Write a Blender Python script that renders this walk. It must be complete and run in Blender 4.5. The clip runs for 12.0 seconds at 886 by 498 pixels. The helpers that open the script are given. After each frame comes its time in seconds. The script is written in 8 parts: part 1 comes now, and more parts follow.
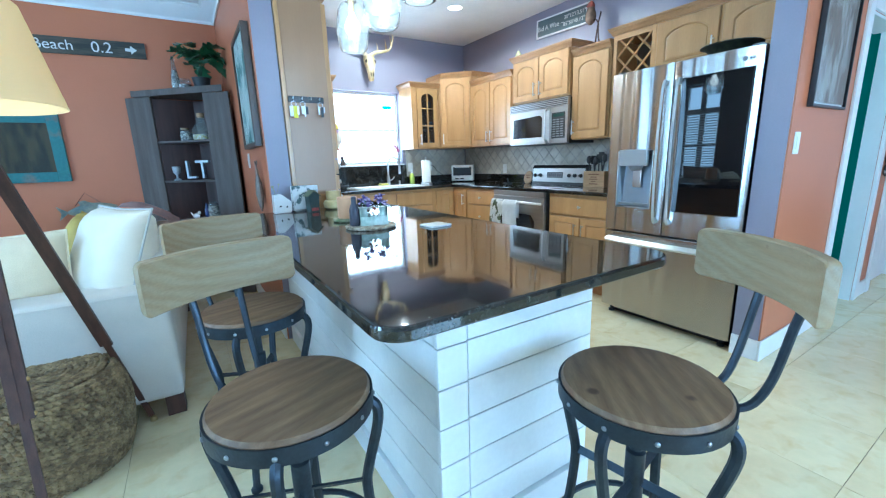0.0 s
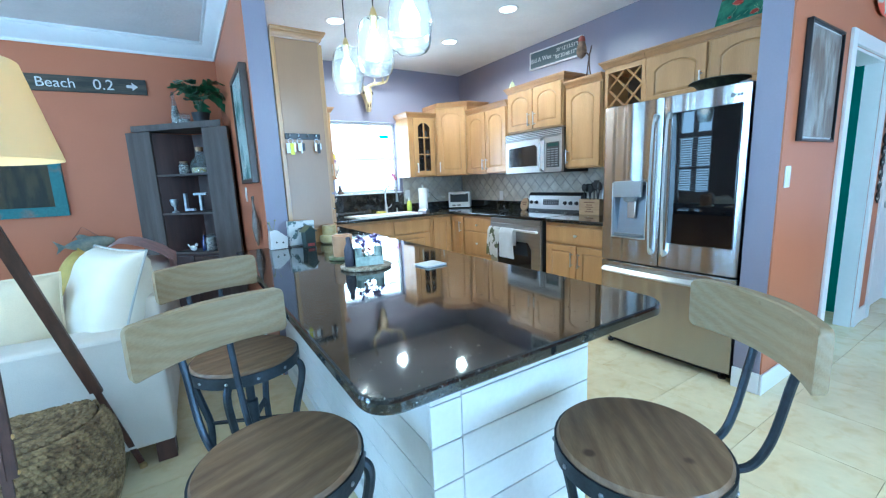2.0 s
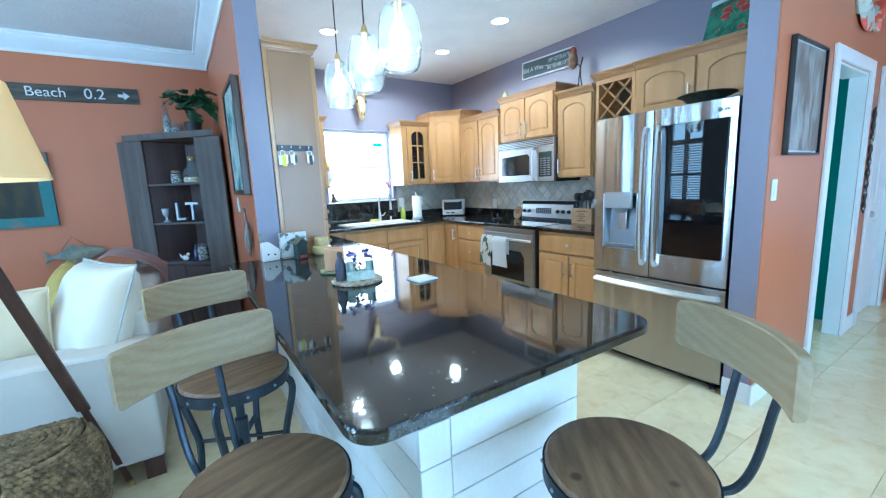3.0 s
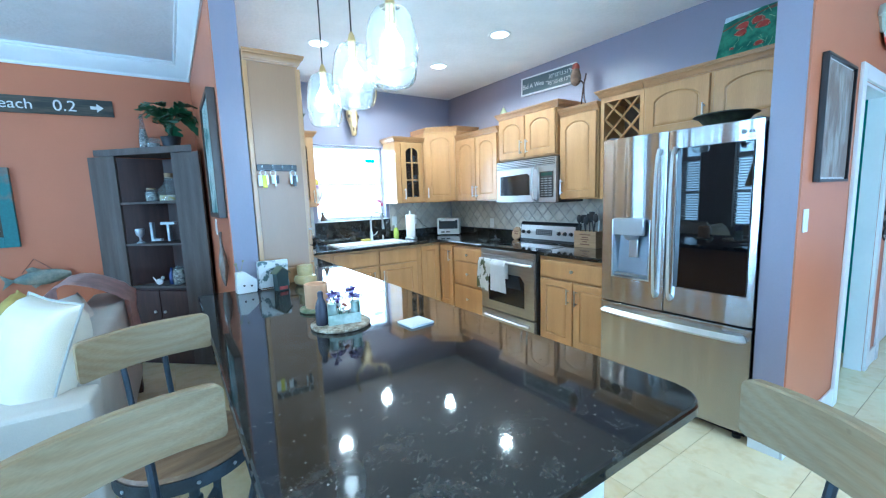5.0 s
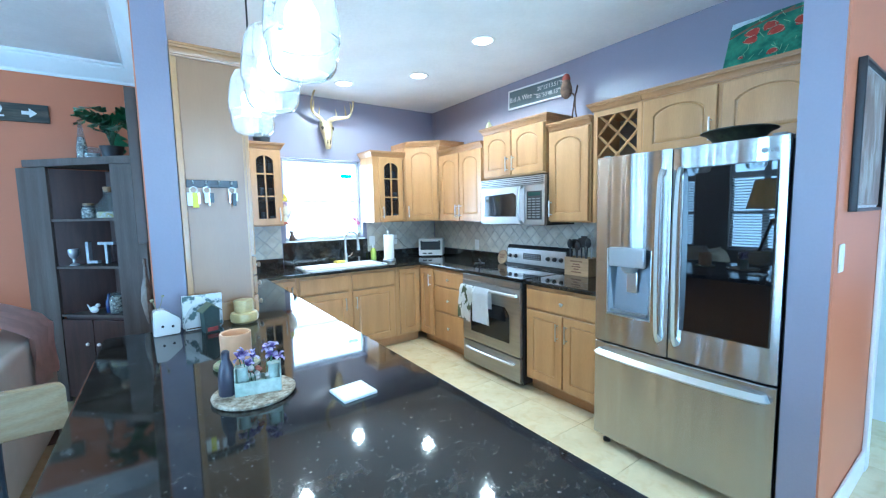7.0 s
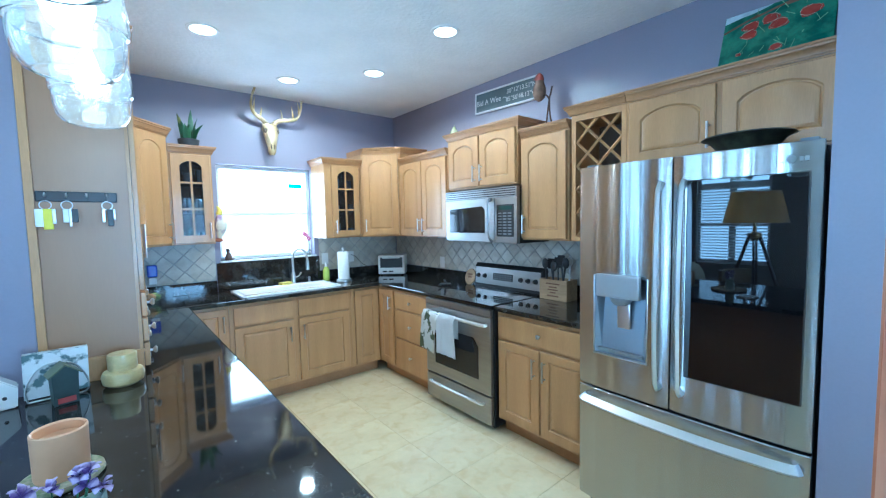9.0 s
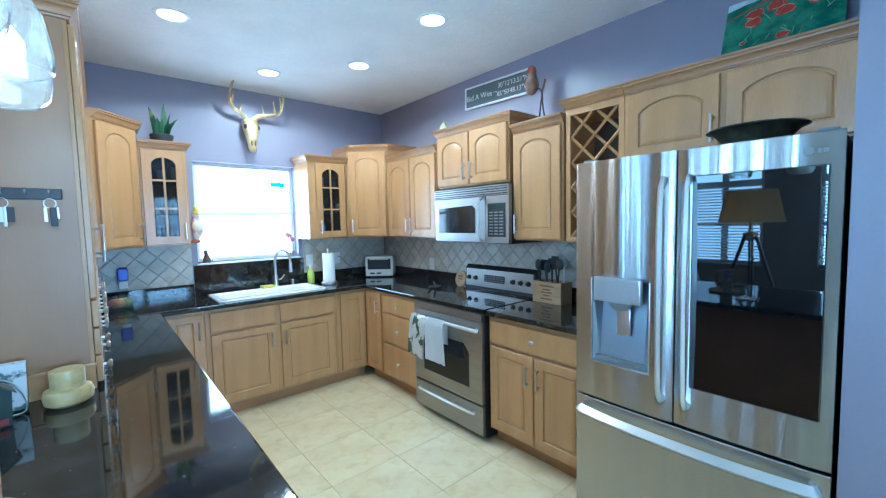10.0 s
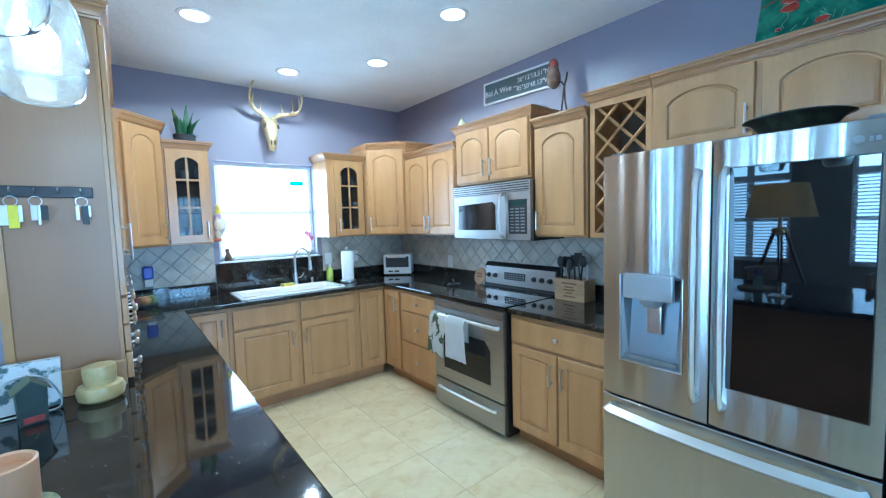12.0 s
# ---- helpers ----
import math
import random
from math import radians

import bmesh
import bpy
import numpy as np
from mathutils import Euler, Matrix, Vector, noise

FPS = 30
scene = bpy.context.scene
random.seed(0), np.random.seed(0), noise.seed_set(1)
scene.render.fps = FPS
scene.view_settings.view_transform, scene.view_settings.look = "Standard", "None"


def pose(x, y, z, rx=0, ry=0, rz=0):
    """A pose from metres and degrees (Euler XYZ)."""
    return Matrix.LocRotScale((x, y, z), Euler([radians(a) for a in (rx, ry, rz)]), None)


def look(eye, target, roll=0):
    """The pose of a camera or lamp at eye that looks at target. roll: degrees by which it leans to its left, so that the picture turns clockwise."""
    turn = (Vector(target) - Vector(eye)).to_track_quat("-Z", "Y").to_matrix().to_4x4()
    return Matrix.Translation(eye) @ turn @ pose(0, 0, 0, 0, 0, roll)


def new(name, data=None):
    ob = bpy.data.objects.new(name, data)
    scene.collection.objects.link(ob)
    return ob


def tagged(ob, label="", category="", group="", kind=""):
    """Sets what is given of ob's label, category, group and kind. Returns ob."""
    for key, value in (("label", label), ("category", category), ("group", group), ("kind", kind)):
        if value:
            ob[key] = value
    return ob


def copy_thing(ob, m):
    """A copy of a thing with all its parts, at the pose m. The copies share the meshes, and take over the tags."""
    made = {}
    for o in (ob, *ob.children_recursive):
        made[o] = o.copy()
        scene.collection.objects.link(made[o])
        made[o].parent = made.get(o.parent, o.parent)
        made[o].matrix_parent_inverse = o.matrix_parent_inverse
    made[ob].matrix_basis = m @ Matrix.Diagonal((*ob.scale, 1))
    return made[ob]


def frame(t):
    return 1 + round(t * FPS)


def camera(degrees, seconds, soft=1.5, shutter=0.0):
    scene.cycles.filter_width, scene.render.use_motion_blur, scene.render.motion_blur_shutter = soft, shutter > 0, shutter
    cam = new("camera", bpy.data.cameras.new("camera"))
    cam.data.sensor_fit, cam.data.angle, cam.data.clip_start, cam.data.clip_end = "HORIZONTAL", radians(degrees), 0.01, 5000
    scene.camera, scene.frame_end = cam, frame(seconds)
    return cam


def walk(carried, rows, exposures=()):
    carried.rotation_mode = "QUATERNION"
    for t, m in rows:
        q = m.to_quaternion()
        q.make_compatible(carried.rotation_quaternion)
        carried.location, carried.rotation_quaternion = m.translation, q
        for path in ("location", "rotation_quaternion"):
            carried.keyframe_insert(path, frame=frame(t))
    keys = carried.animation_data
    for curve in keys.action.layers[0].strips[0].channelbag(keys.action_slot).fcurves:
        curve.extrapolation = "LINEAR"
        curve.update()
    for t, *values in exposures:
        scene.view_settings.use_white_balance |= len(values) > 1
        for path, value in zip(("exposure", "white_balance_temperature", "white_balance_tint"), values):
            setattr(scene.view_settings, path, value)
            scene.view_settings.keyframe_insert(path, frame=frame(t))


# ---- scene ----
cam = camera(95.7, 12.0, soft=1.2)
PATH = [
    (0, (0.184, 0.205, 1.216), (1.217, 1.862, 0.784), -1.9),
    (0.5, (0.193, 0.209, 1.233), (1.23, 1.871, 0.828), -2.0),
    (1, (0.201, 0.213, 1.258), (1.242, 1.88, 0.889), -2.2),
    (1.5, (0.21, 0.213, 1.282), (1.255, 1.882, 0.93), -2.4),
    (2, (0.215, 0.21, 1.305), (1.264, 1.879, 0.969), -2.5),
    (2.5, (0.223, 0.205, 1.329), (1.278, 1.874, 1.013), -2.6),
    (3, (0.233, 0.201, 1.353), (1.305, 1.859, 1.036), -2.5),
    (5, (0.363, 0.423, 1.423), (1.469, 2.069, 1.167), -2.0),
    (5.5, (0.416, 0.496, 1.428), (1.535, 2.134, 1.174), -1.7),
    (6, (0.491, 0.561, 1.431), (1.622, 2.194, 1.198), -1.5),
    (6.5, (0.593, 0.617, 1.446), (1.726, 2.253, 1.248), -1.3),
    (7, (0.697, 0.665, 1.468), (1.839, 2.297, 1.284), -1.2),
    (9, (1.019, 0.992, 1.517), (2.287, 2.532, 1.376), -1.2),
    (9.5, (1.081, 1.049, 1.516), (2.365, 2.576, 1.38), -1.3),
    (10, (1.13, 1.089, 1.511), (2.429, 2.603, 1.371), -1.3),
    (10.5, (1.143, 1.109, 1.501), (2.448, 2.618, 1.359), -1.4),
    (11, (1.139, 1.121, 1.499), (2.43, 2.642, 1.353), -1.5),
    (11.5, (1.122, 1.133, 1.502), (2.396, 2.668, 1.354), -1.6),
    (12, (1.111, 1.138, 1.502), (2.357, 2.696, 1.356), -1.7),
]
EXPOSURES = [(0.0, -0.15, 4680, -2), (3.0, -0.10, 4630, -2), (5.0, 0.0, 4520, -3), (7.0, 0.09, 4480, -3), (9.0, -0.30, 4300, -4), (12.0, -0.36, 4300, -4)]
walk(cam, [(t, look(eye, target, roll)) for t, eye, target, roll in PATH], EXPOSURES)

# ---- plan, in metres ----
XE, YN, ZC = 3.68, 5.11, 2.744          # east wall, north wall, ceiling
XW, YS, XFAR = -3.6, -2.9, 6.6          # the closing walls behind and beside
PX0, PX1, PY = 0.642, 0.782, 3.07         # the partition between kitchen and sitting room
CTOP, CTH = 0.915, 0.032                # worktop height and thickness
WIN = (1.775, 2.655, 1.19, 2.075)       # kitchen window: x0, x1, z0, z1

# ---- world and light ----
world = bpy.data.worlds.new("world")
scene.world = world
world.use_nodes = True
wn = world.node_tree
sky = wn.nodes.new("ShaderNodeTexSky")
sky.sky_type, sky.sun_disc = "NISHITA", False
sky.sun_elevation, sky.sun_rotation = radians(50), radians(200)
wn.links.new(sky.outputs[0], wn.nodes["Background"].inputs[0])
wn.nodes["Background"].inputs[1].default_value = 0.12


def lamp(name, kind, m, energy, colour, **more):
    data = bpy.data.lights.new(name, kind)
    data.energy, data.color = energy, colour
    for key, value in more.items():
        if key == "size":
            data.size = value
        elif key == "size_y":
            data.shape, data.size_y = "RECTANGLE", value
        elif key == "radius":
            data.shadow_soft_size = value
        elif key == "angle":
            data.angle = value
        elif key == "spot":
            data.spot_size, data.spot_blend = value, 0.3
    ob = new(name, data)
    ob.matrix_world = m
    return ob


lamp("sun", "SUN", look((0, 0, 0), (0.35, 0.75, -0.95)), 4.5, (1, 0.95, 0.88), angle=radians(0.6))
# daylight that enters by the windows
SKYBLUE = (0.60, 0.81, 1.0)
lamp("kitchen_window_daylight", "AREA", look((2.215, YN + 0.155, 1.63), (2.215, 2, 1.63)), 28, (0.85, 0.94, 1.0), size=0.84, size_y=0.84)
lamp("south_window_daylight", "AREA", look((1.9, YS - 0.145, 1.47), (1.9, 2, 2.35)), 300, SKYBLUE, size=1.9, size_y=1.5)
lamp("south_window_daylight_b", "AREA", look((-1.3, YS - 0.145, 1.47), (-1.3, 2, 2.35)), 60, SKYBLUE, size=1.9, size_y=1.5)
# the third window is assumed, added to light the sofa side
WW = [(0.85, 1.97), (2.64, 3.72), (4.30, 5.0)]
WZ0, WZ1 = 0.66, 2.56
for (a, b), energy in zip(WW, (245, 95, 35)):
    lamp("west_window_daylight", "AREA", look((XW - 0.145, (a + b) / 2, 1.61), (2, (a + b) / 2, 1.80)), energy, SKYBLUE, size=b - a - 0.06, size_y=WZ1 - WZ0 - 0.06)
# added fill for the hall; the wall behind it has no window
lamp("hall_fill", "AREA", look((XFAR - 0.05, -0.6, 1.4), (2, -0.6, 1.1)), 15, SKYBLUE, size=1.4, size_y=1.9)
# added to brighten the teal room, at an assumed opening out of view
lamp("teal_room_fill", "AREA", look((4.35, 3.25, 1.45), (4.35, 1, 1.2)), 26, SKYBLUE, size=0.7, size_y=1.1)
DOWNLIGHTS = [(1.535, 3.94), (2.77, 3.05), (2.262, 4.535), (2.768, 3.965)]
for x, y in DOWNLIGHTS:
    lamp("downlight_lamp", "SPOT", look((x, y, ZC - 0.012), (x, y, 0)), 56, (1.0, 0.91, 0.74), radius=0.04, spot=radians(165))
PENDANTS = [(1.003, 2.31), (0.985, 1.91), (0.977, 1.58)]

# ---- materials ----
MATS = {}


def material(name, colour, rough=0.5, metal=0.0, vary=0.12, scale=6.0, bump=0.0, bump_scale=60.0, second=None, mix_lo=0.4, mix_hi=0.6,
             stretch=(1, 1, 1), coat=0.0, rand=0.0, rough_vary=0.0, spec=0.5, obj=True):
    """A surface with variation at two scales: a broad mottling and a fine grain that also lifts the relief."""
    if name in MATS:
        return MATS[name]
    m = bpy.data.materials.new(name)
    m.use_nodes = True
    nt = m.node_tree
    N, L = nt.nodes, nt.links
    b = N["Principled BSDF"]
    b.inputs["Roughness"].default_value, b.inputs["Metallic"].default_value = rough, metal
    b.inputs["Coat Weight"].default_value, b.inputs["Coat Roughness"].default_value = coat, 0.06
    b.inputs["Specular IOR Level"].default_value = spec
    tc = N.new("ShaderNodeTexCoord")
    mp = N.new("ShaderNodeMapping")
    mp.inputs["Scale"].default_value = stretch
    L.new(tc.outputs["Object"], mp.inputs[0])
    big, fine = N.new("ShaderNodeTexNoise"), N.new("ShaderNodeTexNoise")
    big.inputs["Scale"].default_value, big.inputs["Detail"].default_value = scale, 6
    fine.inputs["Scale"].default_value, fine.inputs["Detail"].default_value = bump_scale, 5
    L.new(mp.outputs[0], big.inputs["Vector"])
    L.new(mp.outputs[0], fine.inputs["Vector"])
    ramp = N.new("ShaderNodeValToRGB")
    second = second or tuple(c * (1 - vary) for c in colour)
    ramp.color_ramp.elements[0].position, ramp.color_ramp.elements[1].position = mix_lo, mix_hi
    ramp.color_ramp.elements[0].color, ramp.color_ramp.elements[1].color = (*colour, 1), (*second, 1)
    L.new(big.outputs["Fac"], ramp.inputs[0])
    grain = N.new("ShaderNodeMix")
    grain.data_type, grain.blend_type = "RGBA", "MULTIPLY"
    grain.inputs[0].default_value = min(1.0, vary * 1.6)
    L.new(ramp.outputs[0], grain.inputs[6])
    L.new(fine.outputs["Fac"], grain.inputs[7])
    last = grain.outputs[2]
    bright = N.new("ShaderNodeHueSaturation")
    bright.inputs["Value"].default_value = 1 + min(1.0, vary * 1.6) * 0.5
    L.new(last, bright.inputs["Color"])
    last = bright.outputs[0]
    if rand:
        info, math_n, hsv = N.new("ShaderNodeObjectInfo"), N.new("ShaderNodeMapRange"), N.new("ShaderNodeHueSaturation")
        math_n.inputs["To Min"].default_value, math_n.inputs["To Max"].default_value = 1 - rand, 1 + rand
        L.new(info.outputs["Random"], math_n.inputs["Value"])
        L.new(math_n.outputs[0], hsv.inputs["Value"])
        L.new(last, hsv.inputs["Color"])
        last = hsv.outputs[0]
    L.new(last, b.inputs["Base Color"])
    if bump:
        bn = N.new("ShaderNodeBump")
        bn.inputs["Strength"].default_value, bn.inputs["Distance"].default_value = bump, 0.004
        L.new(fine.outputs["Fac"], bn.inputs["Height"])
        L.new(bn.outputs[0], b.inputs["Normal"])
    if rough_vary:
        mr = N.new("ShaderNodeMapRange")
        mr.inputs["To Min"].default_value, mr.inputs["To Max"].default_value = max(0.02, rough - rough_vary), rough + rough_vary
        L.new(big.outputs["Fac"], mr.inputs["Value"])
        L.new(mr.outputs[0], b.inputs["Roughness"])
    MATS[name] = m
    return m


def glowing(name, colour, strength):
    if name in MATS:
        return MATS[name]
    m = bpy.data.materials.new(name)
    m.use_nodes = True
    b = m.node_tree.nodes["Principled BSDF"]
    b.inputs["Base Color"].default_value = (*colour, 1)
    b.inputs["Emission Color"].default_value, b.inputs["Emission Strength"].default_value = (*colour, 1), strength
    MATS[name] = m
    return m


def glass(name, colour=(1, 1, 1), rough=0.0, alpha=None, bump=0.0, bump_scale=20.0):
    if name in MATS:
        return MATS[name]
    m = bpy.data.materials.new(name)
    m.use_nodes = True
    b = m.node_tree.nodes["Principled BSDF"]
    b.inputs["Base Color"].default_value, b.inputs["Roughness"].default_value = (*colour, 1), rough
    b.inputs["Transmission Weight"].default_value, b.inputs["IOR"].default_value = 1.0, 1.45
    if alpha is not None:
        b.inputs["Transmission Weight"].default_value, b.inputs["Alpha"].default_value = 0.0, alpha
    if bump:
        N, L = m.node_tree.nodes, m.node_tree.links
        tc, n, bn = N.new("ShaderNodeTexCoord"), N.new("ShaderNodeTexNoise"), N.new("ShaderNodeBump")
        n.inputs["Scale"].default_value = bump_scale
        bn.inputs["Strength"].default_value, bn.inputs["Distance"].default_value = bump, 0.01
        L.new(tc.outputs["Object"], n.inputs["Vector"])
        L.new(n.outputs["Fac"], bn.inputs["Height"])
        L.new(bn.outputs[0], b.inputs["Normal"])
    MATS[name] = m
    return m


ORANGE = material("orange_wall_paint", (0.46, 0.160, 0.072), 0.42, vary=0.05, scale=1.5, bump=0.12, bump_scale=90)
PURPLE = material("violet_wall_paint", (0.255, 0.238, 0.300), 0.42, vary=0.05, scale=1.5, bump=0.12, bump_scale=90)
TEAL = material("teal_wall_paint", (0.02, 0.27, 0.22), 0.5, vary=0.05, bump=0.1, bump_scale=90)
WHITE = material("white_trim_paint", (0.80, 0.80, 0.79), 0.3, vary=0.04, scale=3, bump=0.05, bump_scale=40)
CEIL = material("textured_ceiling_paint", (0.86, 0.87, 0.88), 0.85, vary=0.05, scale=3, bump=0.9, bump_scale=38)
PLAIN = material("off_white_wall_paint", (0.62, 0.6, 0.56), 0.6, vary=0.05, bump=0.1, bump_scale=90)
MAPLE = material("honey_maple_veneer", (0.50, 0.292, 0.118), 0.33, vary=0.16, scale=2.2, bump=0.05, bump_scale=45, stretch=(5, 5, 0.6), second=(0.42, 0.235, 0.09), coat=0.15, rand=0.05, mix_lo=0.3, mix_hi=0.7)
MAPLE_DARK = material("maple_crown_moulding", (0.40, 0.215, 0.088), 0.35, vary=0.15, scale=4, bump=0.05, bump_scale=60, coat=0.15)
PANELWOOD = material("maple_end_panel", (0.34, 0.195, 0.098), 0.34, vary=0.06, scale=1.6, bump=0.03, bump_scale=30, stretch=(4, 4, 0.7), second=(0.30, 0.17, 0.084), mix_lo=0.25, mix_hi=0.75)
# cabinet interiors: the shade inside is put into this dark brown
DARKIN = material("shade_darkened_interior", (0.10, 0.062, 0.035), 0.6, vary=0.2)
STEEL = material("brushed_stainless_steel", (0.45, 0.443, 0.43), 0.24, metal=1.0, vary=0.02, scale=3, bump=0.01, bump_scale=14, stretch=(9, 9, 0.05))
_n, _l = STEEL.node_tree.nodes, STEEL.node_tree.links
_tc, _mp, _w, _b2 = _n.new("ShaderNodeTexCoord"), _n.new("ShaderNodeMapping"), _n.new("ShaderNodeTexNoise"), _n.new("ShaderNodeBump")
_mp.inputs["Scale"].default_value = (7, 7, 0.10)
_w.inputs["Scale"].default_value, _w.inputs["Detail"].default_value = 1.05, 1.0
_b2.inputs["Strength"].default_value, _b2.inputs["Distance"].default_value = 0.9, 0.045
_tg = _n.new("ShaderNodeTangent")
_tg.direction_type, _tg.axis = "RADIAL", "Z"
_l.new(_tg.outputs[0], _n["Principled BSDF"].inputs["Tangent"])
_n["Principled BSDF"].inputs["Anisotropic"].default_value, _n["Principled BSDF"].inputs["Anisotropic Rotation"].default_value = 0.9, 0.25
_l.new(_tc.outputs["Object"], _mp.inputs[0])
_l.new(_mp.outputs[0], _w.inputs["Vector"])
_l.new(_w.outputs["Fac"], _b2.inputs["Height"])
_l.new(_b2.outputs[0], [x for x in _n if x.bl_idname == "ShaderNodeBump" and x != _b2][0].inputs["Normal"])
SATIN = material("satin_stainless_steel", (0.38, 0.375, 0.365), 0.36, metal=1.0, vary=0.08, scale=4, bump=0.015, bump_scale=60, stretch=(0.5, 0.5, 9), rough_vary=0.04)
STEEL2 = material("satin_nickel", (0.62, 0.62, 0.61), 0.28, metal=1.0, vary=0.04, scale=8)
CHROME = material("polished_steel_handle", (0.70, 0.71, 0.71), 0.32, metal=1.0, vary=0.02)
BLACKGLASS = material("black_appliance_glass", (0.006, 0.006, 0.007), 0.02, vary=0.02, spec=0.5)
FRIDGEGLASS = material("coated_black_fridge_glass", (0.004, 0.004, 0.005), 0.02, vary=0.02, spec=0.5)
FRIDGEGLASS.node_tree.nodes["Principled BSDF"].inputs["IOR"].default_value = 1.62
SMOKED = material("smoked_oven_glass", (0.010, 0.010, 0.012), 0.07, vary=0.1, scale=30, spec=0.4)
BLACKPL = material("black_plastic", (0.012, 0.012, 0.013), 0.35, vary=0.1, scale=20)
GREYPL = material("grey_plastic", (0.20, 0.205, 0.21), 0.4, vary=0.08, scale=10)
WHITEPL = material("white_plastic", (0.78, 0.78, 0.76), 0.35, vary=0.03, scale=10)
ENAMEL = material("white_enamel", (0.84, 0.84, 0.82), 0.12, vary=0.02, coat=0.4)
IRON = material("gunmetal_iron", (0.045, 0.055, 0.07), 0.42, metal=0.75, vary=0.25, scale=14, bump=0.15, bump_scale=120, rough_vary=0.1)
SEATWOOD = material("worn_brown_elm", (0.26, 0.165, 0.085), 0.5, vary=0.35, scale=3.0, bump=0.2, bump_scale=40, stretch=(1.0, 9, 9), second=(0.15, 0.085, 0.042), mix_lo=0.3, mix_hi=0.7, rand=0.08)
BACKWOOD = material("bleached_pine", (0.33, 0.255, 0.150), 0.55, vary=0.2, scale=2.2, bump=0.15, bump_scale=25, stretch=(1.0, 10, 10), second=(0.285, 0.215, 0.12), mix_lo=0.35, mix_hi=0.65)
DARKWOOD = material("dark_barn_wood", (0.07, 0.05, 0.04), 0.6, vary=0.3, scale=2, bump=0.35, bump_scale=35, stretch=(8, 8, 0.7), second=(0.115, 0.094, 0.08), mix_lo=0.35, mix_hi=0.75)
REDWOOD = material("dark_red_brown_wood", (0.055, 0.022, 0.016), 0.45, vary=0.3, scale=4, bump=0.2, bump_scale=40, stretch=(8, 8, 0.8))
LAMPWOOD = material("walnut_tripod", (0.075, 0.03, 0.018), 0.5, vary=0.3, scale=5, bump=0.1, bump_scale=50, stretch=(8, 8, 0.8))
LINEN = material("oatmeal_linen", (0.58, 0.53, 0.46), 0.9, vary=0.08, scale=4, bump=0.35, bump_scale=260)
CREAM = material("cream_cotton", (0.76, 0.67, 0.48), 0.9, vary=0.08, scale=4, bump=0.3, bump_scale=200)


def pine_figure(m, scale, depth, knots):
    """Growth rings across the board and a few dark knots."""
    N, L = m.node_tree.nodes, m.node_tree.links
    b = N["Principled BSDF"]
    src = b.inputs["Base Color"].links[0].from_socket
    tc, oi, add = N.new("ShaderNodeTexCoord"), N.new("ShaderNodeObjectInfo"), N.new("ShaderNodeVectorMath")
    add.operation = "ADD"
    L.new(tc.outputs["Object"], add.inputs[0])
    L.new(oi.outputs["Location"], add.inputs[1])
    mp = N.new("ShaderNodeMapping")
    mp.inputs["Scale"].default_value = (0.16, 1.0, 1.0)
    L.new(add.outputs[0], mp.inputs[0])
    wave, vo = N.new("ShaderNodeTexWave"), N.new("ShaderNodeTexVoronoi")
    wave.wave_type, wave.bands_direction = "BANDS", "DIAGONAL"
    wave.inputs["Scale"].default_value, wave.inputs["Distortion"].default_value = scale, 5.0
    wave.inputs["Detail"].default_value, wave.inputs["Detail Scale"].default_value = 2.0, 0.7
    L.new(mp.outputs[0], wave.inputs["Vector"])
    vo.inputs["Scale"].default_value = knots
    L.new(add.outputs[0], vo.inputs["Vector"])
    r1, r2 = N.new("ShaderNodeValToRGB"), N.new("ShaderNodeValToRGB")
    r1.color_ramp.elements[0].color, r1.color_ramp.elements[1].color = (depth, depth * 0.93, depth * 0.84, 1), (1, 1, 1, 1)
    r2.color_ramp.elements[0].position, r2.color_ramp.elements[1].position = 0.05, 0.09
    r2.color_ramp.elements[0].color, r2.color_ramp.elements[1].color = (0.30, 0.20, 0.14, 1), (1, 1, 1, 1)
    L.new(wave.outputs["Fac"], r1.inputs[0])
    L.new(vo.outputs["Distance"], r2.inputs[0])
    last = src
    for r in (r1, r2):
        mx = N.new("ShaderNodeMix")
        mx.data_type, mx.blend_type = "RGBA", "MULTIPLY"
        mx.inputs[0].default_value = 1.0
        L.new(last, mx.inputs[6])
        L.new(r.outputs[0], mx.inputs[7])
        last = mx.outputs[2]
    L.new(last, b.inputs["Base Color"])


pine_figure(BACKWOOD, 20, 0.93, 7.0)
pine_figure(SEATWOOD, 17, 0.84, 5.0)


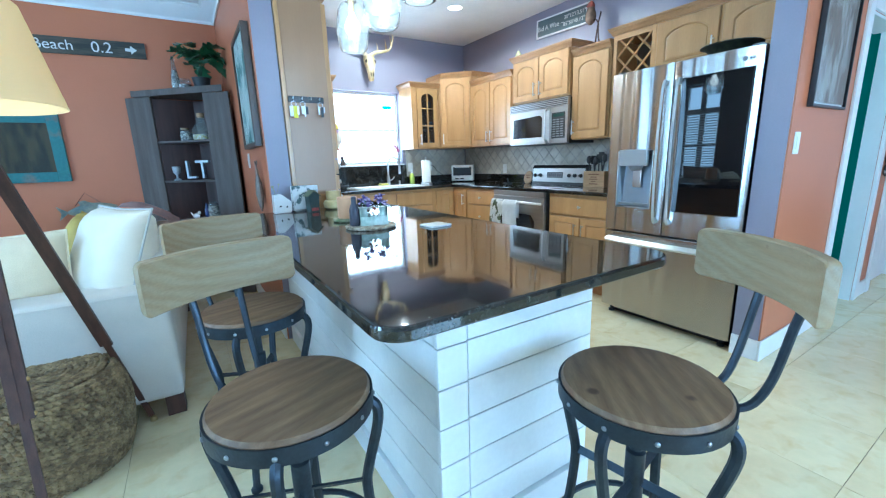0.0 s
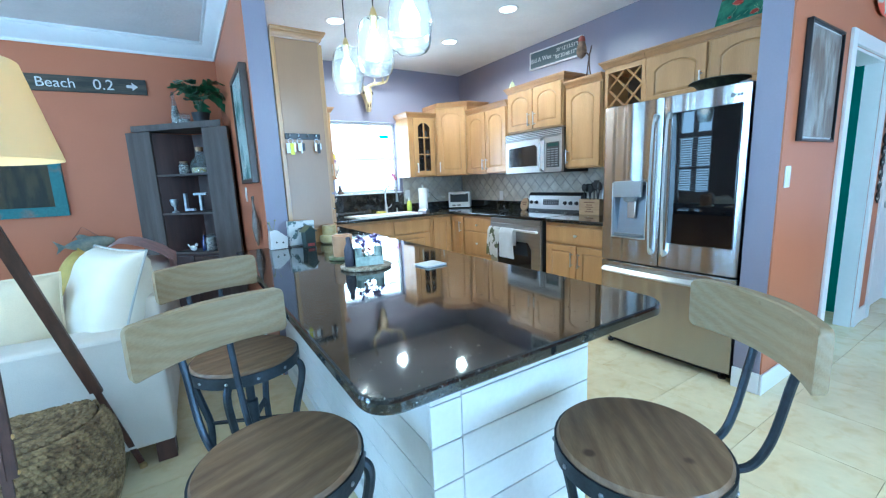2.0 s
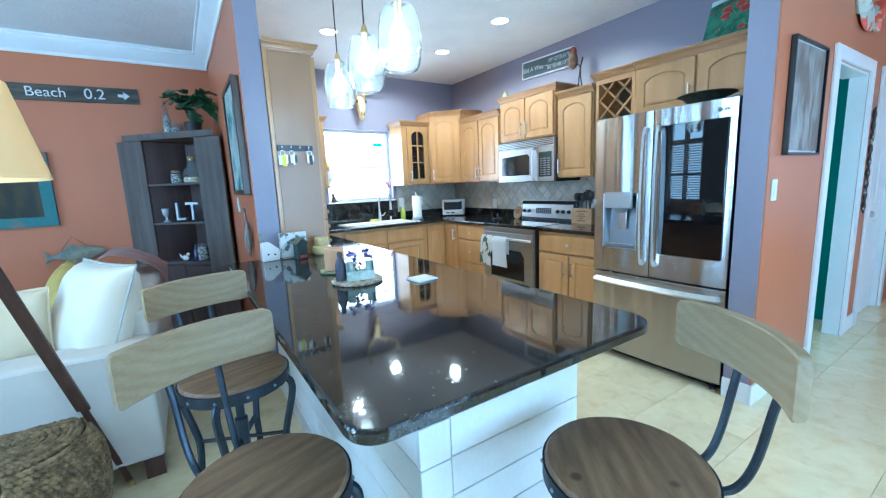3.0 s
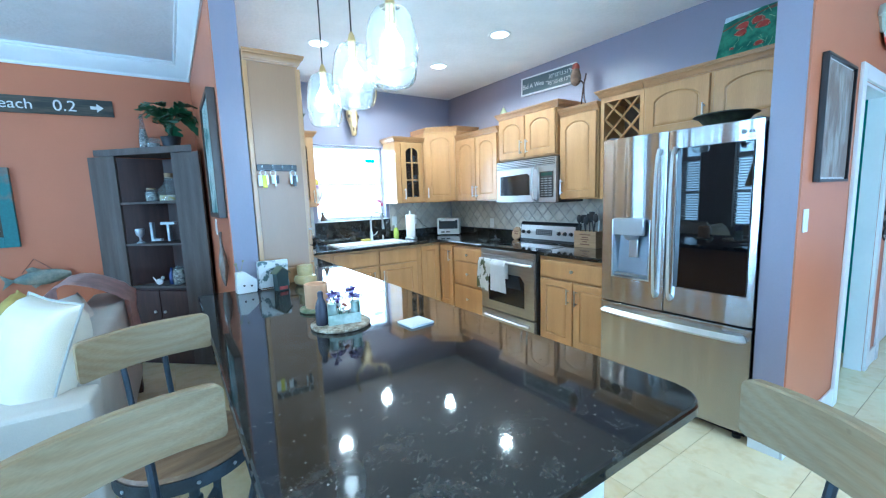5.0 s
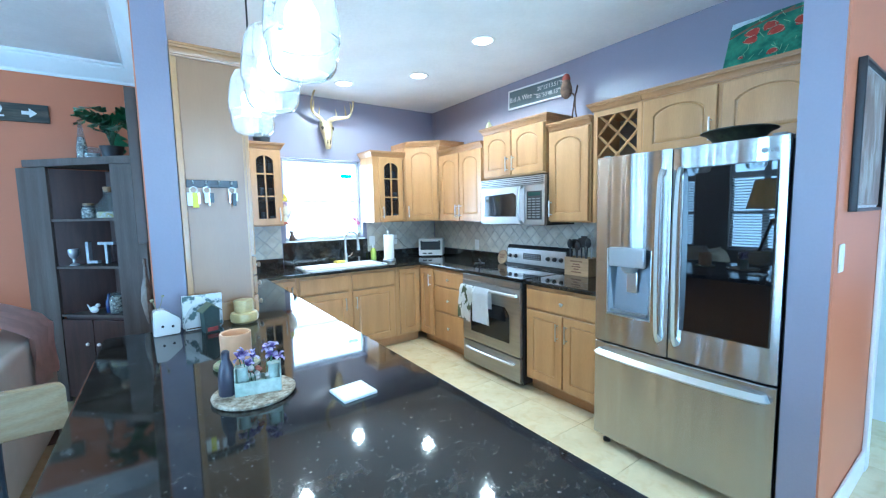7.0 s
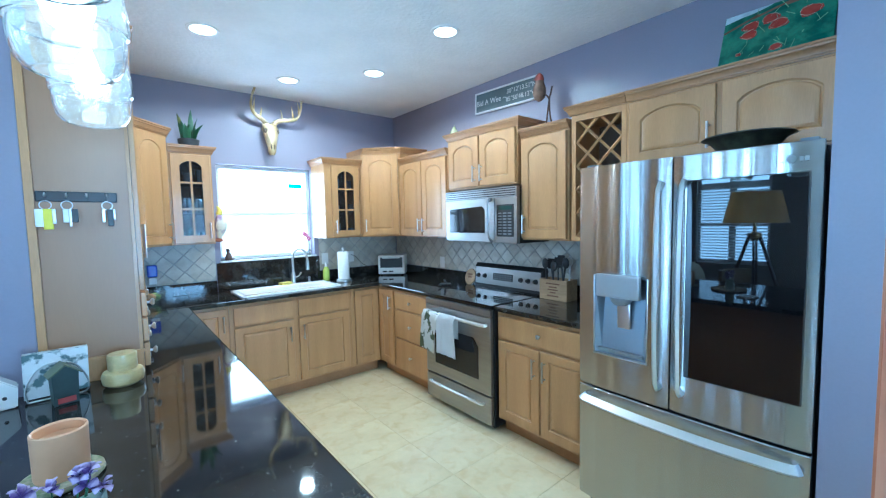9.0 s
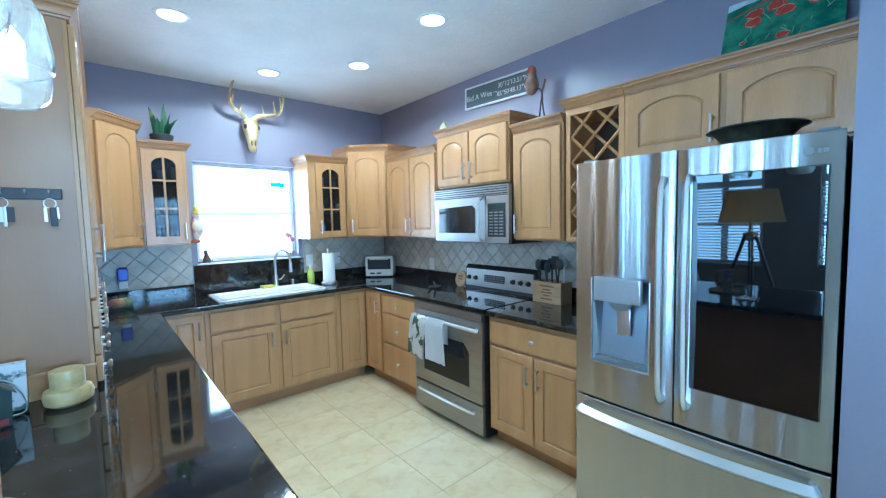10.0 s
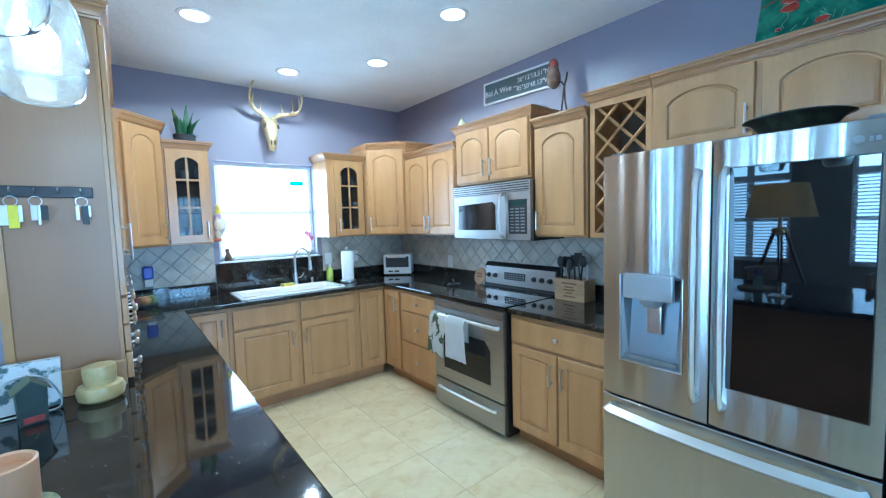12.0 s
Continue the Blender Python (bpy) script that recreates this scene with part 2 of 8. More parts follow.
def granite():
    """Near-black stone: a fine grain, clouds of brown, and sparse pale flecks of two sizes."""
    m = material("black_granite", (0.010, 0.0105, 0.011), 0.05, vary=0.1, scale=14, coat=0.0, spec=0.62)
    N, L = m.node_tree.nodes, m.node_tree.links
    b = N["Principled BSDF"]
    tc = N.new("ShaderNodeTexCoord")
    total = None

    def add(socket):
        nonlocal total
        if total is None:
            total = socket
            return
        mix = N.new("ShaderNodeMix")
        mix.data_type, mix.blend_type = "RGBA", "ADD"
        mix.inputs[0].default_value = 1.0
        L.new(total, mix.inputs[6])
        L.new(socket, mix.inputs[7])
        total = mix.outputs[2]

    def flecks(scale, share, size, colour, base):
        vo, sep, pick, near, both, ramp = N.new("ShaderNodeTexVoronoi"), N.new("ShaderNodeSeparateColor"), N.new("ShaderNodeMath"), N.new("ShaderNodeMath"), N.new("ShaderNodeMath"), N.new("ShaderNodeValToRGB")
        vo.inputs["Scale"].default_value = scale
        L.new(tc.outputs["Object"], vo.inputs["Vector"])
        L.new(vo.outputs["Color"], sep.inputs[0])
        pick.operation, pick.inputs[1].default_value = "GREATER_THAN", 1 - share
        near.operation, near.inputs[1].default_value = "LESS_THAN", size
        both.operation = "MULTIPLY"
        L.new(sep.outputs[0], pick.inputs[0])
        L.new(vo.outputs["Distance"], near.inputs[0])
        L.new(pick.outputs[0], both.inputs[0])
        L.new(near.outputs[0], both.inputs[1])
        ramp.color_ramp.elements[0].color, ramp.color_ramp.elements[1].color = (*base, 1), (*colour, 1)
        L.new(both.outputs[0], ramp.inputs[0])
        add(ramp.outputs[0])

    def cloud(scale, lo, hi, colour):
        no, ramp = N.new("ShaderNodeTexNoise"), N.new("ShaderNodeValToRGB")
        no.inputs["Scale"].default_value, no.inputs["Detail"].default_value = scale, 8
        no.inputs["Roughness"].default_value = 0.68
        L.new(tc.outputs["Object"], no.inputs["Vector"])
        ramp.color_ramp.elements[0].position, ramp.color_ramp.elements[1].position = lo, hi
        ramp.color_ramp.elements[0].color, ramp.color_ramp.elements[1].color = (0, 0, 0, 1), (*colour, 1)
        L.new(no.outputs["Fac"], ramp.inputs[0])
        add(ramp.outputs[0])

    flecks(330, 0.14, 0.9, (0.024, 0.022, 0.019), (0.0100, 0.0096, 0.0085))
    flecks(120, 0.035, 0.30, (0.09, 0.087, 0.08), (0, 0, 0))
    flecks(40, 0.05, 0.11, (0.16, 0.155, 0.145), (0, 0, 0))
    cloud(12, 0.48, 0.70, (0.036, 0.033, 0.028))
    cloud(2.2, 0.46, 0.66, (0.009, 0.0078, 0.006))
    L.new(total, b.inputs["Base Color"])
    return m


GRANITE = granite()


# ---- mesh helpers ----
def box(bm, x0, x1, y0, y1, z0, z1, bevel=0.0, seg=2):
    flat = bm.faces.layers.int.get("flat") or bm.faces.layers.int.new("flat")
    vs = [bm.verts.new(p) for p in ((x0, y0, z0), (x1, y0, z0), (x1, y1, z0), (x0, y1, z0), (x0, y0, z1), (x1, y0, z1), (x1, y1, z1), (x0, y1, z1))]
    fs = [bm.faces.new([vs[i] for i in f]) for f in ((0, 3, 2, 1), (4, 5, 6, 7), (0, 1, 5, 4), (1, 2, 6, 5), (2, 3, 7, 6), (3, 0, 4, 7))]
    if bevel:
        edges = list({e for f in fs for e in f.edges})
        bmesh.ops.bevel(bm, geom=edges, offset=bevel, segments=seg, affect="EDGES", profile=0.6)
        flat = bm.faces.layers.int["flat"]
        for f in bm.faces:
            f.normal_update()
            if not f[flat] and max(abs(v) for v in f.normal) > 0.99999:
                c = f.calc_center_median()
                f[flat] = int(any(min(abs(v - lo), abs(v - hi)) < 1e-5 for v, lo, hi in ((c.x, x0, x1), (c.y, y0, y1), (c.z, z0, z1))))


def loft(bm, loops, cap0=True, cap1=True, closed=True):
    """Skins a row of loops of equal length."""
    rows = [[bm.verts.new(p) for p in lp] for lp in loops]
    n = len(rows[0])
    for a, b in zip(rows, rows[1:]):
        for i in range(n if closed else n - 1):
            bm.faces.new((a[i], a[(i + 1) % n], b[(i + 1) % n], b[i]))
    if cap0:
        bm.faces.new(rows[0][::-1])
    if cap1:
        bm.faces.new(rows[-1])
    return rows


def lathe(bm, profile, n=24, at=(0, 0, 0), cap0=True, cap1=True):
    loft(bm, [[(at[0] + r * math.cos(2 * math.pi * i / n), at[1] + r * math.sin(2 * math.pi * i / n), at[2] + z) for i in range(n)] for r, z in profile], cap0, cap1)


def tube(bm, pts, r, n=8, flat=None):
    """A rod along pts; r may be a list. flat: width and thickness instead of a round section."""
    pts = [Vector(p) for p in pts]
    rs = r if isinstance(r, (list, tuple)) else [r] * len(pts)
    loops, up = [], None
    for i, p in enumerate(pts):
        d = (pts[min(i + 1, len(pts) - 1)] - pts[max(i - 1, 0)]).normalized()
        if up is None:
            up = d.orthogonal().normalized() if abs(d.z) < 0.9 else Vector((1, 0, 0))
        side = d.cross(up).normalized()
        up = side.cross(d).normalized()
        if flat:
            loops.append([p + side * sx * flat[0] / 2 + up * sy * flat[1] / 2 for sx, sy in ((-1, -1), (1, -1), (1, 1), (-1, 1))])
        else:
            loops.append([p + (side * math.cos(2 * math.pi * k / n) + up * math.sin(2 * math.pi * k / n)) * rs[i] for k in range(n)])
    loft(bm, loops)


def ball(bm, c, r, s=(1, 1, 1), u=16, v=10):
    bmesh.ops.create_uvsphere(bm, u_segments=u, v_segments=v, radius=r, matrix=Matrix.Translation(c) @ Matrix.Diagonal((*s, 1)))


def spline(pts, n=6):
    """Catmull-Rom through pts."""
    P = [Vector(p) for p in pts]
    P = [2 * P[0] - P[1]] + P + [2 * P[-1] - P[-2]]
    out = []
    for i in range(1, len(P) - 2):
        for k in range(n):
            t = k / n
            a, b, c, d = P[i - 1], P[i], P[i + 1], P[i + 2]
            out.append(0.5 * (2 * b + (c - a) * t + (2 * a - 5 * b + 4 * c - d) * t * t + (3 * b - 3 * c + d - a) * t ** 3))
    return out + [P[-2]]


def finish(bm, name, mat, smooth=35):
    bmesh.ops.recalc_face_normals(bm, faces=bm.faces)
    me = bpy.data.meshes.new(name)
    bm.to_mesh(me)
    bm.free()
    for m in (mat if isinstance(mat, (list, tuple)) else [mat]):
        me.materials.append(m)
    if smooth:
        # the broad faces of an eased box stay flat, so that only the easing is shaded round
        mark = me.attributes.get("flat")
        keep = [not d.value for d in mark.data] if mark else None
        me.polygons.foreach_set("use_smooth", [True] * len(me.polygons))
        me.set_sharp_from_angle(angle=radians(smooth))
        if keep:
            me.polygons.foreach_set("use_smooth", keep)
    return me


def part(name, bm, mat, parent, label="", smooth=35):
    ob = new(name, finish(bm, name, mat, smooth) if isinstance(bm, bmesh.types.BMesh) else bm)
    ob.parent = parent
    return tagged(ob, label)


def thing(name, label, category, m=None, group="", kind=""):
    ob = new(name)
    ob.empty_display_size = 0.05
    if m is not None:
        ob.matrix_world = m
    return tagged(ob, label, category, group, kind)


def solid(name, bm, mat, label, category, m=None, group="", kind="", smooth=35):
    ob = new(name, finish(bm, name, mat, smooth))
    if m is not None:
        ob.matrix_world = m
    return tagged(ob, label, category, group, kind)


def BM():
    return bmesh.new()


def setting(name, boxes, mat, label="", bevel=0.0):
    bm = BM()
    for b in boxes:
        box(bm, *b, bevel=bevel)
    return solid(name, bm, mat, label, "", kind="structure", smooth=0)


def lettering(name, body, size, mat, parent, m, label="", depth=0.0015, align="CENTER"):
    """Words as a thin mesh; they read along local x, upright along local y, facing local z."""
    cu = bpy.data.curves.new(name, "FONT")
    cu.body, cu.size, cu.extrude, cu.align_x, cu.align_y = body, size, depth, align, "CENTER"
    tmp = new(name, cu)
    bpy.context.view_layer.update()
    me = bpy.data.meshes.new_from_object(tmp.evaluated_get(bpy.context.evaluated_depsgraph_get()))
    bpy.data.objects.remove(tmp)
    bpy.data.curves.remove(cu)
    me.materials.clear()
    me.materials.append(mat)
    ob = new(name, me)
    ob.parent = parent
    ob.matrix_local = m
    return tagged(ob, label)


FACE_S = 0            # fronts that face south
FACE_W = -90          # fronts that face west
FACE_E = 90           # fronts that face east

# ---- the large structure ----
setting("ceiling", [(XW, XFAR, YS, YN, ZC, ZC + 0.12)], CEIL, "white knock-down textured ceiling")
# north wall with the kitchen window's opening
setting("wall_north", [(PX1, WIN[0], YN, YN + 0.16, 0, ZC), (WIN[1], XE, YN, YN + 0.16, 0, ZC), (WIN[0], WIN[1], YN, YN + 0.16, 0, WIN[2]), (WIN[0], WIN[1], YN, YN + 0.16, WIN[3], ZC)], PURPLE, "violet painted kitchen wall with a window")
setting("wall_north_sitting_room", [(XW, PX0, YN, YN + 0.16, 0, ZC)], ORANGE, "burnt orange painted wall")
setting("wall_east", [(XE, XE + 0.14, 1.21, YN + 0.16, 0, ZC)], PURPLE, "violet painted kitchen wall")
# partition: orange on the sitting room's side, violet towards the kitchen
setting("wall_partition", [(PX0 + 0.006, PX1, PY, YN + 0.16, 0, ZC)], PURPLE, "violet painted end of a partition wall")
setting("wall_partition_west", [(PX0, PX0 + 0.006, PY + 0.004, YN, 0, ZC)], ORANGE, "burnt orange painted side of the partition")
# wall beside the fridge, running on into the hall with a doorway
D1, D2 = 3.84, 4.60
setting("wall_fridge", [(2.88, XE + 0.14, 1.078, 1.21, 0, ZC)], PURPLE, "violet painted wall end beside the fridge")
setting("wall_hall", [(2.886, D1, 1.07, 1.078, 0, ZC), (XE + 0.14, D1, 1.078, 1.21, 0, ZC), (D2, 5.02, 1.07, 1.172, 0, ZC), (D1, D2, 1.07, 1.21, 2.03, ZC), (5.80, XFAR, 1.07, 1.21, 0, ZC), (5.02, 5.80, 1.07, 1.21, 2.03, ZC)], ORANGE, "burnt orange painted hall wall with doorways")
setting("wall_teal_room", [(D1 - 0.14, D1 - 0.002, 1.21, 3.2, 0, ZC), (D2 + 0.35, D2 + 0.45, 1.173, 3.2, 0, ZC), (D1 - 0.14, 3.98, 3.2, 3.3, 0, ZC), (4.72, D2 + 0.45, 3.2, 3.3, 0, ZC), (3.98, 4.72, 3.2, 3.3, 0, 0.88), (3.98, 4.72, 3.2, 3.3, 2.02, ZC)], TEAL, "teal painted wall of the room behind the doorway")
setting("wall_east_hall", [(XFAR, XFAR + 0.1, YS, 1.21, 0, ZC)], ORANGE, "burnt orange painted wall at the hall's end")
# walls behind the camera, with windows that the steel and the stone mirror; the third west one is added
SW = [(0.95, 2.85), (-2.25, -0.35)]
setting("wall_south", [(XW, -2.25, YS - 0.16, YS, 0, ZC), (-0.35, 0.95, YS - 0.16, YS, 0, ZC), (2.85, XFAR, YS - 0.16, YS, 0, ZC)]
        + [(a, b, YS - 0.16, YS, 0, 0.7) for a, b in SW] + [(a, b, YS - 0.16, YS, 2.25, ZC) for a, b in SW], ORANGE, "burnt orange painted wall with two windows")
EDGES = [YS] + [v for ab in WW for v in ab] + [YN]
setting("wall_west", [(XW - 0.16, XW, EDGES[i], EDGES[i + 1], 0, ZC) for i in range(0, len(EDGES), 2)]
        + [(XW - 0.16, XW, a, b, 0, WZ0) for a, b in WW] + [(XW - 0.16, XW, a, b, WZ1, ZC) for a, b in WW], material("taupe_wall_paint", (0.30, 0.27, 0.25), 0.5, vary=0.05, scale=1.5, bump=0.12, bump_scale=90), "taupe painted wall with three windows")


def blind_window(name, x0, x1, z0, z1, m, transom=0.0):
    """A double sash with blinds under an optional clear transom; local x along the wall, y to the outside."""
    w = thing(name, "white double-sash window with open slatted blinds", "window", m, kind="structure")
    bm = BM()
    for a, b, c, d in ((x0, x0 + 0.05, z0, z1), (x1 - 0.05, x1, z0, z1), (x0, x1, z0, z0 + 0.05), (x0, x1, z1 - 0.05, z1)):
        box(bm, a, b, 0.06, 0.10, c, d)
    mid = (x0 + x1) / 2
    box(bm, mid - 0.05, mid + 0.05, 0.06, 0.10, z0 + 0.05, z1 - 0.05)
    top = z1 - transom
    if transom:
        box(bm, x0 + 0.05, mid - 0.05, 0.055, 0.105, top - 0.05, top + 0.05)
        box(bm, mid + 0.05, x1 - 0.05, 0.055, 0.105, top - 0.05, top + 0.05)
    zm = (z0 + top) / 2
    box(bm, x0 + 0.05, x1 - 0.05, 0.065, 0.095, zm - 0.025, zm + 0.025)
    part("window_frame", bm, WHITE, w, smooth=0)
    slat = BM()
    tube(slat, [(x0 + 0.02, 0, 0), (x1 - 0.02, 0, 0)], 0, flat=(0.032, 0.003))
    me = finish(slat, "slat", WHITEPL, 0)
    z = z0 + 0.06
    while z < top - 0.04:
        s = part("slat", me, None, w)
        s.matrix_local = pose(0, 0.035, z, 4)
        z += 0.05
    return w


for i, (a, b) in enumerate(SW):
    blind_window("window_%d" % (i + 2), a, b, 0.7, 2.25, pose(0, YS - 0.13, 0))
for i, (a, b) in enumerate(WW):
    blind_window("window_%d" % (i + 4), a, b, WZ0, WZ1, Matrix.Translation((XW - 0.01, 0, 0)) @ pose(0, 0, 0, 0, 0, 90), 0.53)

# floor: a bed of mortar under stone tiles
setting("floor", [(XW - 0.2, XFAR + 0.1, YS - 0.2, YN + 0.2, -0.1, -0.006)], material("tile_grout", (0.58, 0.48, 0.31), 0.8, vary=0.15, scale=20, bump=0.3, bump_scale=200), "polished cream travertine tile floor")

# crown moulding of the sitting room
def crown_run(name, pts, label, mat=WHITE):
    """A cornice along a line of corner points seen from inside; the room lies to the left of the run."""
    prof = [(0.0, -0.145), (0.012, -0.145), (0.018, -0.125), (0.03, -0.118), (0.075, -0.055), (0.098, -0.04), (0.102, -0.022), (0.118, -0.018), (0.122, -0.002), (0.0, -0.002)]
    bm = BM()
    P = [Vector((*p, 0)) for p in pts]
    loops = []
    for i, p in enumerate(P):
        d0 = (P[i] - P[i - 1]).normalized() if i else (P[1] - P[0]).normalized()
        d1 = (P[i + 1] - P[i]).normalized() if i < len(P) - 1 else d0
        n0, n1 = Vector((-d0.y, d0.x, 0)), Vector((-d1.y, d1.x, 0))
        n = (n0 + n1).normalized()
        k = 1 / max(0.3, n.dot(n0))
        loops.append([p + n * k * o + Vector((0, 0, ZC + z)) for o, z in prof])
    loft(bm, loops)
    return solid(name, bm, mat, label, "", kind="structure", smooth=50)


crown_run("crown_moulding", [(PX0 - 0.002, PY + 0.01), (PX0 - 0.002, YN - 0.002), (XW, YN - 0.002)], "white painted crown moulding")

# baseboards
def baseboard(name, x0, x1, y0, y1):
    return setting(name, [(x0, x1, y0, y1, 0.0, 0.125)], WHITE, "white painted baseboard", bevel=0.004)


baseboard("baseboard_1", 2.866, 3.76, 1.056, 1.068)
baseboard("baseboard_2", 2.866, 2.878, 1.069, 1.212)
baseboard("baseboard_3", 4.69, 4.93, 1.056, 1.068)
baseboard("baseboard_4", XW, PX0 - 0.002, YN - 0.014, YN - 0.002)
baseboard("baseboard_5", PX0 - 0.014, PX0 - 0.002, PY + 0.01, YN - 0.016)

# ---- joinery ----
def arch_outline(w, h, side, bottom, top, rise, n=14):
    """Points of a panel with an arched head, counter-clockwise from the bottom left, inside a door w by h."""
    x0, x1, z0, zs = side, w - side, bottom, h - top - rise
    pts = [(x0, z0), (x1, z0)]
    for i in range(n + 1):
        t = i / n
        x = x1 + (x0 - x1) * t
        u = 2 * t - 1
        z = zs + rise * (1 - u * u) ** 0.75 if rise else zs
        pts.append((x, z))
    return pts


def panel_door(name, w, h, mat, parent, m, rise=0.05, side=0.062, glazed=False, label="", th=0.02):
    """A frame and raised panel, or a glazed frame with glazing bars. Local x right, z up, front at -y."""
    n = 14
    inner = arch_outline(w, h, side, side, side * 0.85, rise, n)
    outer = [(0, 0), (w, 0)] + [(w + (0 - w) * i / n, h) for i in range(n + 1)]
    bm = BM()

    def ring(pts, y):
        return [(x, y, z) for x, z in pts]

    def grown(d):
        return arch_outline(w, h, side + d, side + d, side * 0.85 + d, rise, n)

    e = 0.004
    soft = [(min(max(x, e), w - e), min(max(z, e), h - e)) for x, z in outer]
    if glazed:
        loops = [ring(inner, 0), ring(inner, -th), ring(soft, -th), ring(outer, -th + e), ring(outer, 0), ring(inner, 0)]
        loft(bm, loops, False, False)
    else:
        loops = [ring(outer, 0), ring(outer, -th + e), ring(soft, -th), ring(inner, -th), ring(grown(0.005), -th + 0.008), ring(grown(0.009), -th + 0.009), ring(grown(0.013), -th + 0.005), ring(grown(0.026), -th + 0.002)]
        loft(bm, loops)
    d = part(name, bm, mat, parent, label, smooth=12)
    d.matrix_local = m
    if glazed:
        zt = h - side * 0.85
        bars = BM()
        box(bars, w / 2 - 0.007, w / 2 + 0.007, -th + 0.002, -0.004, side, zt)
        for k in (1, 2):
            z = side + (zt - rise - side) * k / 2.6
            box(bars, side, w - side, -th + 0.0025, -0.0045, z - 0.007, z + 0.007)
        part("glazing_bar", bars, mat, d, smooth=0)
        g = BM()
        box(g, side - 0.006, w - side + 0.006, -0.0035, -0.001, side - 0.006, zt + 0.004)
        p = part("glass_pane", g, glass("clear_cabinet_glass", (0.015, 0.016, 0.017), 0.02, alpha=0.3), d, "clear glass pane", smooth=0)
        p.visible_shadow = False
    return d


def bar_handle(parent, x, z, length=0.13, upright=True, y=-0.02):
    bm = BM()
    h = length / 2
    ends = [(x, y, z - h * 0.75), (x, y, z + h * 0.75)] if upright else [(x - h * 0.75, y, z), (x + h * 0.75, y, z)]
    a, b = ((x, y - 0.03, z - h), (x, y - 0.03, z + h)) if upright else ((x - h, y - 0.03, z), (x + h, y - 0.03, z))
    tube(bm, [a, b], 0.006, 8)
    for p in ends:
        tube(bm, [p, (p[0], y - 0.03, p[2])], 0.005, 8)
    return part("handle", bm, STEEL2, parent, "satin nickel bar handle")


def knob(parent, x, z, y=-0.02):
    bm = BM()
    lathe(bm, [(0.006, 0), (0.005, 0.012), (0.013, 0.018), (0.015, 0.024), (0.010, 0.029)], 14)
    bmesh.ops.transform(bm, matrix=pose(x, y, z, 90), verts=bm.verts)
    return part("knob", bm, STEEL2, parent, "satin nickel knob")


def offset_poly(pts, d):
    """Moves each edge i (pts[i] to pts[i+1]) of a counter-clockwise plan outwards by d[i]."""
    n = len(pts)
    lines = []
    for i in range(n):
        a, b = Vector(pts[i]), Vector(pts[(i + 1) % n])
        t = (b - a).normalized()
        lines.append((a + Vector((t.y, -t.x)) * d[i], t))
    out = []
    for i in range(n):
        (p, t), (q, s) = lines[i - 1], lines[i]
        den = t.x * s.y - t.y * s.x
        k = ((q.x - p.x) * s.y - (q.y - p.y) * s.x) / den
        out.append(tuple(p + t * k))
    return out


def cab_crown(parent, plan, free, z):
    """The moulding on a cabinet's head; free: which edges of the plan stand free."""
    bm = BM()
    loops = []
    for o, dz in ((0.003, 0.0), (0.009, 0.0), (0.011, 0.007), (0.015, 0.009), (0.016, 0.017), (0.028, 0.034), (0.033, 0.036), (0.034, 0.046), (0.039, 0.048), (0.039, 0.058)):
        loops.append([(x, y, z + dz) for x, y in offset_poly(plan, [o * k for k in free])])
    loft(bm, loops)
    return part("crown", bm, MAPLE_DARK, parent, "moulded maple crown", smooth=30)


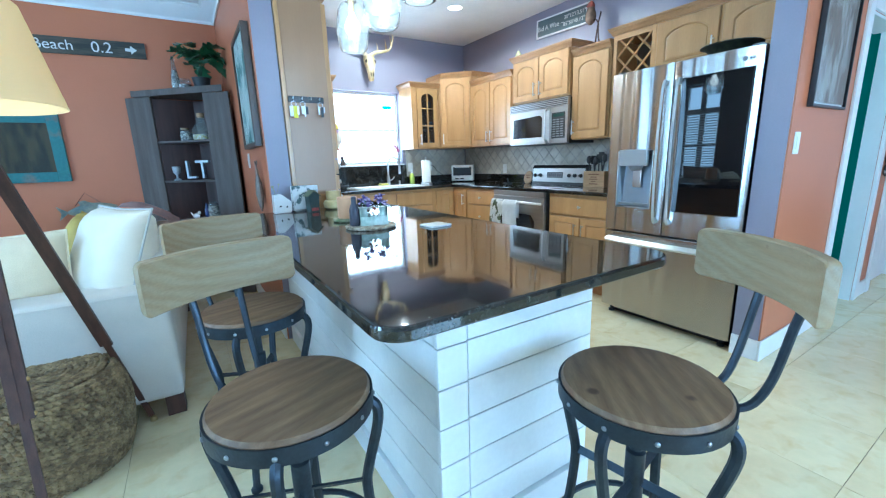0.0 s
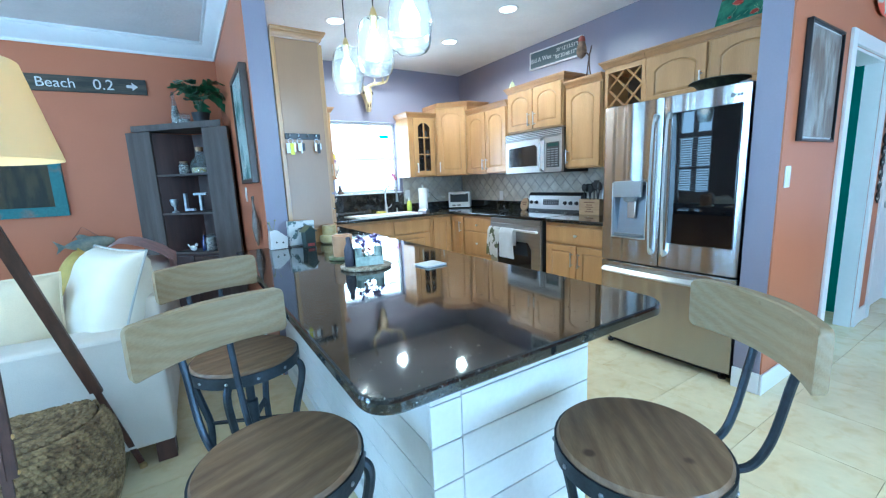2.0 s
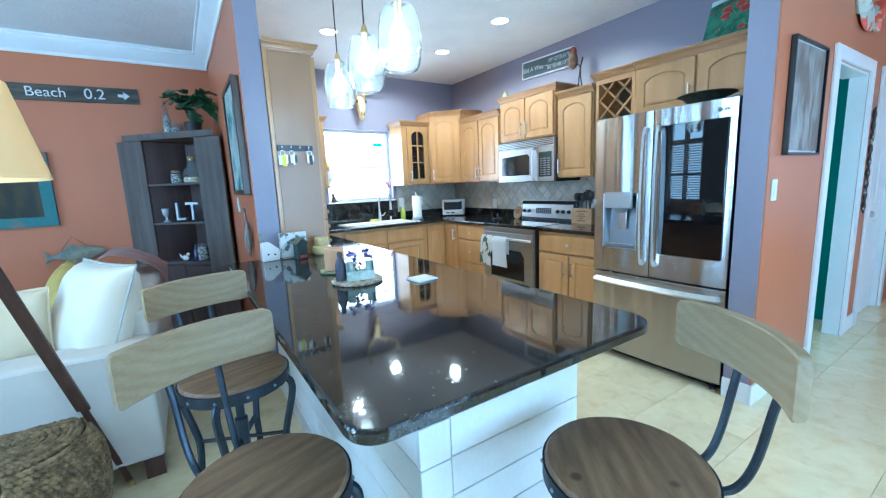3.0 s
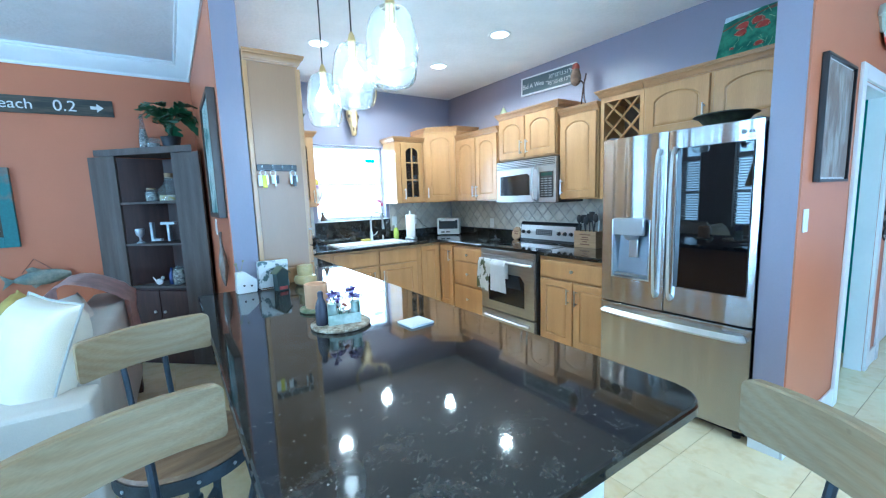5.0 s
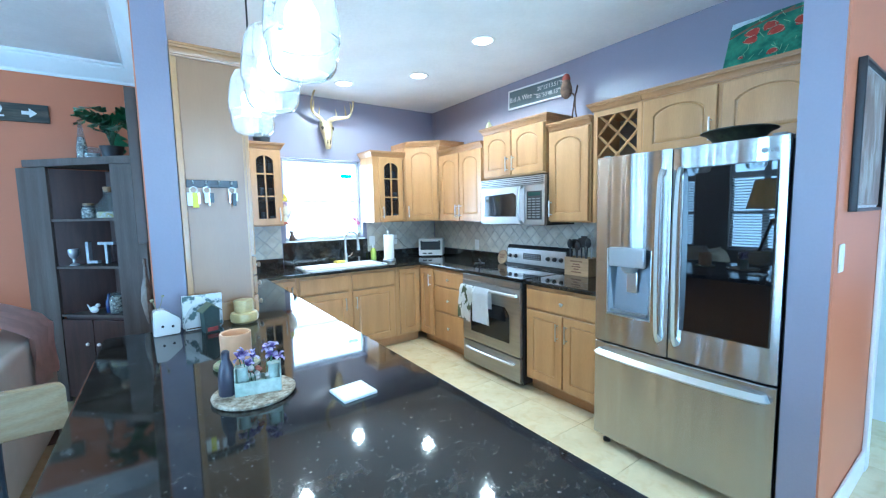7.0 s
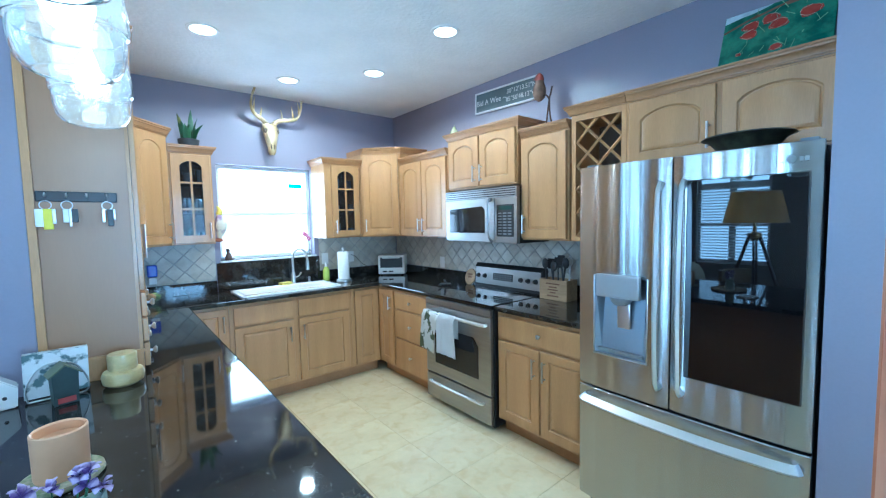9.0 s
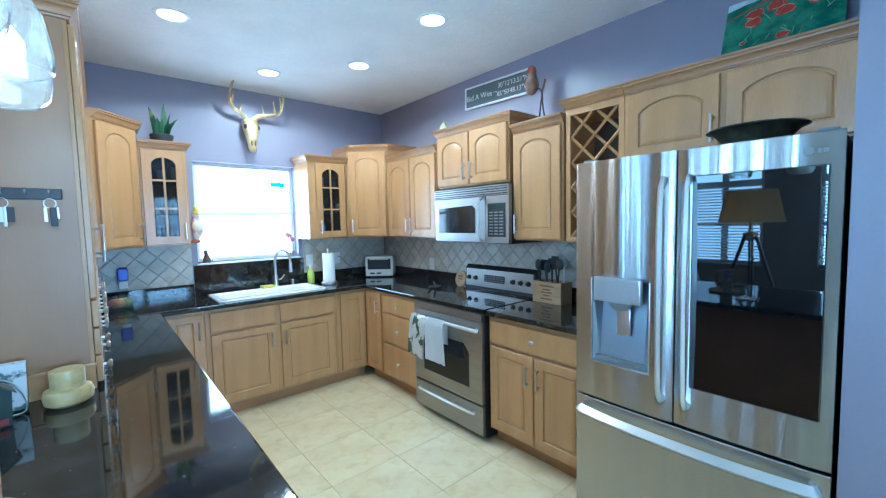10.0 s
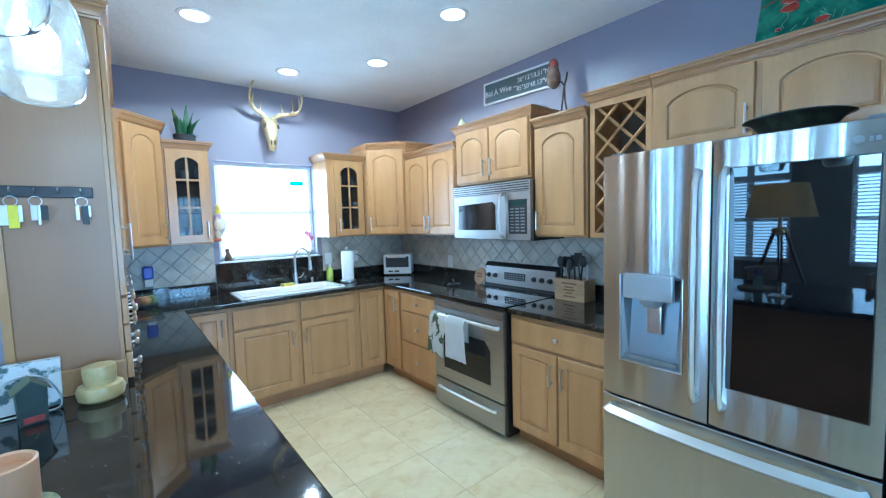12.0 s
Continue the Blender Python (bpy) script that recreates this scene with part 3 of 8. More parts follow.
def upper_cabinet(w, h, d, m, doors, label, crown=(1, 1, 0, 1), plan=None, door_m=None, glazed=False, group="kitchen wall cabinets", category="cabinet"):
    """doors: rows of x, z, w, h, handle x (or None). Local origin: the front's lower left corner."""
    c = thing("wall_cabinet", label, category, m, group)
    plan = plan or [(0, 0), (w, 0), (w, d), (0, d)]
    bm = BM()
    t = 0.018
    if glazed:
        bm.free()
        # back and shelves take the brown that stands in for inner shade
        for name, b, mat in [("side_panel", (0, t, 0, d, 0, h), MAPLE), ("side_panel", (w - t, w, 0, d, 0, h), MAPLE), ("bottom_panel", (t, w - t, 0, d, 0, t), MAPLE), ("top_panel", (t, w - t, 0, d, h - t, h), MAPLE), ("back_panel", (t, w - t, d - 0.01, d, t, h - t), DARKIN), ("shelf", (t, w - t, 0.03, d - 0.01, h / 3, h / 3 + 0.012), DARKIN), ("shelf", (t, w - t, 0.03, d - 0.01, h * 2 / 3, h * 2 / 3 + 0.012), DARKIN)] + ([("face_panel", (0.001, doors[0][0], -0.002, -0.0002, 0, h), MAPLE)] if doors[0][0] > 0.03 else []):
            bm = BM()
            box(bm, *b)
            part(name, bm, mat, c, smooth=0)
        rg2 = random.Random(int(w * 1000))
        for sz in (t, h / 3 + 0.012, h * 2 / 3 + 0.012):
            for k in range(3):
                bm = BM()
                rr2 = rg2.uniform(0.022, 0.034)
                hh2 = rg2.uniform(0.07, 0.13)
                lathe(bm, [(rr2 * 0.8, sz + 0.0005), (rr2, sz + 0.01), (rr2, sz + hh2), (rr2 * 0.9, sz + hh2 + 0.002)], 14, (0.06 + (w - 0.12) * k / 2, rg2.uniform(0.12, 0.2), 0))
                part("stored_glass", bm, material("smoky_glassware", (0.30, 0.33, 0.36), 0.1, vary=0.1, coat=0.5), c, "glassware inside")
    else:
        loft(bm, [[(x, y, 0) for x, y in plan], [(x, y, h) for x, y in plan]])
        part("body", bm, MAPLE, c, smooth=0)
    for x, z, dw, dh, hx in doors:
        dm = (door_m or Matrix.Identity(4)) @ pose(x, -0.002, z)
        dr = panel_door("door", dw, dh, MAPLE, c, dm, rise=0.045 if dw < 0.3 else 0.055, glazed=glazed)
        if hx is not None:
            bar_handle(dr, hx, 0.10)
    cab_crown(c, plan, crown, h)
    return c


UZ = 1.365
# east wall, from the corner to the fridge
E_X = 3.35


def east(y, z, x=E_X):
    return pose(x, y, z, 0, 0, FACE_W)


g = 0.003
# pair of doors next to the corner
upper_cabinet(0.755, 0.735, XE - E_X - g, east(4.485, UZ), [(0.012, 0.012, 0.36, 0.71, 0.33), (0.383, 0.012, 0.36, 0.71, 0.03)], "honey maple wall cabinet with two arched doors", (1, 0, 0, 0))
upper_cabinet(0.77, 0.42, XE - E_X - g + 0.02, east(3.69, 1.775, E_X - 0.02), [(0.012, 0.012, 0.367, 0.40, 0.33), (0.391, 0.012, 0.367, 0.40, 0.03)], "short honey maple wall cabinet above the microwave", (1, 1, 0, 1))
upper_cabinet(0.40, 0.735, XE - E_X - g, east(2.905, UZ), [(0.014, 0.012, 0.372, 0.71, 0.03)], "honey maple wall cabinet with one arched door", (1, 0, 0, 0))
# wine rack and the cabinet over the fridge
wr = thing("wine_cabinet", "honey maple cabinet with a lattice wine rack above the fridge", "cabinet", east(2.49, UZ))
WZ = 0.805
for nm, b in (("side_panel", (0, 0.03, 0, 0.327, 0, WZ)), ("side_panel", (0.33, 0.36, 0, 0.327, 0, WZ)), ("top_panel", (0.03, 0.33, 0, 0.327, WZ - 0.04, WZ)), ("bottom_panel", (0.03, 0.33, 0, 0.327, 0, 0.03))):
    bm = BM()
    box(bm, *b)
    part(nm, bm, MAPLE, wr, smooth=0)
bm = BM()
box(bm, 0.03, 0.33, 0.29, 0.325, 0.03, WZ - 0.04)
# the rack's shaded depth is painted on its back
part("back_panel", bm, DARKIN, wr, "cabinet back coloured dark for the shade inside", smooth=0)
for sgn in (1, -1):
    for k in range(-4, 9):
        x0, z0 = 0.03, 0.03 + k * 0.15
        pts = []
        zlo, zhi = 0.03, WZ - 0.04
        a, b = (z0, z0 + 0.30) if sgn > 0 else (z0 + 0.30, z0)
        t0, t1 = 0.0, 1.0
        for lim, up in ((zlo, False), (zhi, True)):
            da = b - a
            tt = (lim - a) / da
            if (da > 0) == up:
                t1 = min(t1, tt)
            else:
                t0 = max(t0, tt)
        if t1 - t0 < 0.12:
            continue
        bm = BM()
        y = 0.012 if sgn > 0 else 0.024
        tube(bm, [(0.03 + 0.30 * t0, y, a + (b - a) * t0), (0.03 + 0.30 * t1, y, a + (b - a) * t1)], 0, flat=(0.013, 0.014))
        part("lattice_slat", bm, MAPLE, wr, smooth=0)
cab_crown(wr, [(0, 0), (0.36, 0), (0.36, 0.327), (0, 0.327)], (1, 0, 0, 1), WZ)
FT = UZ + WZ
upper_cabinet(0.915, 0.37, XE - E_X - g, east(2.127, FT - 0.37), [(0.02, 0.012, 0.425, 0.345, 0.40), (0.47, 0.012, 0.425, 0.345, None)], "honey maple cabinet over the fridge with two arched doors", (1, 0, 0, 0))

# north wall
N_Y = 4.79


def north(x, z):
    return pose(x, N_Y, z)


GD = YN - N_Y - g
upper_cabinet(0.405, 0.735, GD, north(2.652, UZ), [(0.07, 0.012, 0.30, 0.71, 0.03)], "honey maple wall cabinet with a glazed arched door", (1, 0, 0, 1), glazed=True)
upper_cabinet(0.30, 0.735, GD, north(1.385, UZ), [(0.012, 0.012, 0.276, 0.71, 0.25)], "honey maple wall cabinet with a glazed arched door", (1, 1, 0, 0), glazed=True)


def corner_cabinet(m, plan, p, q, label, hside):
    """A tall diagonal corner unit; its door lies on the plan's edge from p to q."""
    c = thing("corner_wall_cabinet", label, "cabinet", m, "kitchen wall cabinets")
    h = 0.855
    bm = BM()
    loft(bm, [[(x, y, 0) for x, y in plan], [(x, y, h) for x, y in plan]])
    part("body", bm, MAPLE, c, smooth=0)
    d = Vector(q) - Vector(p)
    w = d.length
    dm = Matrix.Translation((*p, 0)) @ pose(0, 0, 0, 0, 0, math.degrees(math.atan2(d.y, d.x)))
    dr = panel_door("door", w - 0.05, h - 0.03, MAPLE, c, dm @ pose(0.025, -0.002, 0.015), rise=0.055)
    bar_handle(dr, 0.03 if hside < 0 else w - 0.08, 0.10)
    n = len(plan)
    free = [1 if (plan[i] == p or plan[(i + 1) % n] == q or plan[i] == q) else 0 for i in range(n)]
    cab_crown(c, plan, free, h)
    return c


corner_cabinet(pose(0, 0, UZ), [(3.06, N_Y), (3.35, 4.49), (XE - g, 4.49), (XE - g, YN - g), (3.06, YN - g)], (3.06, N_Y), (3.35, 4.49), "tall diagonal honey maple corner cabinet", -1)
corner_cabinet(pose(0, 0, UZ), [(1.13, 4.50), (1.383, N_Y), (1.383, YN - g), (PX1 + g, YN - g), (PX1 + g, 4.50)], (1.13, 4.50), (1.383, N_Y), "tall diagonal honey maple corner cabinet", 1)

# tall cupboard on the counter against the partition
pt = thing("counter_cupboard", "tall maple cupboard standing on the counter, a plain end panel", "cabinet")
PTX, PTY0, PTY1, PTZ = 1.092, 3.05, 4.49, 2.245
bm = BM()
box(bm, PX1 + g, PTX, PTY0 + 0.006, PTY1, CTOP + 0.001, PTZ)
part("body", bm, MAPLE, pt, smooth=0)
bm = BM()
box(bm, PX1 + g + 0.026, PTX - 0.012, PTY0, PTY0 + 0.005, CTOP + 0.10, PTZ, 0.001)
part("end_panel", bm, PANELWOOD, pt, "pale maple veneer end panel", smooth=0)
bm = BM()
box(bm, PX1 + g, PX1 + g + 0.025, PTY0 - 0.004, PTY0 + 0.005, CTOP + 0.10, PTZ, 0.002)
part("scribe_strip", bm, MAPLE, pt, "slim maple strip against the wall")
bm = BM()
box(bm, PX1 + g, PTX + 0.004, PTY0 - 0.008, PTY0 + 0.005, CTOP + 0.085, CTOP + 0.099, 0.004)
part("rail", bm, MAPLE, pt)
cab_crown(pt, [(PX1 + g, PTY0), (PTX, PTY0), (PTX, PTY1), (PX1 + g, PTY1)], (1, 1, 0, 0), PTZ)
for k in range(3):
    y1 = PTY0 + 0.012 + k * 0.475
    for z0, hh in ((CTOP + 0.34, 0.98),):
        dr = panel_door("door", 0.465, hh, MAPLE, pt, pose(PTX + 0.002, y1, z0, 0, 0, FACE_E), rise=0.055)
        bar_handle(dr, 0.03 if k else 0.43, 0.19, 0.17)
    for z0 in (CTOP + 0.02, CTOP + 0.125, CTOP + 0.23):
        bm = BM()
        box(bm, 0, 0.465, -0.02, 0, 0, 0.098, 0.004)
        dw = part("drawer_front", bm, MAPLE, pt)
        dw.matrix_local = pose(PTX + 0.002, y1, z0, 0, 0, FACE_E)
        knob(dw, 0.06, 0.049), knob(dw, 0.40, 0.049)


# base cabinets
def base_cabinet(w, d, m, label, drawers, doors, toe=True, group="kitchen base cabinets"):
    c = thing("base_cabinet", label, "cabinet", m, group)
    bm = BM()
    box(bm, 0, w, 0, d, 0.105, CTOP - CTH - 0.001)
    part("body", bm, MAPLE, c, smooth=0)
    bm = BM()
    box(bm, 0, w, 0.07, d, 0.0, 0.104)
    part("toe_kick", bm, MAPLE_DARK, c, smooth=0)
    for x, z, ww, hh, *k in drawers:
        bm = BM()
        box(bm, 0, ww, -0.02, 0, 0, hh, 0.006)
        dw = part("drawer_front", bm, MAPLE, c)
        dw.matrix_local = pose(x, -0.002, z)
        if k and k[0]:
            knob(dw, ww / 2, hh / 2)
    for x, z, ww, hh, hx in doors:
        dr = panel_door("door", ww, hh, MAPLE, c, pose(x, -0.002, z), rise=0.0)
        if hx is not None:
            bar_handle(dr, hx, hh - 0.12)
    return c


B_N, B_E = 4.53, 3.075
DN = YN - B_N - g
base_cabinet(1.06, DN, pose(1.70, B_N, 0), "honey maple sink cabinet with two doors and false drawer fronts", [(0.03, 0.70, 0.475, 0.15), (0.55, 0.70, 0.48, 0.15)],
             [(0.03, 0.125, 0.475, 0.555, 0.44), (0.55, 0.125, 0.48, 0.555, 0.035)])
base_cabinet(0.262, DN, pose(1.435, B_N, 0), "narrow honey maple base cabinet", [], [(0.012, 0.125, 0.236, 0.73, 0.205)])
base_cabinet(0.312, DN, pose(2.762, B_N, 0), "narrow honey maple corner base cabinet", [], [(0.035, 0.125, 0.255, 0.73, None)])
base_cabinet(0.31, XE - B_E - g, pose(B_E, B_N - 0.002, 0, 0, 0, FACE_W), "narrow honey maple corner base cabinet", [], [(0.03, 0.125, 0.255, 0.73, 0.215)])
base_cabinet(0.545, XE - B_E - g, pose(B_E, 4.216, 0, 0, 0, FACE_W), "honey maple drawer cabinet with three drawers", [(0.012, 0.70, 0.52, 0.15, 1), (0.012, 0.425, 0.52, 0.262, 1), (0.012, 0.125, 0.52, 0.287, 1)], [])
base_cabinet(0.745, XE - B_E - g, pose(B_E, 2.897, 0, 0, 0, FACE_W), "honey maple base cabinet with a drawer and two doors", [(0.02, 0.70, 0.70, 0.15, 1)], [(0.02, 0.125, 0.345, 0.555, 0.31), (0.375, 0.125, 0.345, 0.555, 0.035)])

# ---- worktops ----
def slab(name, plan, label, r=(), hole=None):
    """A stone slab with an eased edge; r: corner radii by index."""
    pts = []
    n = len(plan)
    for i, p in enumerate(plan):
        rad = dict(r).get(i, 0)
        if not rad:
            pts.append(p)
            continue
        a, b, c = Vector(plan[i - 1]), Vector(p), Vector(plan[(i + 1) % n])
        u, v = (a - b).normalized(), (c - b).normalized()
        s, e, cen = b + u * rad, b + v * rad, b + (u + v) * rad
        a0, a1 = math.atan2((s - cen).y, (s - cen).x), math.atan2((e - cen).y, (e - cen).x)
        da = (a1 - a0 + math.pi) % (2 * math.pi) - math.pi
        pts += [(cen.x + rad * math.cos(a0 + da * k / 8), cen.y + rad * math.sin(a0 + da * k / 8)) for k in range(9)]
    bm = BM()
    m = len(pts)
    loops = []
    for o, z in ((0.004, 0), (0, 0.005), (0, CTH - 0.008), (0.003, CTH - 0.002), (0.008, CTH)):
        loops.append([(x, y, CTOP - CTH + z) for x, y in offset_poly(pts, [-o] * m)])
    loft(bm, loops)
    return solid(name, bm, GRANITE, label, "countertop", smooth=12)


CX0, CX1, CY0 = 0.441, 1.43, 0.832
slab("island_worktop", [(CX0, CY0), (CX1, CY0), (CX1, 4.47), (PX1 + 0.002, 4.47), (PX1 + 0.002, PY - 0.012), (CX0, PY - 0.012)], "polished black granite worktop with pale flecks", {0: 0.07, 1: 0.10, 5: 0.03}.items())
SK = (1.83, 2.67, 4.565, 4.985)      # sink cut-out
slab("worktop", [(PX1 + 0.002, 4.473), (SK[0], 4.473), (SK[0], YN - 0.002), (PX1 + 0.002, YN - 0.002)], "polished black granite worktop")
slab("worktop", [(SK[0] + 0.001, 4.473), (SK[1], 4.473), (SK[1], SK[2]), (SK[0] + 0.001, SK[2])], "polished black granite worktop before the sink")
slab("worktop", [(SK[0] + 0.001, SK[3]), (SK[1], SK[3]), (SK[1], YN - 0.002), (SK[0] + 0.001, YN - 0.002)], "polished black granite worktop behind the sink")
slab("worktop", [(SK[1] + 0.001, 4.473), (3.035, 4.473), (3.035, 3.668), (XE - 0.002, 3.668), (XE - 0.002, YN - 0.002), (SK[1] + 0.001, YN - 0.002)], "polished black granite corner worktop")
slab("worktop", [(3.035, 2.15), (XE - 0.002, 2.15), (XE - 0.002, 2.897), (3.035, 2.897)], "polished black granite worktop beside the range")
# upstands
setting("upstand_north", [(PX1 + 0.01, WIN[0] - 0.045, YN - 0.022, YN - 0.002, CTOP + 0.001, CTOP + 0.10), (2.70, XE - 0.024, YN - 0.022, YN - 0.002, CTOP + 0.001, CTOP + 0.10)], GRANITE, "black granite upstand", 0.002)
setting("upstand_window", [(WIN[0] - 0.04, 2.695, YN - 0.024, YN - 0.002, CTOP + 0.001, WIN[2] - 0.018)], GRANITE, "tall black granite upstand under the window", 0.002)
setting("upstand_east", [(XE - 0.022, XE - 0.002, 3.668, YN - 0.024, CTOP + 0.001, CTOP + 0.10), (XE - 0.022, XE - 0.002, 2.15, 2.897, CTOP + 0.001, CTOP + 0.10)], GRANITE, "black granite upstand", 0.002)

# ---- island base ----
ib = thing("island", "white painted shiplap breakfast island base", "kitchen island")
IX0, IX1, IY0, IY1 = 0.68, 1.322, 1.05, PY - 0.02
bm = BM()
box(bm, IX0 + 0.018, IX1 - 0.018, IY0 + 0.018, 4.46, 0.0, CTOP - CTH - 0.001)
part("carcass", bm, MAPLE_DARK, ib, smooth=0)
SHIP = material("white_shiplap_paint", (0.80, 0.80, 0.78), 0.38, vary=0.07, scale=5, bump=0.08, bump_scale=60, rand=0.02)
PH = 0.123
zs = [0.11 + PH * k for k in range(7)]
for z in zs:
    z1 = min(z + PH - 0.004, CTOP - CTH - 0.002)
    for x0, x1 in ((IX0 + 0.105, IX1 - 0.004),):
        bm = BM()
        box(bm, x0, x1, IY0 + 0.004, IY0 + 0.017, z, z1, 0.0015, 1)
        part("plank", bm, SHIP, ib, smooth=0)
    bm = BM()
    box(bm, IX0 + 0.004, IX0 + 0.017, IY0 + 0.02, IY1, z, z1, 0.0015, 1)
    part("plank", bm, SHIP, ib, smooth=0)
    bm = BM()
    box(bm, IX0 + 0.002, IX0 + 0.10, IY0, IY0 + 0.017, z, z1, 0.0015, 1)
    part("plank", bm, SHIP, ib, smooth=0)
bm = BM()
box(bm, IX0 - 0.012, IX1 + 0.0, IY0 - 0.012, IY0 + 0.017, 0.0, 0.105, 0.003)
box(bm, IX0 - 0.0121, IX0 + 0.017, IY0 + 0.018, IY1, 0.0, 0.105, 0.003)
part("baseboard", bm, WHITE, ib, smooth=0)
# ---- kitchen window ----
kw = thing("window_1", "white single-hung kitchen window, bright daylight behind", "window", kind="structure")
x0, x1, z0, z1 = WIN
bm = BM()
for a, b, c, d in ((x0 + 0.002, x0 + 0.035, z0 + 0.002, z1 - 0.002), (x1 - 0.035, x1 - 0.002, z0 + 0.002, z1 - 0.002), (x0 + 0.035, x1 - 0.035, z1 - 0.035, z1 - 0.002), (x0 + 0.035, x1 - 0.035, z0 + 0.002, z0 + 0.035)):
    box(bm, a, b, YN + 0.085, YN + 0.14, c, d)
part("window_frame", bm, WHITE, kw, smooth=0)
bm = BM()
box(bm, x0 + 0.035, x1 - 0.035, YN + 0.09, YN + 0.125, 1.60, 1.635, 0.003)
part("meeting_rail", bm, WHITE, kw)
for a, b in ((z0 + 0.036, 1.599), (1.636, z1 - 0.036)):
    bm = BM()
    box(bm, x0 + 0.036, x1 - 0.036, YN + 0.105, YN + 0.109, a, b)
    p = part("pane", bm, glass("window_glass", (0.02, 0.02, 0.02), 0, alpha=0.04), kw, smooth=0)
    p.visible_shadow = False
bm = BM()
box(bm, x0 - 0.01, x1 + 0.01, YN - 0.03, YN + 0.084, z0 - 0.016, z0 + 0.0, 0.003)
part("window_sill", bm, WHITE, kw, "white stone window sill")
bm = BM()
box(bm, 2.45, 2.58, YN + 0.101, YN + 0.104, 1.885, 1.925)
part("sticker", bm, material("cyan_sticker", (0.05, 0.6, 0.75), 0.5), kw, "small cyan sticker", smooth=0)
# pale sky and glare outside the window
bm = BM()
box(bm, -3, 8, YN + 3.0, YN + 3.02, -1, 5)
solid("backdrop", bm, glowing("bright_overcast_glare", (0.93, 0.98, 1.0), 3.2), "bright daylight outside the window", "", kind="structure", smooth=0)

# ---- fridge ----
FX, FY0, FY1, FH = 2.865, 1.222, 2.132, 1.765
fr = thing("fridge", "stainless steel french-door fridge with a black glass panel", "fridge", pose(FX, FY1, 0, 0, 0, FACE_W))
FW = FY1 - FY0
bm = BM()
box(bm, 0.004, FW - 0.004, 0.075, 0.80, 0.045, FH - 0.012, 0.004)
part("cabinet_body", bm, material("dark_grey_fridge_side", (0.055, 0.057, 0.06), 0.45, metal=0.3, vary=0.1), fr, "dark grey fridge body")
bm = BM()
box(bm, 0.03, FW - 0.03, 0.09, 0.7, 0.0, 0.05)
part("plinth", bm, BLACKPL, fr, smooth=0)
for x in (0.06, FW - 0.06):
    bm = BM()
    lathe(bm, [(0.022, 0.0), (0.022, 0.018), (0.012, 0.02), (0.012, 0.047)], 12, (x, 0.06, 0))
    part("foot", bm, BLACKPL, fr)
MID = 0.443


def curved_panel(bm, x0, x1, z0, z1, bulge=0.012, y0=0.0, th=0.06, n=12, full=(0, 1)):
    """A door leaf whose front bows outwards a little; full: its share of the whole bow."""
    prof = []
    for i in range(n + 1):
        t = i / n
        u = full[0] + (full[1] - full[0]) * t
        prof.append((x0 + (x1 - x0) * t, y0 - bulge * (1 - (2 * u - 1) ** 2)))
    plan = [(x0 + 0.004, y0 + th), *[(x, y + (0.006 if i in (0, n) else 0)) for i, (x, y) in enumerate(prof)], (x1 - 0.004, y0 + th)]
    lo = [(x, y, z0 + 0.004) for x, y in plan]
    hi = [(x, y, z1 - 0.004) for x, y in plan]
    e0 = [(x, y + 0.004, z0) for x, y in plan]
    e1 = [(x, y + 0.004, z1) for x, y in plan]
    loft(bm, [e0, lo, hi, e1])


ZS = 0.662
NX0, NX1, NZ0, NZ1 = 0.088, 0.348, 0.845, 1.235


def niche_door(bm, x0, x1, z0, z1, bulge=0.012, th=0.06):
    """The bowed door leaf with a hole for the dispenser."""
    xs = sorted({x0, x1, NX0, NX1, *[x0 + (x1 - x0) * k / 9 for k in range(1, 9)]})
    zs = [z0, NZ0, NZ1, z1]

    def bow(x):
        u = 0.49 * (x - x0) / (x1 - x0)
        return -bulge * (1 - (2 * u - 1) ** 2) + (0.005 if x in (x0, x1) else 0)

    front = [[bm.verts.new((x, bow(x), z)) for x in xs] for z in zs]
    back = [[bm.verts.new((x, th, z)) for x in xs] for z in zs]
    for j in range(3):
        for i in range(len(xs) - 1):
            if j == 1 and NX0 <= xs[i] < NX1:
                continue
            for g_ in (front, back):
                bm.faces.new((g_[j][i], g_[j][i + 1], g_[j + 1][i + 1], g_[j + 1][i]))
    for i in range(len(xs) - 1):
        for j in (0, 3):
            bm.faces.new((front[j][i], front[j][i + 1], back[j][i + 1], back[j][i]))
        if NX0 <= xs[i] < NX1:
            for j in (1, 2):
                bm.faces.new((front[j][i], front[j][i + 1], back[j][i + 1], back[j][i]))
    for j in range(3):
        for i in (0, len(xs) - 1):
            bm.faces.new((front[j][i], front[j + 1][i], back[j + 1][i], back[j][i]))
    for i in (xs.index(NX0), xs.index(NX1)):
        bm.faces.new((front[1][i], front[2][i], back[2][i], back[1][i]))


dl = BM()
niche_door(dl, 0.002, MID - 0.003, ZS + 0.006, FH)
dl = part("left_door", dl, STEEL, fr, "brushed steel door with a water dispenser")
drr = BM()
curved_panel(drr, MID + 0.003, FW - 0.002, ZS + 0.006, FH, full=(0.49, 1))
drr = part("right_door", drr, STEEL, fr, "brushed steel door with a black glass panel")
fd = BM()
curved_panel(fd, 0.002, FW - 0.002, 0.06, ZS - 0.006)
fd = part("freezer_drawer", fd, STEEL, fr)
bm = BM()
box(bm, 0.50, FW - 0.032, -0.0175, 0.004, 0.835, 1.66, 0.004)
part("glass_panel", bm, FRIDGEGLASS, drr, "glossy black glass panel")
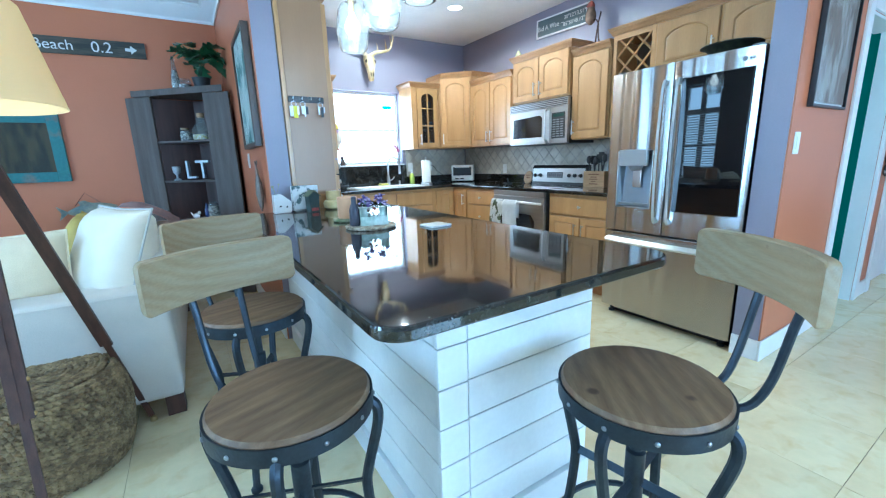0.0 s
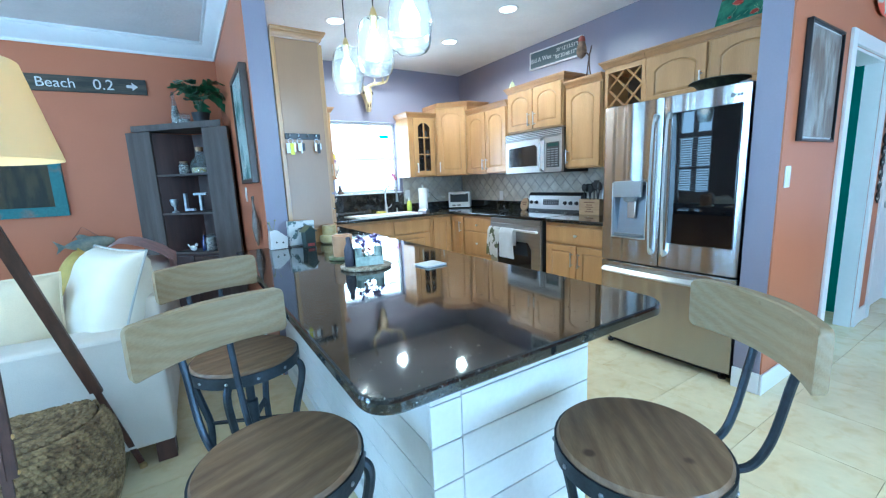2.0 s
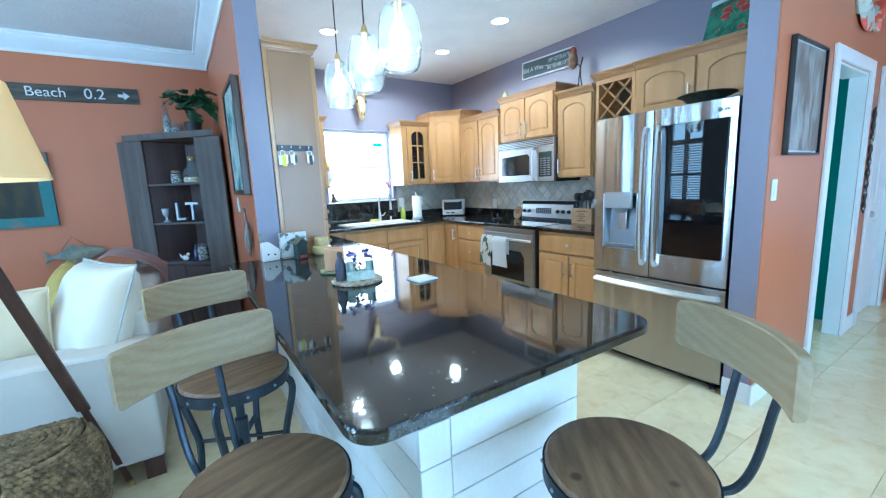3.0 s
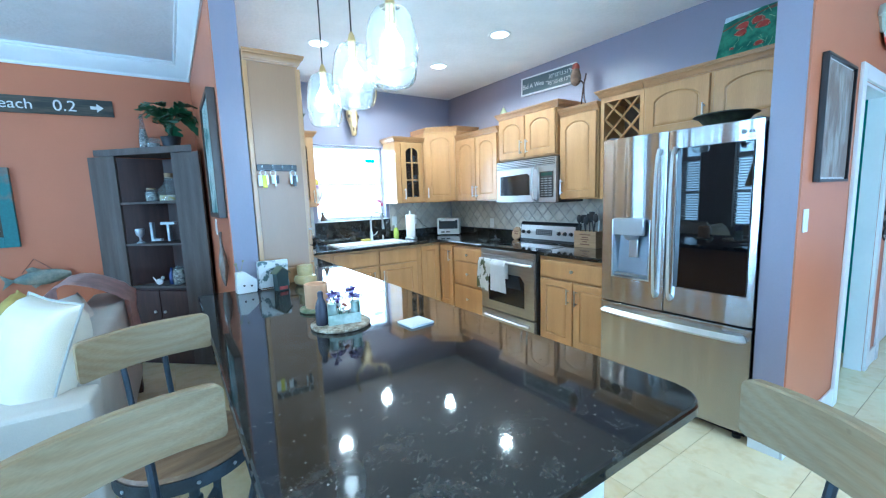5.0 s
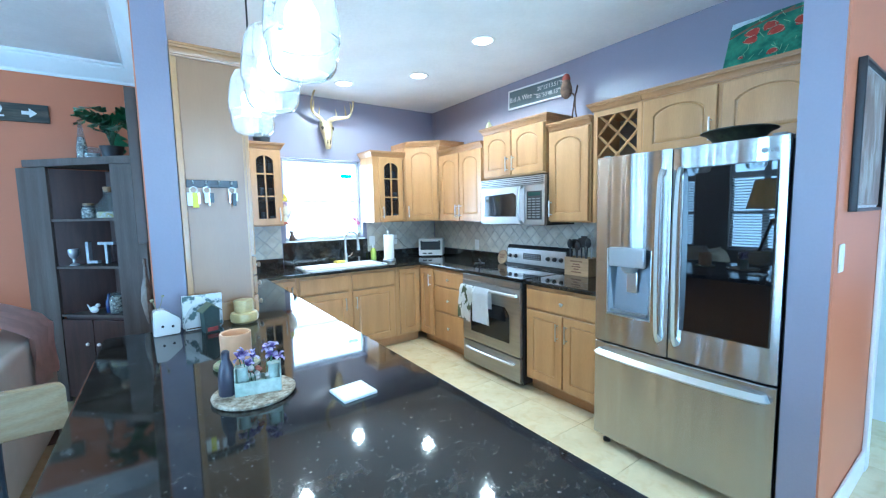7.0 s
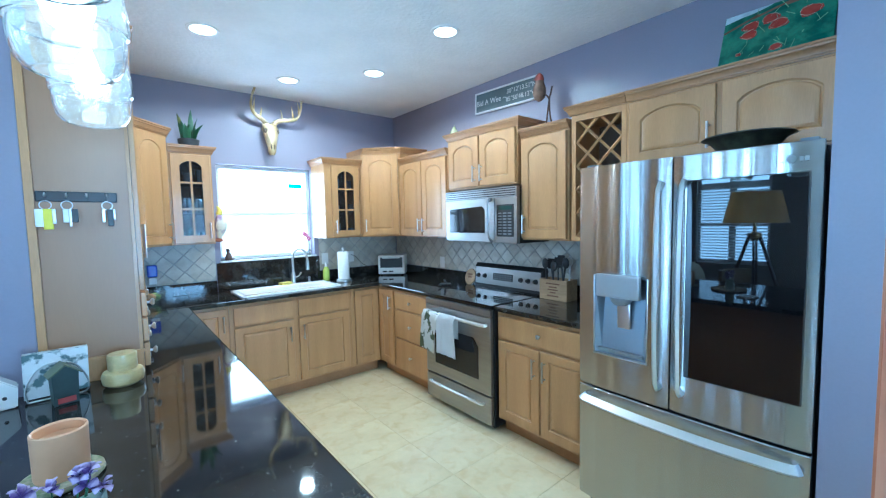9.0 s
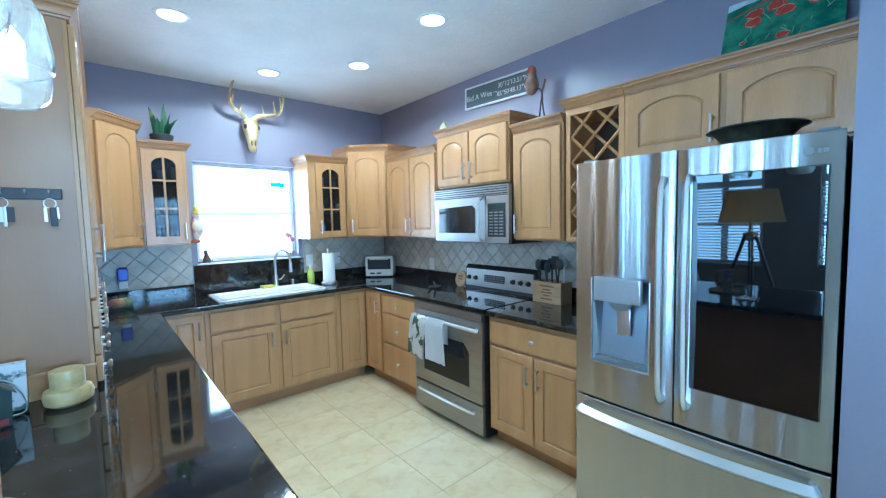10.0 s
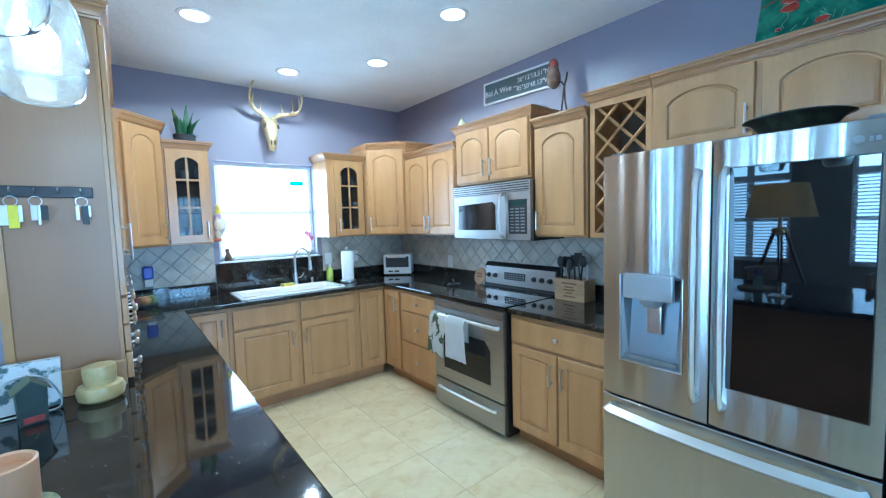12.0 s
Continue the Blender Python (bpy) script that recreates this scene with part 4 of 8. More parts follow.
# dispenser: a niche frame, tray, spout and display
bm = BM()
X0, X1, Z0, Z1 = 0.086, 0.35, 0.84, 1.235
for a, b, c, d in ((X0, X0 + 0.006, Z0, Z1), (X1 - 0.006, X1, Z0, Z1), (X0 + 0.006, X1 - 0.006, Z0, Z0 + 0.006)):
    box(bm, a, b, -0.013, 0.02, c, d, 0.002)
part("dispenser_frame", bm, CHROME, dl)
# the niche: flared walls down to a back that slopes forward at its foot
bm = BM()
lip = [(NX0 + 0.005, NZ0 + 0.005), (NX1 - 0.005, NZ0 + 0.005), (NX1 - 0.005, NZ1 - 0.002), (NX0 + 0.005, NZ1 - 0.002)]
deep = [(NX0 + 0.03, 0.012, NZ0 + 0.03), (NX1 - 0.03, 0.012, NZ0 + 0.03), (NX1 - 0.03, 0.057, NZ1 - 0.02), (NX0 + 0.03, 0.057, NZ1 - 0.02)]
loft(bm, [[(x, -0.008, z) for x, z in lip], deep], cap0=False)
part("dispenser_niche", bm, material("pale_steel_niche", (0.28, 0.31, 0.35), 0.36, metal=0.7, vary=0.05), dl, smooth=0)
bm = BM()
box(bm, 0.113, 0.322, -0.04, -0.013, 1.135, 1.245, 0.008)
part("display", bm, material("dispenser_display", (0.40, 0.41, 0.42), 0.28, metal=0.4, vary=0.05), dl, "grey mirrored display")
bm = BM()
lathe(bm, [(0.05, 0), (0.047, -0.018), (0.034, -0.032), (0.03, -0.036)], 18, (0.222, -0.002, 1.137))
part("spout", bm, GREYPL, dl)
bm = BM()
box(bm, 0.200, 0.262, 0.004, 0.016, 0.985, 1.105, 0.006)
part("lever", bm, STEEL2, dl, "grey dispensing lever")
bm = BM()
box(bm, NX0 + 0.02, NX1 - 0.02, -0.010, 0.020, NZ0 + 0.014, NZ0 + 0.030, 0.003)
part("drip_tray", bm, GREYPL, dl)


def bow_handle(parent, pts, r=0.014, flat=None):
    bm = BM()
    tube(bm, spline(pts, 6), r, 10, flat)
    return part("handle", bm, CHROME, parent, "polished bowed handle")


for xx in (MID - 0.045, MID + 0.045):
    bow_handle(dl if xx < MID else drr, [(xx, -0.008, 0.768), (xx, -0.046, 0.784), (xx, -0.062, 1.0), (xx, -0.066, 1.2), (xx, -0.062, 1.42), (xx, -0.046, 1.63), (xx, -0.008, 1.645)], flat=(0.036, 0.014))
bow_handle(fd, [(0.03, -0.005, 0.60), (0.06, -0.035, 0.602), (0.25, -0.062, 0.604), (0.455, -0.07, 0.605), (0.66, -0.062, 0.604), (0.85, -0.035, 0.602), (0.88, -0.005, 0.60)], flat=(0.018, 0.036))
# maker's badge as plain shapes
bm = BM()
lathe(bm, [(0.013, 0), (0.013, 0.002)], 16)
bmesh.ops.transform(bm, matrix=pose(0.825, -0.0065, 1.705, 90), verts=bm.verts)
box(bm, 0.846, 0.856, -0.0075, -0.004, 1.697, 1.712), box(bm, 0.86, 0.872, -0.0075, -0.004, 1.697, 1.712)
part("badge", bm, GREYPL, drr, "small grey maker's badge")
for x in (0.03, FW - 0.07):
    bm = BM()
    box(bm, x, x + 0.05, 0.02, 0.14, FH - 0.012, FH + 0.012, 0.004)
    part("hinge_cover", bm, GREYPL, fr)

# ---- range ----
RX, RY0, RY1 = 3.03, 2.902, 3.663
RW = RY1 - RY0
rg = thing("range", "stainless steel electric range with a black glass top", "stove", pose(RX, RY1, 0, 0, 0, FACE_W))
bm = BM()
box(bm, 0.002, RW - 0.002, 0.012, 0.62, 0.03, 0.893, 0.003)
part("body", bm, BLACKPL, rg)
bm = BM()
box(bm, 0.0, RW, -0.012, 0.60, 0.894, 0.918, 0.006)
part("cooktop", bm, BLACKGLASS, rg, "glossy black glass cooktop")
for x, y, r in ((0.2, 0.15, 0.1), (0.56, 0.16, 0.08), (0.2, 0.42, 0.075), (0.56, 0.42, 0.1)):
    bm = BM()
    for rr in (r, r - 0.012):
        loft(bm, [[(x + q * math.cos(a * math.pi / 18), y + q * math.sin(a * math.pi / 18), 0.9184) for a in range(36)] for q in (rr, rr - 0.002)], False, False)
    part("burner_ring", bm, material("grey_burner_print", (0.06, 0.06, 0.062), 0.3), rg, smooth=0)
bm = BM()
box(bm, 0.01, RW - 0.01, -0.018, 0.012, 0.835, 0.885, 0.004)
part("vent_trim", bm, SATIN, rg)
bm = BM()
box(bm, 0.008, RW - 0.008, -0.02, 0.012, 0.265, 0.832, 0.008)
dv = part("oven_door", bm, SATIN, rg)
bm = BM()
pts = [(0.13, 0.36), (0.63, 0.36), (0.63, 0.60), (0.58, 0.66), (0.18, 0.66), (0.13, 0.60)]
loft(bm, [[(x, -0.0225, z) for x, z in pts], [(x, -0.016, z) for x, z in pts]])
part("oven_window", bm, SMOKED, dv, "dark oven window", smooth=0)
bm = BM()
tube(bm, spline([(0.05, -0.02, 0.775), (0.055, -0.06, 0.78), (0.38, -0.066, 0.782), (0.705, -0.06, 0.78), (0.71, -0.02, 0.775)], 5), 0.013, 10)
part("handle", bm, CHROME, dv, "polished bar handle")
bm = BM()
box(bm, 0.008, RW - 0.008, -0.02, 0.012, 0.05, 0.255, 0.008)
sd = part("storage_drawer", bm, SATIN, rg)
bm = BM()
tube(bm, spline([(0.08, -0.02, 0.195), (0.1, -0.045, 0.197), (0.38, -0.05, 0.197), (0.66, -0.045, 0.197), (0.68, -0.02, 0.195)], 5), 0.010, 10)
part("handle", bm, CHROME, sd, "polished bar handle")
# back panel with dials and clock
bm = BM()
loft(bm, [[(x, y, z) for y, z in ((0.56, 0.918), (0.645, 0.918), (0.645, 1.12), (0.60, 1.125), (0.575, 1.095))] for x in (0.003, RW - 0.003)])
bg = part("backguard", bm, BLACKPL, rg, smooth=0)
bm = BM()
loft(bm, [[(x, y, z) for y, z in ((0.5535, 0.945), (0.561, 0.945), (0.5745, 1.09), (0.5665, 1.09))] for x in (0.02, RW - 0.02)])
part("control_panel", bm, SATIN, bg, "brushed steel control panel", smooth=0)
tilt = math.degrees(math.atan2(0.013, 0.145))
for x in (0.06, 0.14, 0.55, 0.625, 0.70):
    bm = BM()
    lathe(bm, [(0.021, 0), (0.021, 0.004), (0.017, 0.006), (0.015, 0.022), (0.010, 0.024)], 16)
    d = part("dial", bm, BLACKPL, bg, "black dial")
    d.matrix_local = pose(x, 0.559, 1.015, 90 - tilt)
bm = BM()
box(bm, 0.24, 0.46, -0.003, 0.002, -0.03, 0.03, 0.001)
cl = part("clock_display", bm, BLACKPL, bg, "black clock and button panel")
cl.matrix_local = pose(0, 0.5595, 1.02, -tilt)
bm = BM()
for r in range(3):
    for c in range(7):
        box(bm, 0.252 + c * 0.03, 0.27 + c * 0.03, -0.0045, -0.002, -0.022 + r * 0.017, -0.014 + r * 0.017)
t = part("button_row", bm, GREYPL, cl, smooth=0)

# ---- microwave ----
mw = thing("microwave", "stainless steel over-the-range microwave", "microwave", pose(3.28, RY1 + 0.02, 1.338, 0, 0, FACE_W))
MW, MH = 0.795, 0.42
bm = BM()
box(bm, 0.004, MW - 0.004, 0.03, XE - 3.28 - 0.002, 0.0, MH, 0.003)
part("body", bm, BLACKPL, mw)
bm = BM()
box(bm, 0.0, 0.575, -0.004, 0.03, 0.004, MH - 0.075, 0.006)
md = part("door", bm, SATIN, mw)
bm = BM()
pts = [(0.05, 0.075), (0.47, 0.075), (0.47, 0.26), (0.44, 0.285), (0.06, 0.27)]
loft(bm, [[(x, -0.0065, z) for x, z in pts], [(x, 0.0, z) for x, z in pts]])
part("door_window", bm, SMOKED, md, "dark mesh window", smooth=0)
bm = BM()
tube(bm, spline([(0.545, -0.004, 0.02), (0.545, -0.04, 0.05), (0.545, -0.05, 0.175), (0.545, -0.04, 0.31), (0.545, -0.004, 0.335)], 5), 0.012, 10, (0.026, 0.014))
part("handle", bm, CHROME, md, "polished bowed handle")
bm = BM()
box(bm, 0.578, MW, -0.004, 0.03, 0.004, MH - 0.075, 0.004)
cp = part("control_frame", bm, SATIN, mw)
bm = BM()
box(bm, 0.60, 0.765, -0.007, 0.0, 0.05, 0.29, 0.003)
kp = part("keypad", bm, BLACKPL, cp, "black keypad")
bm = BM()
for r in range(8):
    for c in range(3):
        box(bm, 0.615 + c * 0.048, 0.65 + c * 0.048, -0.0085, -0.006, 0.066 + r * 0.022, 0.076 + r * 0.022)
part("key_row", bm, GREYPL, kp, smooth=0)
bm = BM()
box(bm, 0.62, 0.75, -0.0085, -0.006, 0.25, 0.28)
part("clock", bm, material("dim_green_clock", (0.03, 0.07, 0.06), 0.2), kp, smooth=0)
bm = BM()
box(bm, 0, MW, -0.004, 0.03, MH - 0.073, MH, 0.003)
vt = part("vent_panel", bm, SATIN, mw)
for k in range(4):
    bm = BM()
    box(bm, 0.012, MW - 0.012, -0.0065, -0.003, MH - 0.066 + k * 0.0165, MH - 0.058 + k * 0.0165)
    part("vent_slot", bm, BLACKPL, vt, smooth=0)

# ---- bar stools ----
def bar_stool(m):
    s = thing("bar_stool", "iron bar stool with a round worn wood seat and pine back", "bar stool", m, "stools round the island")
    R, H = 0.192, 0.673
    bm = BM()
    lathe(bm, [(R - 0.012, H - 0.03), (R - 0.002, H - 0.026), (R, H - 0.012), (R - 0.006, H - 0.002), (R - 0.02, H)], 40)
    part("seat", bm, SEATWOOD, s, "worn dark elm seat")
    bm = BM()
    loft(bm, [[(r * math.cos(2 * math.pi * i / 40), r * math.sin(2 * math.pi * i / 40), z) for i in range(40)] for r, z in ((R + 0.001, H - 0.055), (R + 0.006, H - 0.055), (R + 0.006, H - 0.014), (R + 0.001, H - 0.014), (R + 0.001, H - 0.055))], False, False)
    ring = part("seat_ring", bm, IRON, s, "riveted iron band")
    rv = BM()
    ball(rv, (0, 0, 0), 0.006, (1, 1, 0.6), 8, 6)
    rme = finish(rv, "rivet", material("bright_rivet", (0.35, 0.37, 0.4), 0.3, metal=1.0), 60)
    for k in range(12):
        a = 2 * math.pi * (k + 0.5) / 12
        r = part("rivet", rme, None, ring)
        r.matrix_local = Matrix.Translation(((R + 0.007) * math.cos(a), (R + 0.007) * math.sin(a), H - 0.035)) @ pose(0, 0, 0, 0, 90, math.degrees(a))
    # four bowed legs of flat iron
    for k in range(4):
        a = math.pi / 4 + k * math.pi / 2
        bm = BM()
        prof = [(0.185, H - 0.05), (0.205, H - 0.075), (0.203, H - 0.13), (0.172, 0.42), (0.165, 0.36), (0.178, 0.22), (0.205, 0.06), (0.212, 0.018)]
        pts = spline([(r * math.cos(a), r * math.sin(a), z) for r, z in prof], 4)
        tube(bm, pts, 0.014, 8)
        part("leg", bm, IRON, s)
        bm = BM()
        lathe(bm, [(0.016, 0.0), (0.021, 0.003), (0.021, 0.014), (0.013, 0.019)], 12, (0.213 * math.cos(a), 0.213 * math.sin(a), 0))
        part("foot_pad", bm, IRON, s)
    bm = BM()
    n = 32
    tube(bm, [(0.186 * math.cos(2 * math.pi * i / n), 0.186 * math.sin(2 * math.pi * i / n), 0.20) for i in range(n + 1)], 0.009, 8)
    part("foot_ring", bm, IRON, s)
    bm = BM()
    lathe(bm, [(0.024, 0.30), (0.024, 0.47), (0.016, 0.475), (0.016, H - 0.06), (0.06, H - 0.055), (0.06, H - 0.031)], 16)
    part("screw_column", bm, IRON, s)
    bm = BM()
    for k in range(4):
        a = math.pi / 4 + k * math.pi / 2
        tube(bm, [(0.02 * math.cos(a), 0.02 * math.sin(a), 0.385), (0.166 * math.cos(a), 0.166 * math.sin(a), 0.385)], 0, flat=(0.022, 0.006))
    part("cross_brace", bm, IRON, s)
    # two bent rods carry the back
    for sx in (-1, 1):
        bm = BM()
        pts = spline([(sx * 0.045, 0.10, H - 0.05), (sx * 0.05, 0.19, H - 0.052), (sx * 0.055, 0.235, H - 0.035), (sx * 0.06, 0.266, H + 0.03), (sx * 0.062, 0.292, H + 0.15), (sx * 0.064, 0.3035, H + 0.21), (sx * 0.064, 0.3035, H + 0.30)], 5)
        tube(bm, pts, 0.0095, 8)
        part("back_rod", bm, IRON, s)
    bm = BM()
    n, half, th = 28, 0.195, 0.03
    loops = []
    for i in range(n + 1):
        u = math.sin(math.pi / 2 * (2 * i / n - 1))
        x = half * u
        y = 0.283 - 0.052 * u * u
        rr = 0.0
        if abs(u) > 0.93:
            q = (abs(u) - 0.93) / 0.07
            rr = 0.014 * (1 - math.sqrt(max(0, 1 - q * q)))
        z0, z1 = H + 0.208 + rr, H + 0.340 - rr
        e = 0.004
        loops.append([(x, y - th / 2, z0 + e), (x, y - th / 2, z1 - e), (x, y - th / 2 + e, z1), (x, y + th / 2 - e, z1), (x, y + th / 2, z1 - e), (x, y + th / 2, z0 + e), (x, y + th / 2 - e, z0), (x, y - th / 2 + e, z0)])
    loft(bm, loops)
    part("backrest", bm, BACKWOOD, s, "curved bleached pine back board")
    return s


st = bar_stool(pose(0.329, 1.170, 0, 0, 0, 23))
copy_thing(st, pose(0.336, 1.90, 0, 0, 0, 20))
copy_thing(st, pose(1.066, 0.711, 0, 0, 0, -124))

# ---- pendants ----
PGLASS = glass("seeded_clear_glass", (0.97, 1.0, 0.99), 0.0, bump=0.16, bump_scale=20)
PGLASS.node_tree.nodes["Principled BSDF"].inputs["Transmission Weight"].default_value = 0.965
BRASS = material("brass_fitting", (0.70, 0.52, 0.24), 0.3, metal=1.0, vary=0.05)
PZ = 2.003
for i, (x, y) in enumerate(PENDANTS):
    p = thing("pendant_lamp", "clear blown glass pendant lamp on a black cord, lit", "pendant lamp", pose(x, y, PZ), "pendants over the island")
    bm = BM()
    prof = [(0.016, 0.0), (0.034, -0.004), (0.054, -0.016), (0.068, -0.042), (0.075, -0.08), (0.0795, -0.120), (0.081, -0.145), (0.0795, -0.158), (0.0745, -0.163), (0.0755, -0.170), (0.0745, -0.190), (0.069, -0.215), (0.060, -0.228), (0.052, -0.232)]
    rows = prof + [(r - 0.0035, z + 0.001) for r, z in prof[::-1]]
    lathe(bm, rows, 36, cap0=False, cap1=False)
    q = part("shade", bm, PGLASS, p, "wavy clear glass shade")
    q.visible_shadow = False
    bm = BM()
    lathe(bm, [(0.013, -0.055), (0.015, -0.05), (0.015, 0.0), (0.017, 0.004), (0.010, 0.03), (0.004, 0.04)], 16)
    part("socket", bm, BRASS, p, "brass lamp socket")
    bm = BM()
    tube(bm, [(0, 0, 0.038), (0, 0, ZC - PZ - 0.02)], 0.0032, 8)
    part("cord", bm, BLACKPL, p)
    bm = BM()
    lathe(bm, [(0.06, ZC - PZ - 0.001), (0.058, ZC - PZ - 0.018), (0.03, ZC - PZ - 0.026)], 24)
    part("canopy", bm, BRASS, p)
    bm = BM()
    lathe(bm, [(0.012, -0.055), (0.016, -0.07), (0.034, -0.10), (0.037, -0.12), (0.028, -0.15), (0.008, -0.165)], 20)
    b = part("bulb", bm, glowing("warm_lamp_bulb", (1.0, 0.95, 0.85), 10.0), p, "glowing bulb")
    b.visible_shadow = False
    lamp("pendant_bulb_lamp", "POINT", pose(x, y, PZ - 0.12), 2.0, (1.0, 0.93, 0.82), radius=0.03)

# ---- recessed ceiling lights ----
dlt = None
for x, y in DOWNLIGHTS:
    if dlt is None:
        dlt = thing("ceiling_downlight", "round recessed ceiling light with a white trim ring, lit", "ceiling light", pose(x, y, ZC), "recessed ceiling lights")
        bm = BM()
        loft(bm, [[(r * math.cos(2 * math.pi * i / 32), r * math.sin(2 * math.pi * i / 32), z) for i in range(32)] for r, z in ((0.095, -0.001), (0.093, -0.006), (0.075, -0.008), (0.07, -0.002))], False, False)
        part("trim_ring", bm, WHITE, dlt)
        bm = BM()
        lathe(bm, [(0.071, -0.002), (0.0705, -0.004)], 28)
        part("lens", bm, glowing("lit_downlight_lens", (1.0, 0.97, 0.9), 9.0), dlt, "glowing lens").visible_shadow = False
    else:
        copy_thing(dlt, pose(x, y, ZC))
# ---- hall doorways ----
def casing(name, x0, x1, zt):
    c = thing(name, "white painted door casing", "door frame", kind="structure")
    w, y0, y1 = 0.085, 1.05, 1.0695
    for a, b, p, q in ((x0 - w, x0, 0, zt + w), (x1, x1 + w, 0, zt + w), (x0 + 0.001, x1 - 0.001, zt, zt + w)):
        bm = BM()
        box(bm, a, b, y0, y1, p, q, 0.005)
        part("casing_board", bm, WHITE, c)
    for a, b in ((x0 - 0.001, x0 + 0.018), (x1 - 0.018, x1 + 0.001)):
        bm = BM()
        box(bm, a, b, 1.071, 1.171, 0, zt - 0.001)
        part("jamb", bm, WHITE, c, smooth=0)
    return c


casing("door_frame_1", D1, D2, 2.03)
casing("door_frame_2", 5.02, 5.80, 2.03)


def white_door(name, w, m, label):
    d = thing(name, label, "door", m, kind="structure")
    bm = BM()
    box(bm, 0, w, -0.018, 0.018, 0.008, 2.02, 0.002)
    part("door_leaf", bm, WHITE, d)
    for z0, z1 in ((0.18, 0.86), (1.02, 1.88)):
        for x0, x1 in ((0.1, w / 2 - 0.05), (w / 2 + 0.05, w - 0.1)):
            bm = BM()
            loft(bm, [[(a, -0.0185, c) for a, c in ((x0, z0), (x1, z0), (x1, z1), (x0, z1))], [(a, -0.024, c) for a, c in ((x0 + 0.015, z0 + 0.015), (x1 - 0.015, z0 + 0.015), (x1 - 0.015, z1 - 0.015), (x0 + 0.015, z1 - 0.015))]])
            part("raised_panel", bm, WHITE, d, smooth=0)
    bm = BM()
    lathe(bm, [(0.026, 0), (0.026, 0.006), (0.010, 0.01), (0.010, 0.035), (0.024, 0.045), (0.028, 0.06), (0.018, 0.072)], 16)
    bmesh.ops.transform(bm, matrix=pose(0.06, -0.018, 0.95, 90), verts=bm.verts)
    part("door_knob", bm, STEEL2, d, "satin nickel knob")
    return d


setting("door_lining", [(D1 + 0.019, D2 - 0.019, 1.071, 1.209, 2.012, 2.029)], WHITE, "white painted door head lining")
white_door("door_2", 0.74, pose(5.04, 1.13, 0), "closed white painted panel door")
bm = BM()
for k in range(9):
    ball(bm, (4.84, 1.06, 1.75 - 0.09 * k), 0.035, (1, 0.35, 1.25), 10, 6)
box(bm, 4.835, 4.845, 1.052, 1.064, 0.98, 1.80)
solid("wall_hanging", bm, material("black_and_white_beads", (0.03, 0.028, 0.026), 0.5, vary=0.3, second=(0.5, 0.48, 0.42), scale=22, mix_lo=0.55, mix_hi=0.6), "narrow dark beaded hanging on the hall wall", "wall hanging")
bm = BM()
ball(bm, (4.30, 1.05, 2.36), 0.12, (1.5, 0.12, 0.8), 20, 10)
tube(bm, [(4.16, 1.05, 2.38), (4.06, 1.05, 2.46), (4.02, 1.05, 2.42)], [0.05, 0.04, 0.01], 8)
tube(bm, [(4.44, 1.05, 2.36), (4.52, 1.05, 2.46), (4.56, 1.05, 2.3)], [0.05, 0.05, 0.02], 8)
solid("wall_ornament", bm, material("painted_fish_ornament", (0.62, 0.08, 0.03), 0.4, vary=0.1, second=(0.55, 0.62, 0.55), scale=7, mix_lo=0.48, mix_hi=0.53), "painted red and white fish ornament above the doorway", "ornament")


def switch_plate(m, label="white light switch plate on the wall", name="light_switch"):
    s = thing(name, label, "switch", m)
    bm = BM()
    box(bm, -0.036, 0.036, -0.006, 0, -0.058, 0.058, 0.003)
    part("plate", bm, WHITEPL, s)
    bm = BM()
    box(bm, -0.016, 0.016, -0.010, -0.005, -0.032, 0.032, 0.002)
    part("rocker", bm, WHITEPL, s)
    return s


def outlet(m):
    s = thing("wall_outlet", "white double power outlet on the tiled wall", "outlet", m)
    bm = BM()
    box(bm, -0.036, 0.036, -0.006, 0, -0.058, 0.058, 0.003)
    p = part("plate", bm, WHITEPL, s)
    for z in (-0.02, 0.02):
        bm = BM()
        lathe(bm, [(0.016, 0), (0.0155, 0.003)], 16)
        bmesh.ops.transform(bm, matrix=pose(0, -0.006, z, 90), verts=bm.verts)
        so = part("socket", bm, WHITEPL, p)
    return s


switch_plate(pose(2.973, 1.069, 1.245))
switch_plate(pose(PX0 - 0.001, 3.86, 1.262, 0, 0, FACE_W))


# ---- framed pictures ----
def picture(name, w, h, m, frame_mat, art, label, fw=0.02, depth=0.03, mat_w=0.0, gloss=True):
    p = thing(name, label, "picture", m)
    bm = BM()
    for a, b, c, d in ((0, fw, 0, h), (w - fw, w, 0, h), (fw, w - fw, 0, fw), (fw, w - fw, h - fw, h)):
        box(bm, a, b, -depth, 0, c, d, 0.003)
    part("frame", bm, frame_mat, p)
    bm = BM()
    box(bm, fw + mat_w, w - fw - mat_w, -depth + 0.011, -depth + 0.016, fw + mat_w, h - fw - mat_w)
    part("print", bm, art, p, smooth=0)
    if mat_w:
        bm = BM()
        box(bm, fw, w - fw, -depth + 0.017, -0.002, fw, h - fw)
        part("mount", bm, WHITEPL, p, "white mount", smooth=0)
    if gloss:
        bm = BM()
        box(bm, fw, w - fw, -depth + 0.005, -depth + 0.007, fw, h - fw)
        part("glazing", bm, glass("picture_glass", (0.02, 0.02, 0.02), 0.03, alpha=0.12), p, "glass front", smooth=0).visible_shadow = False
    return p


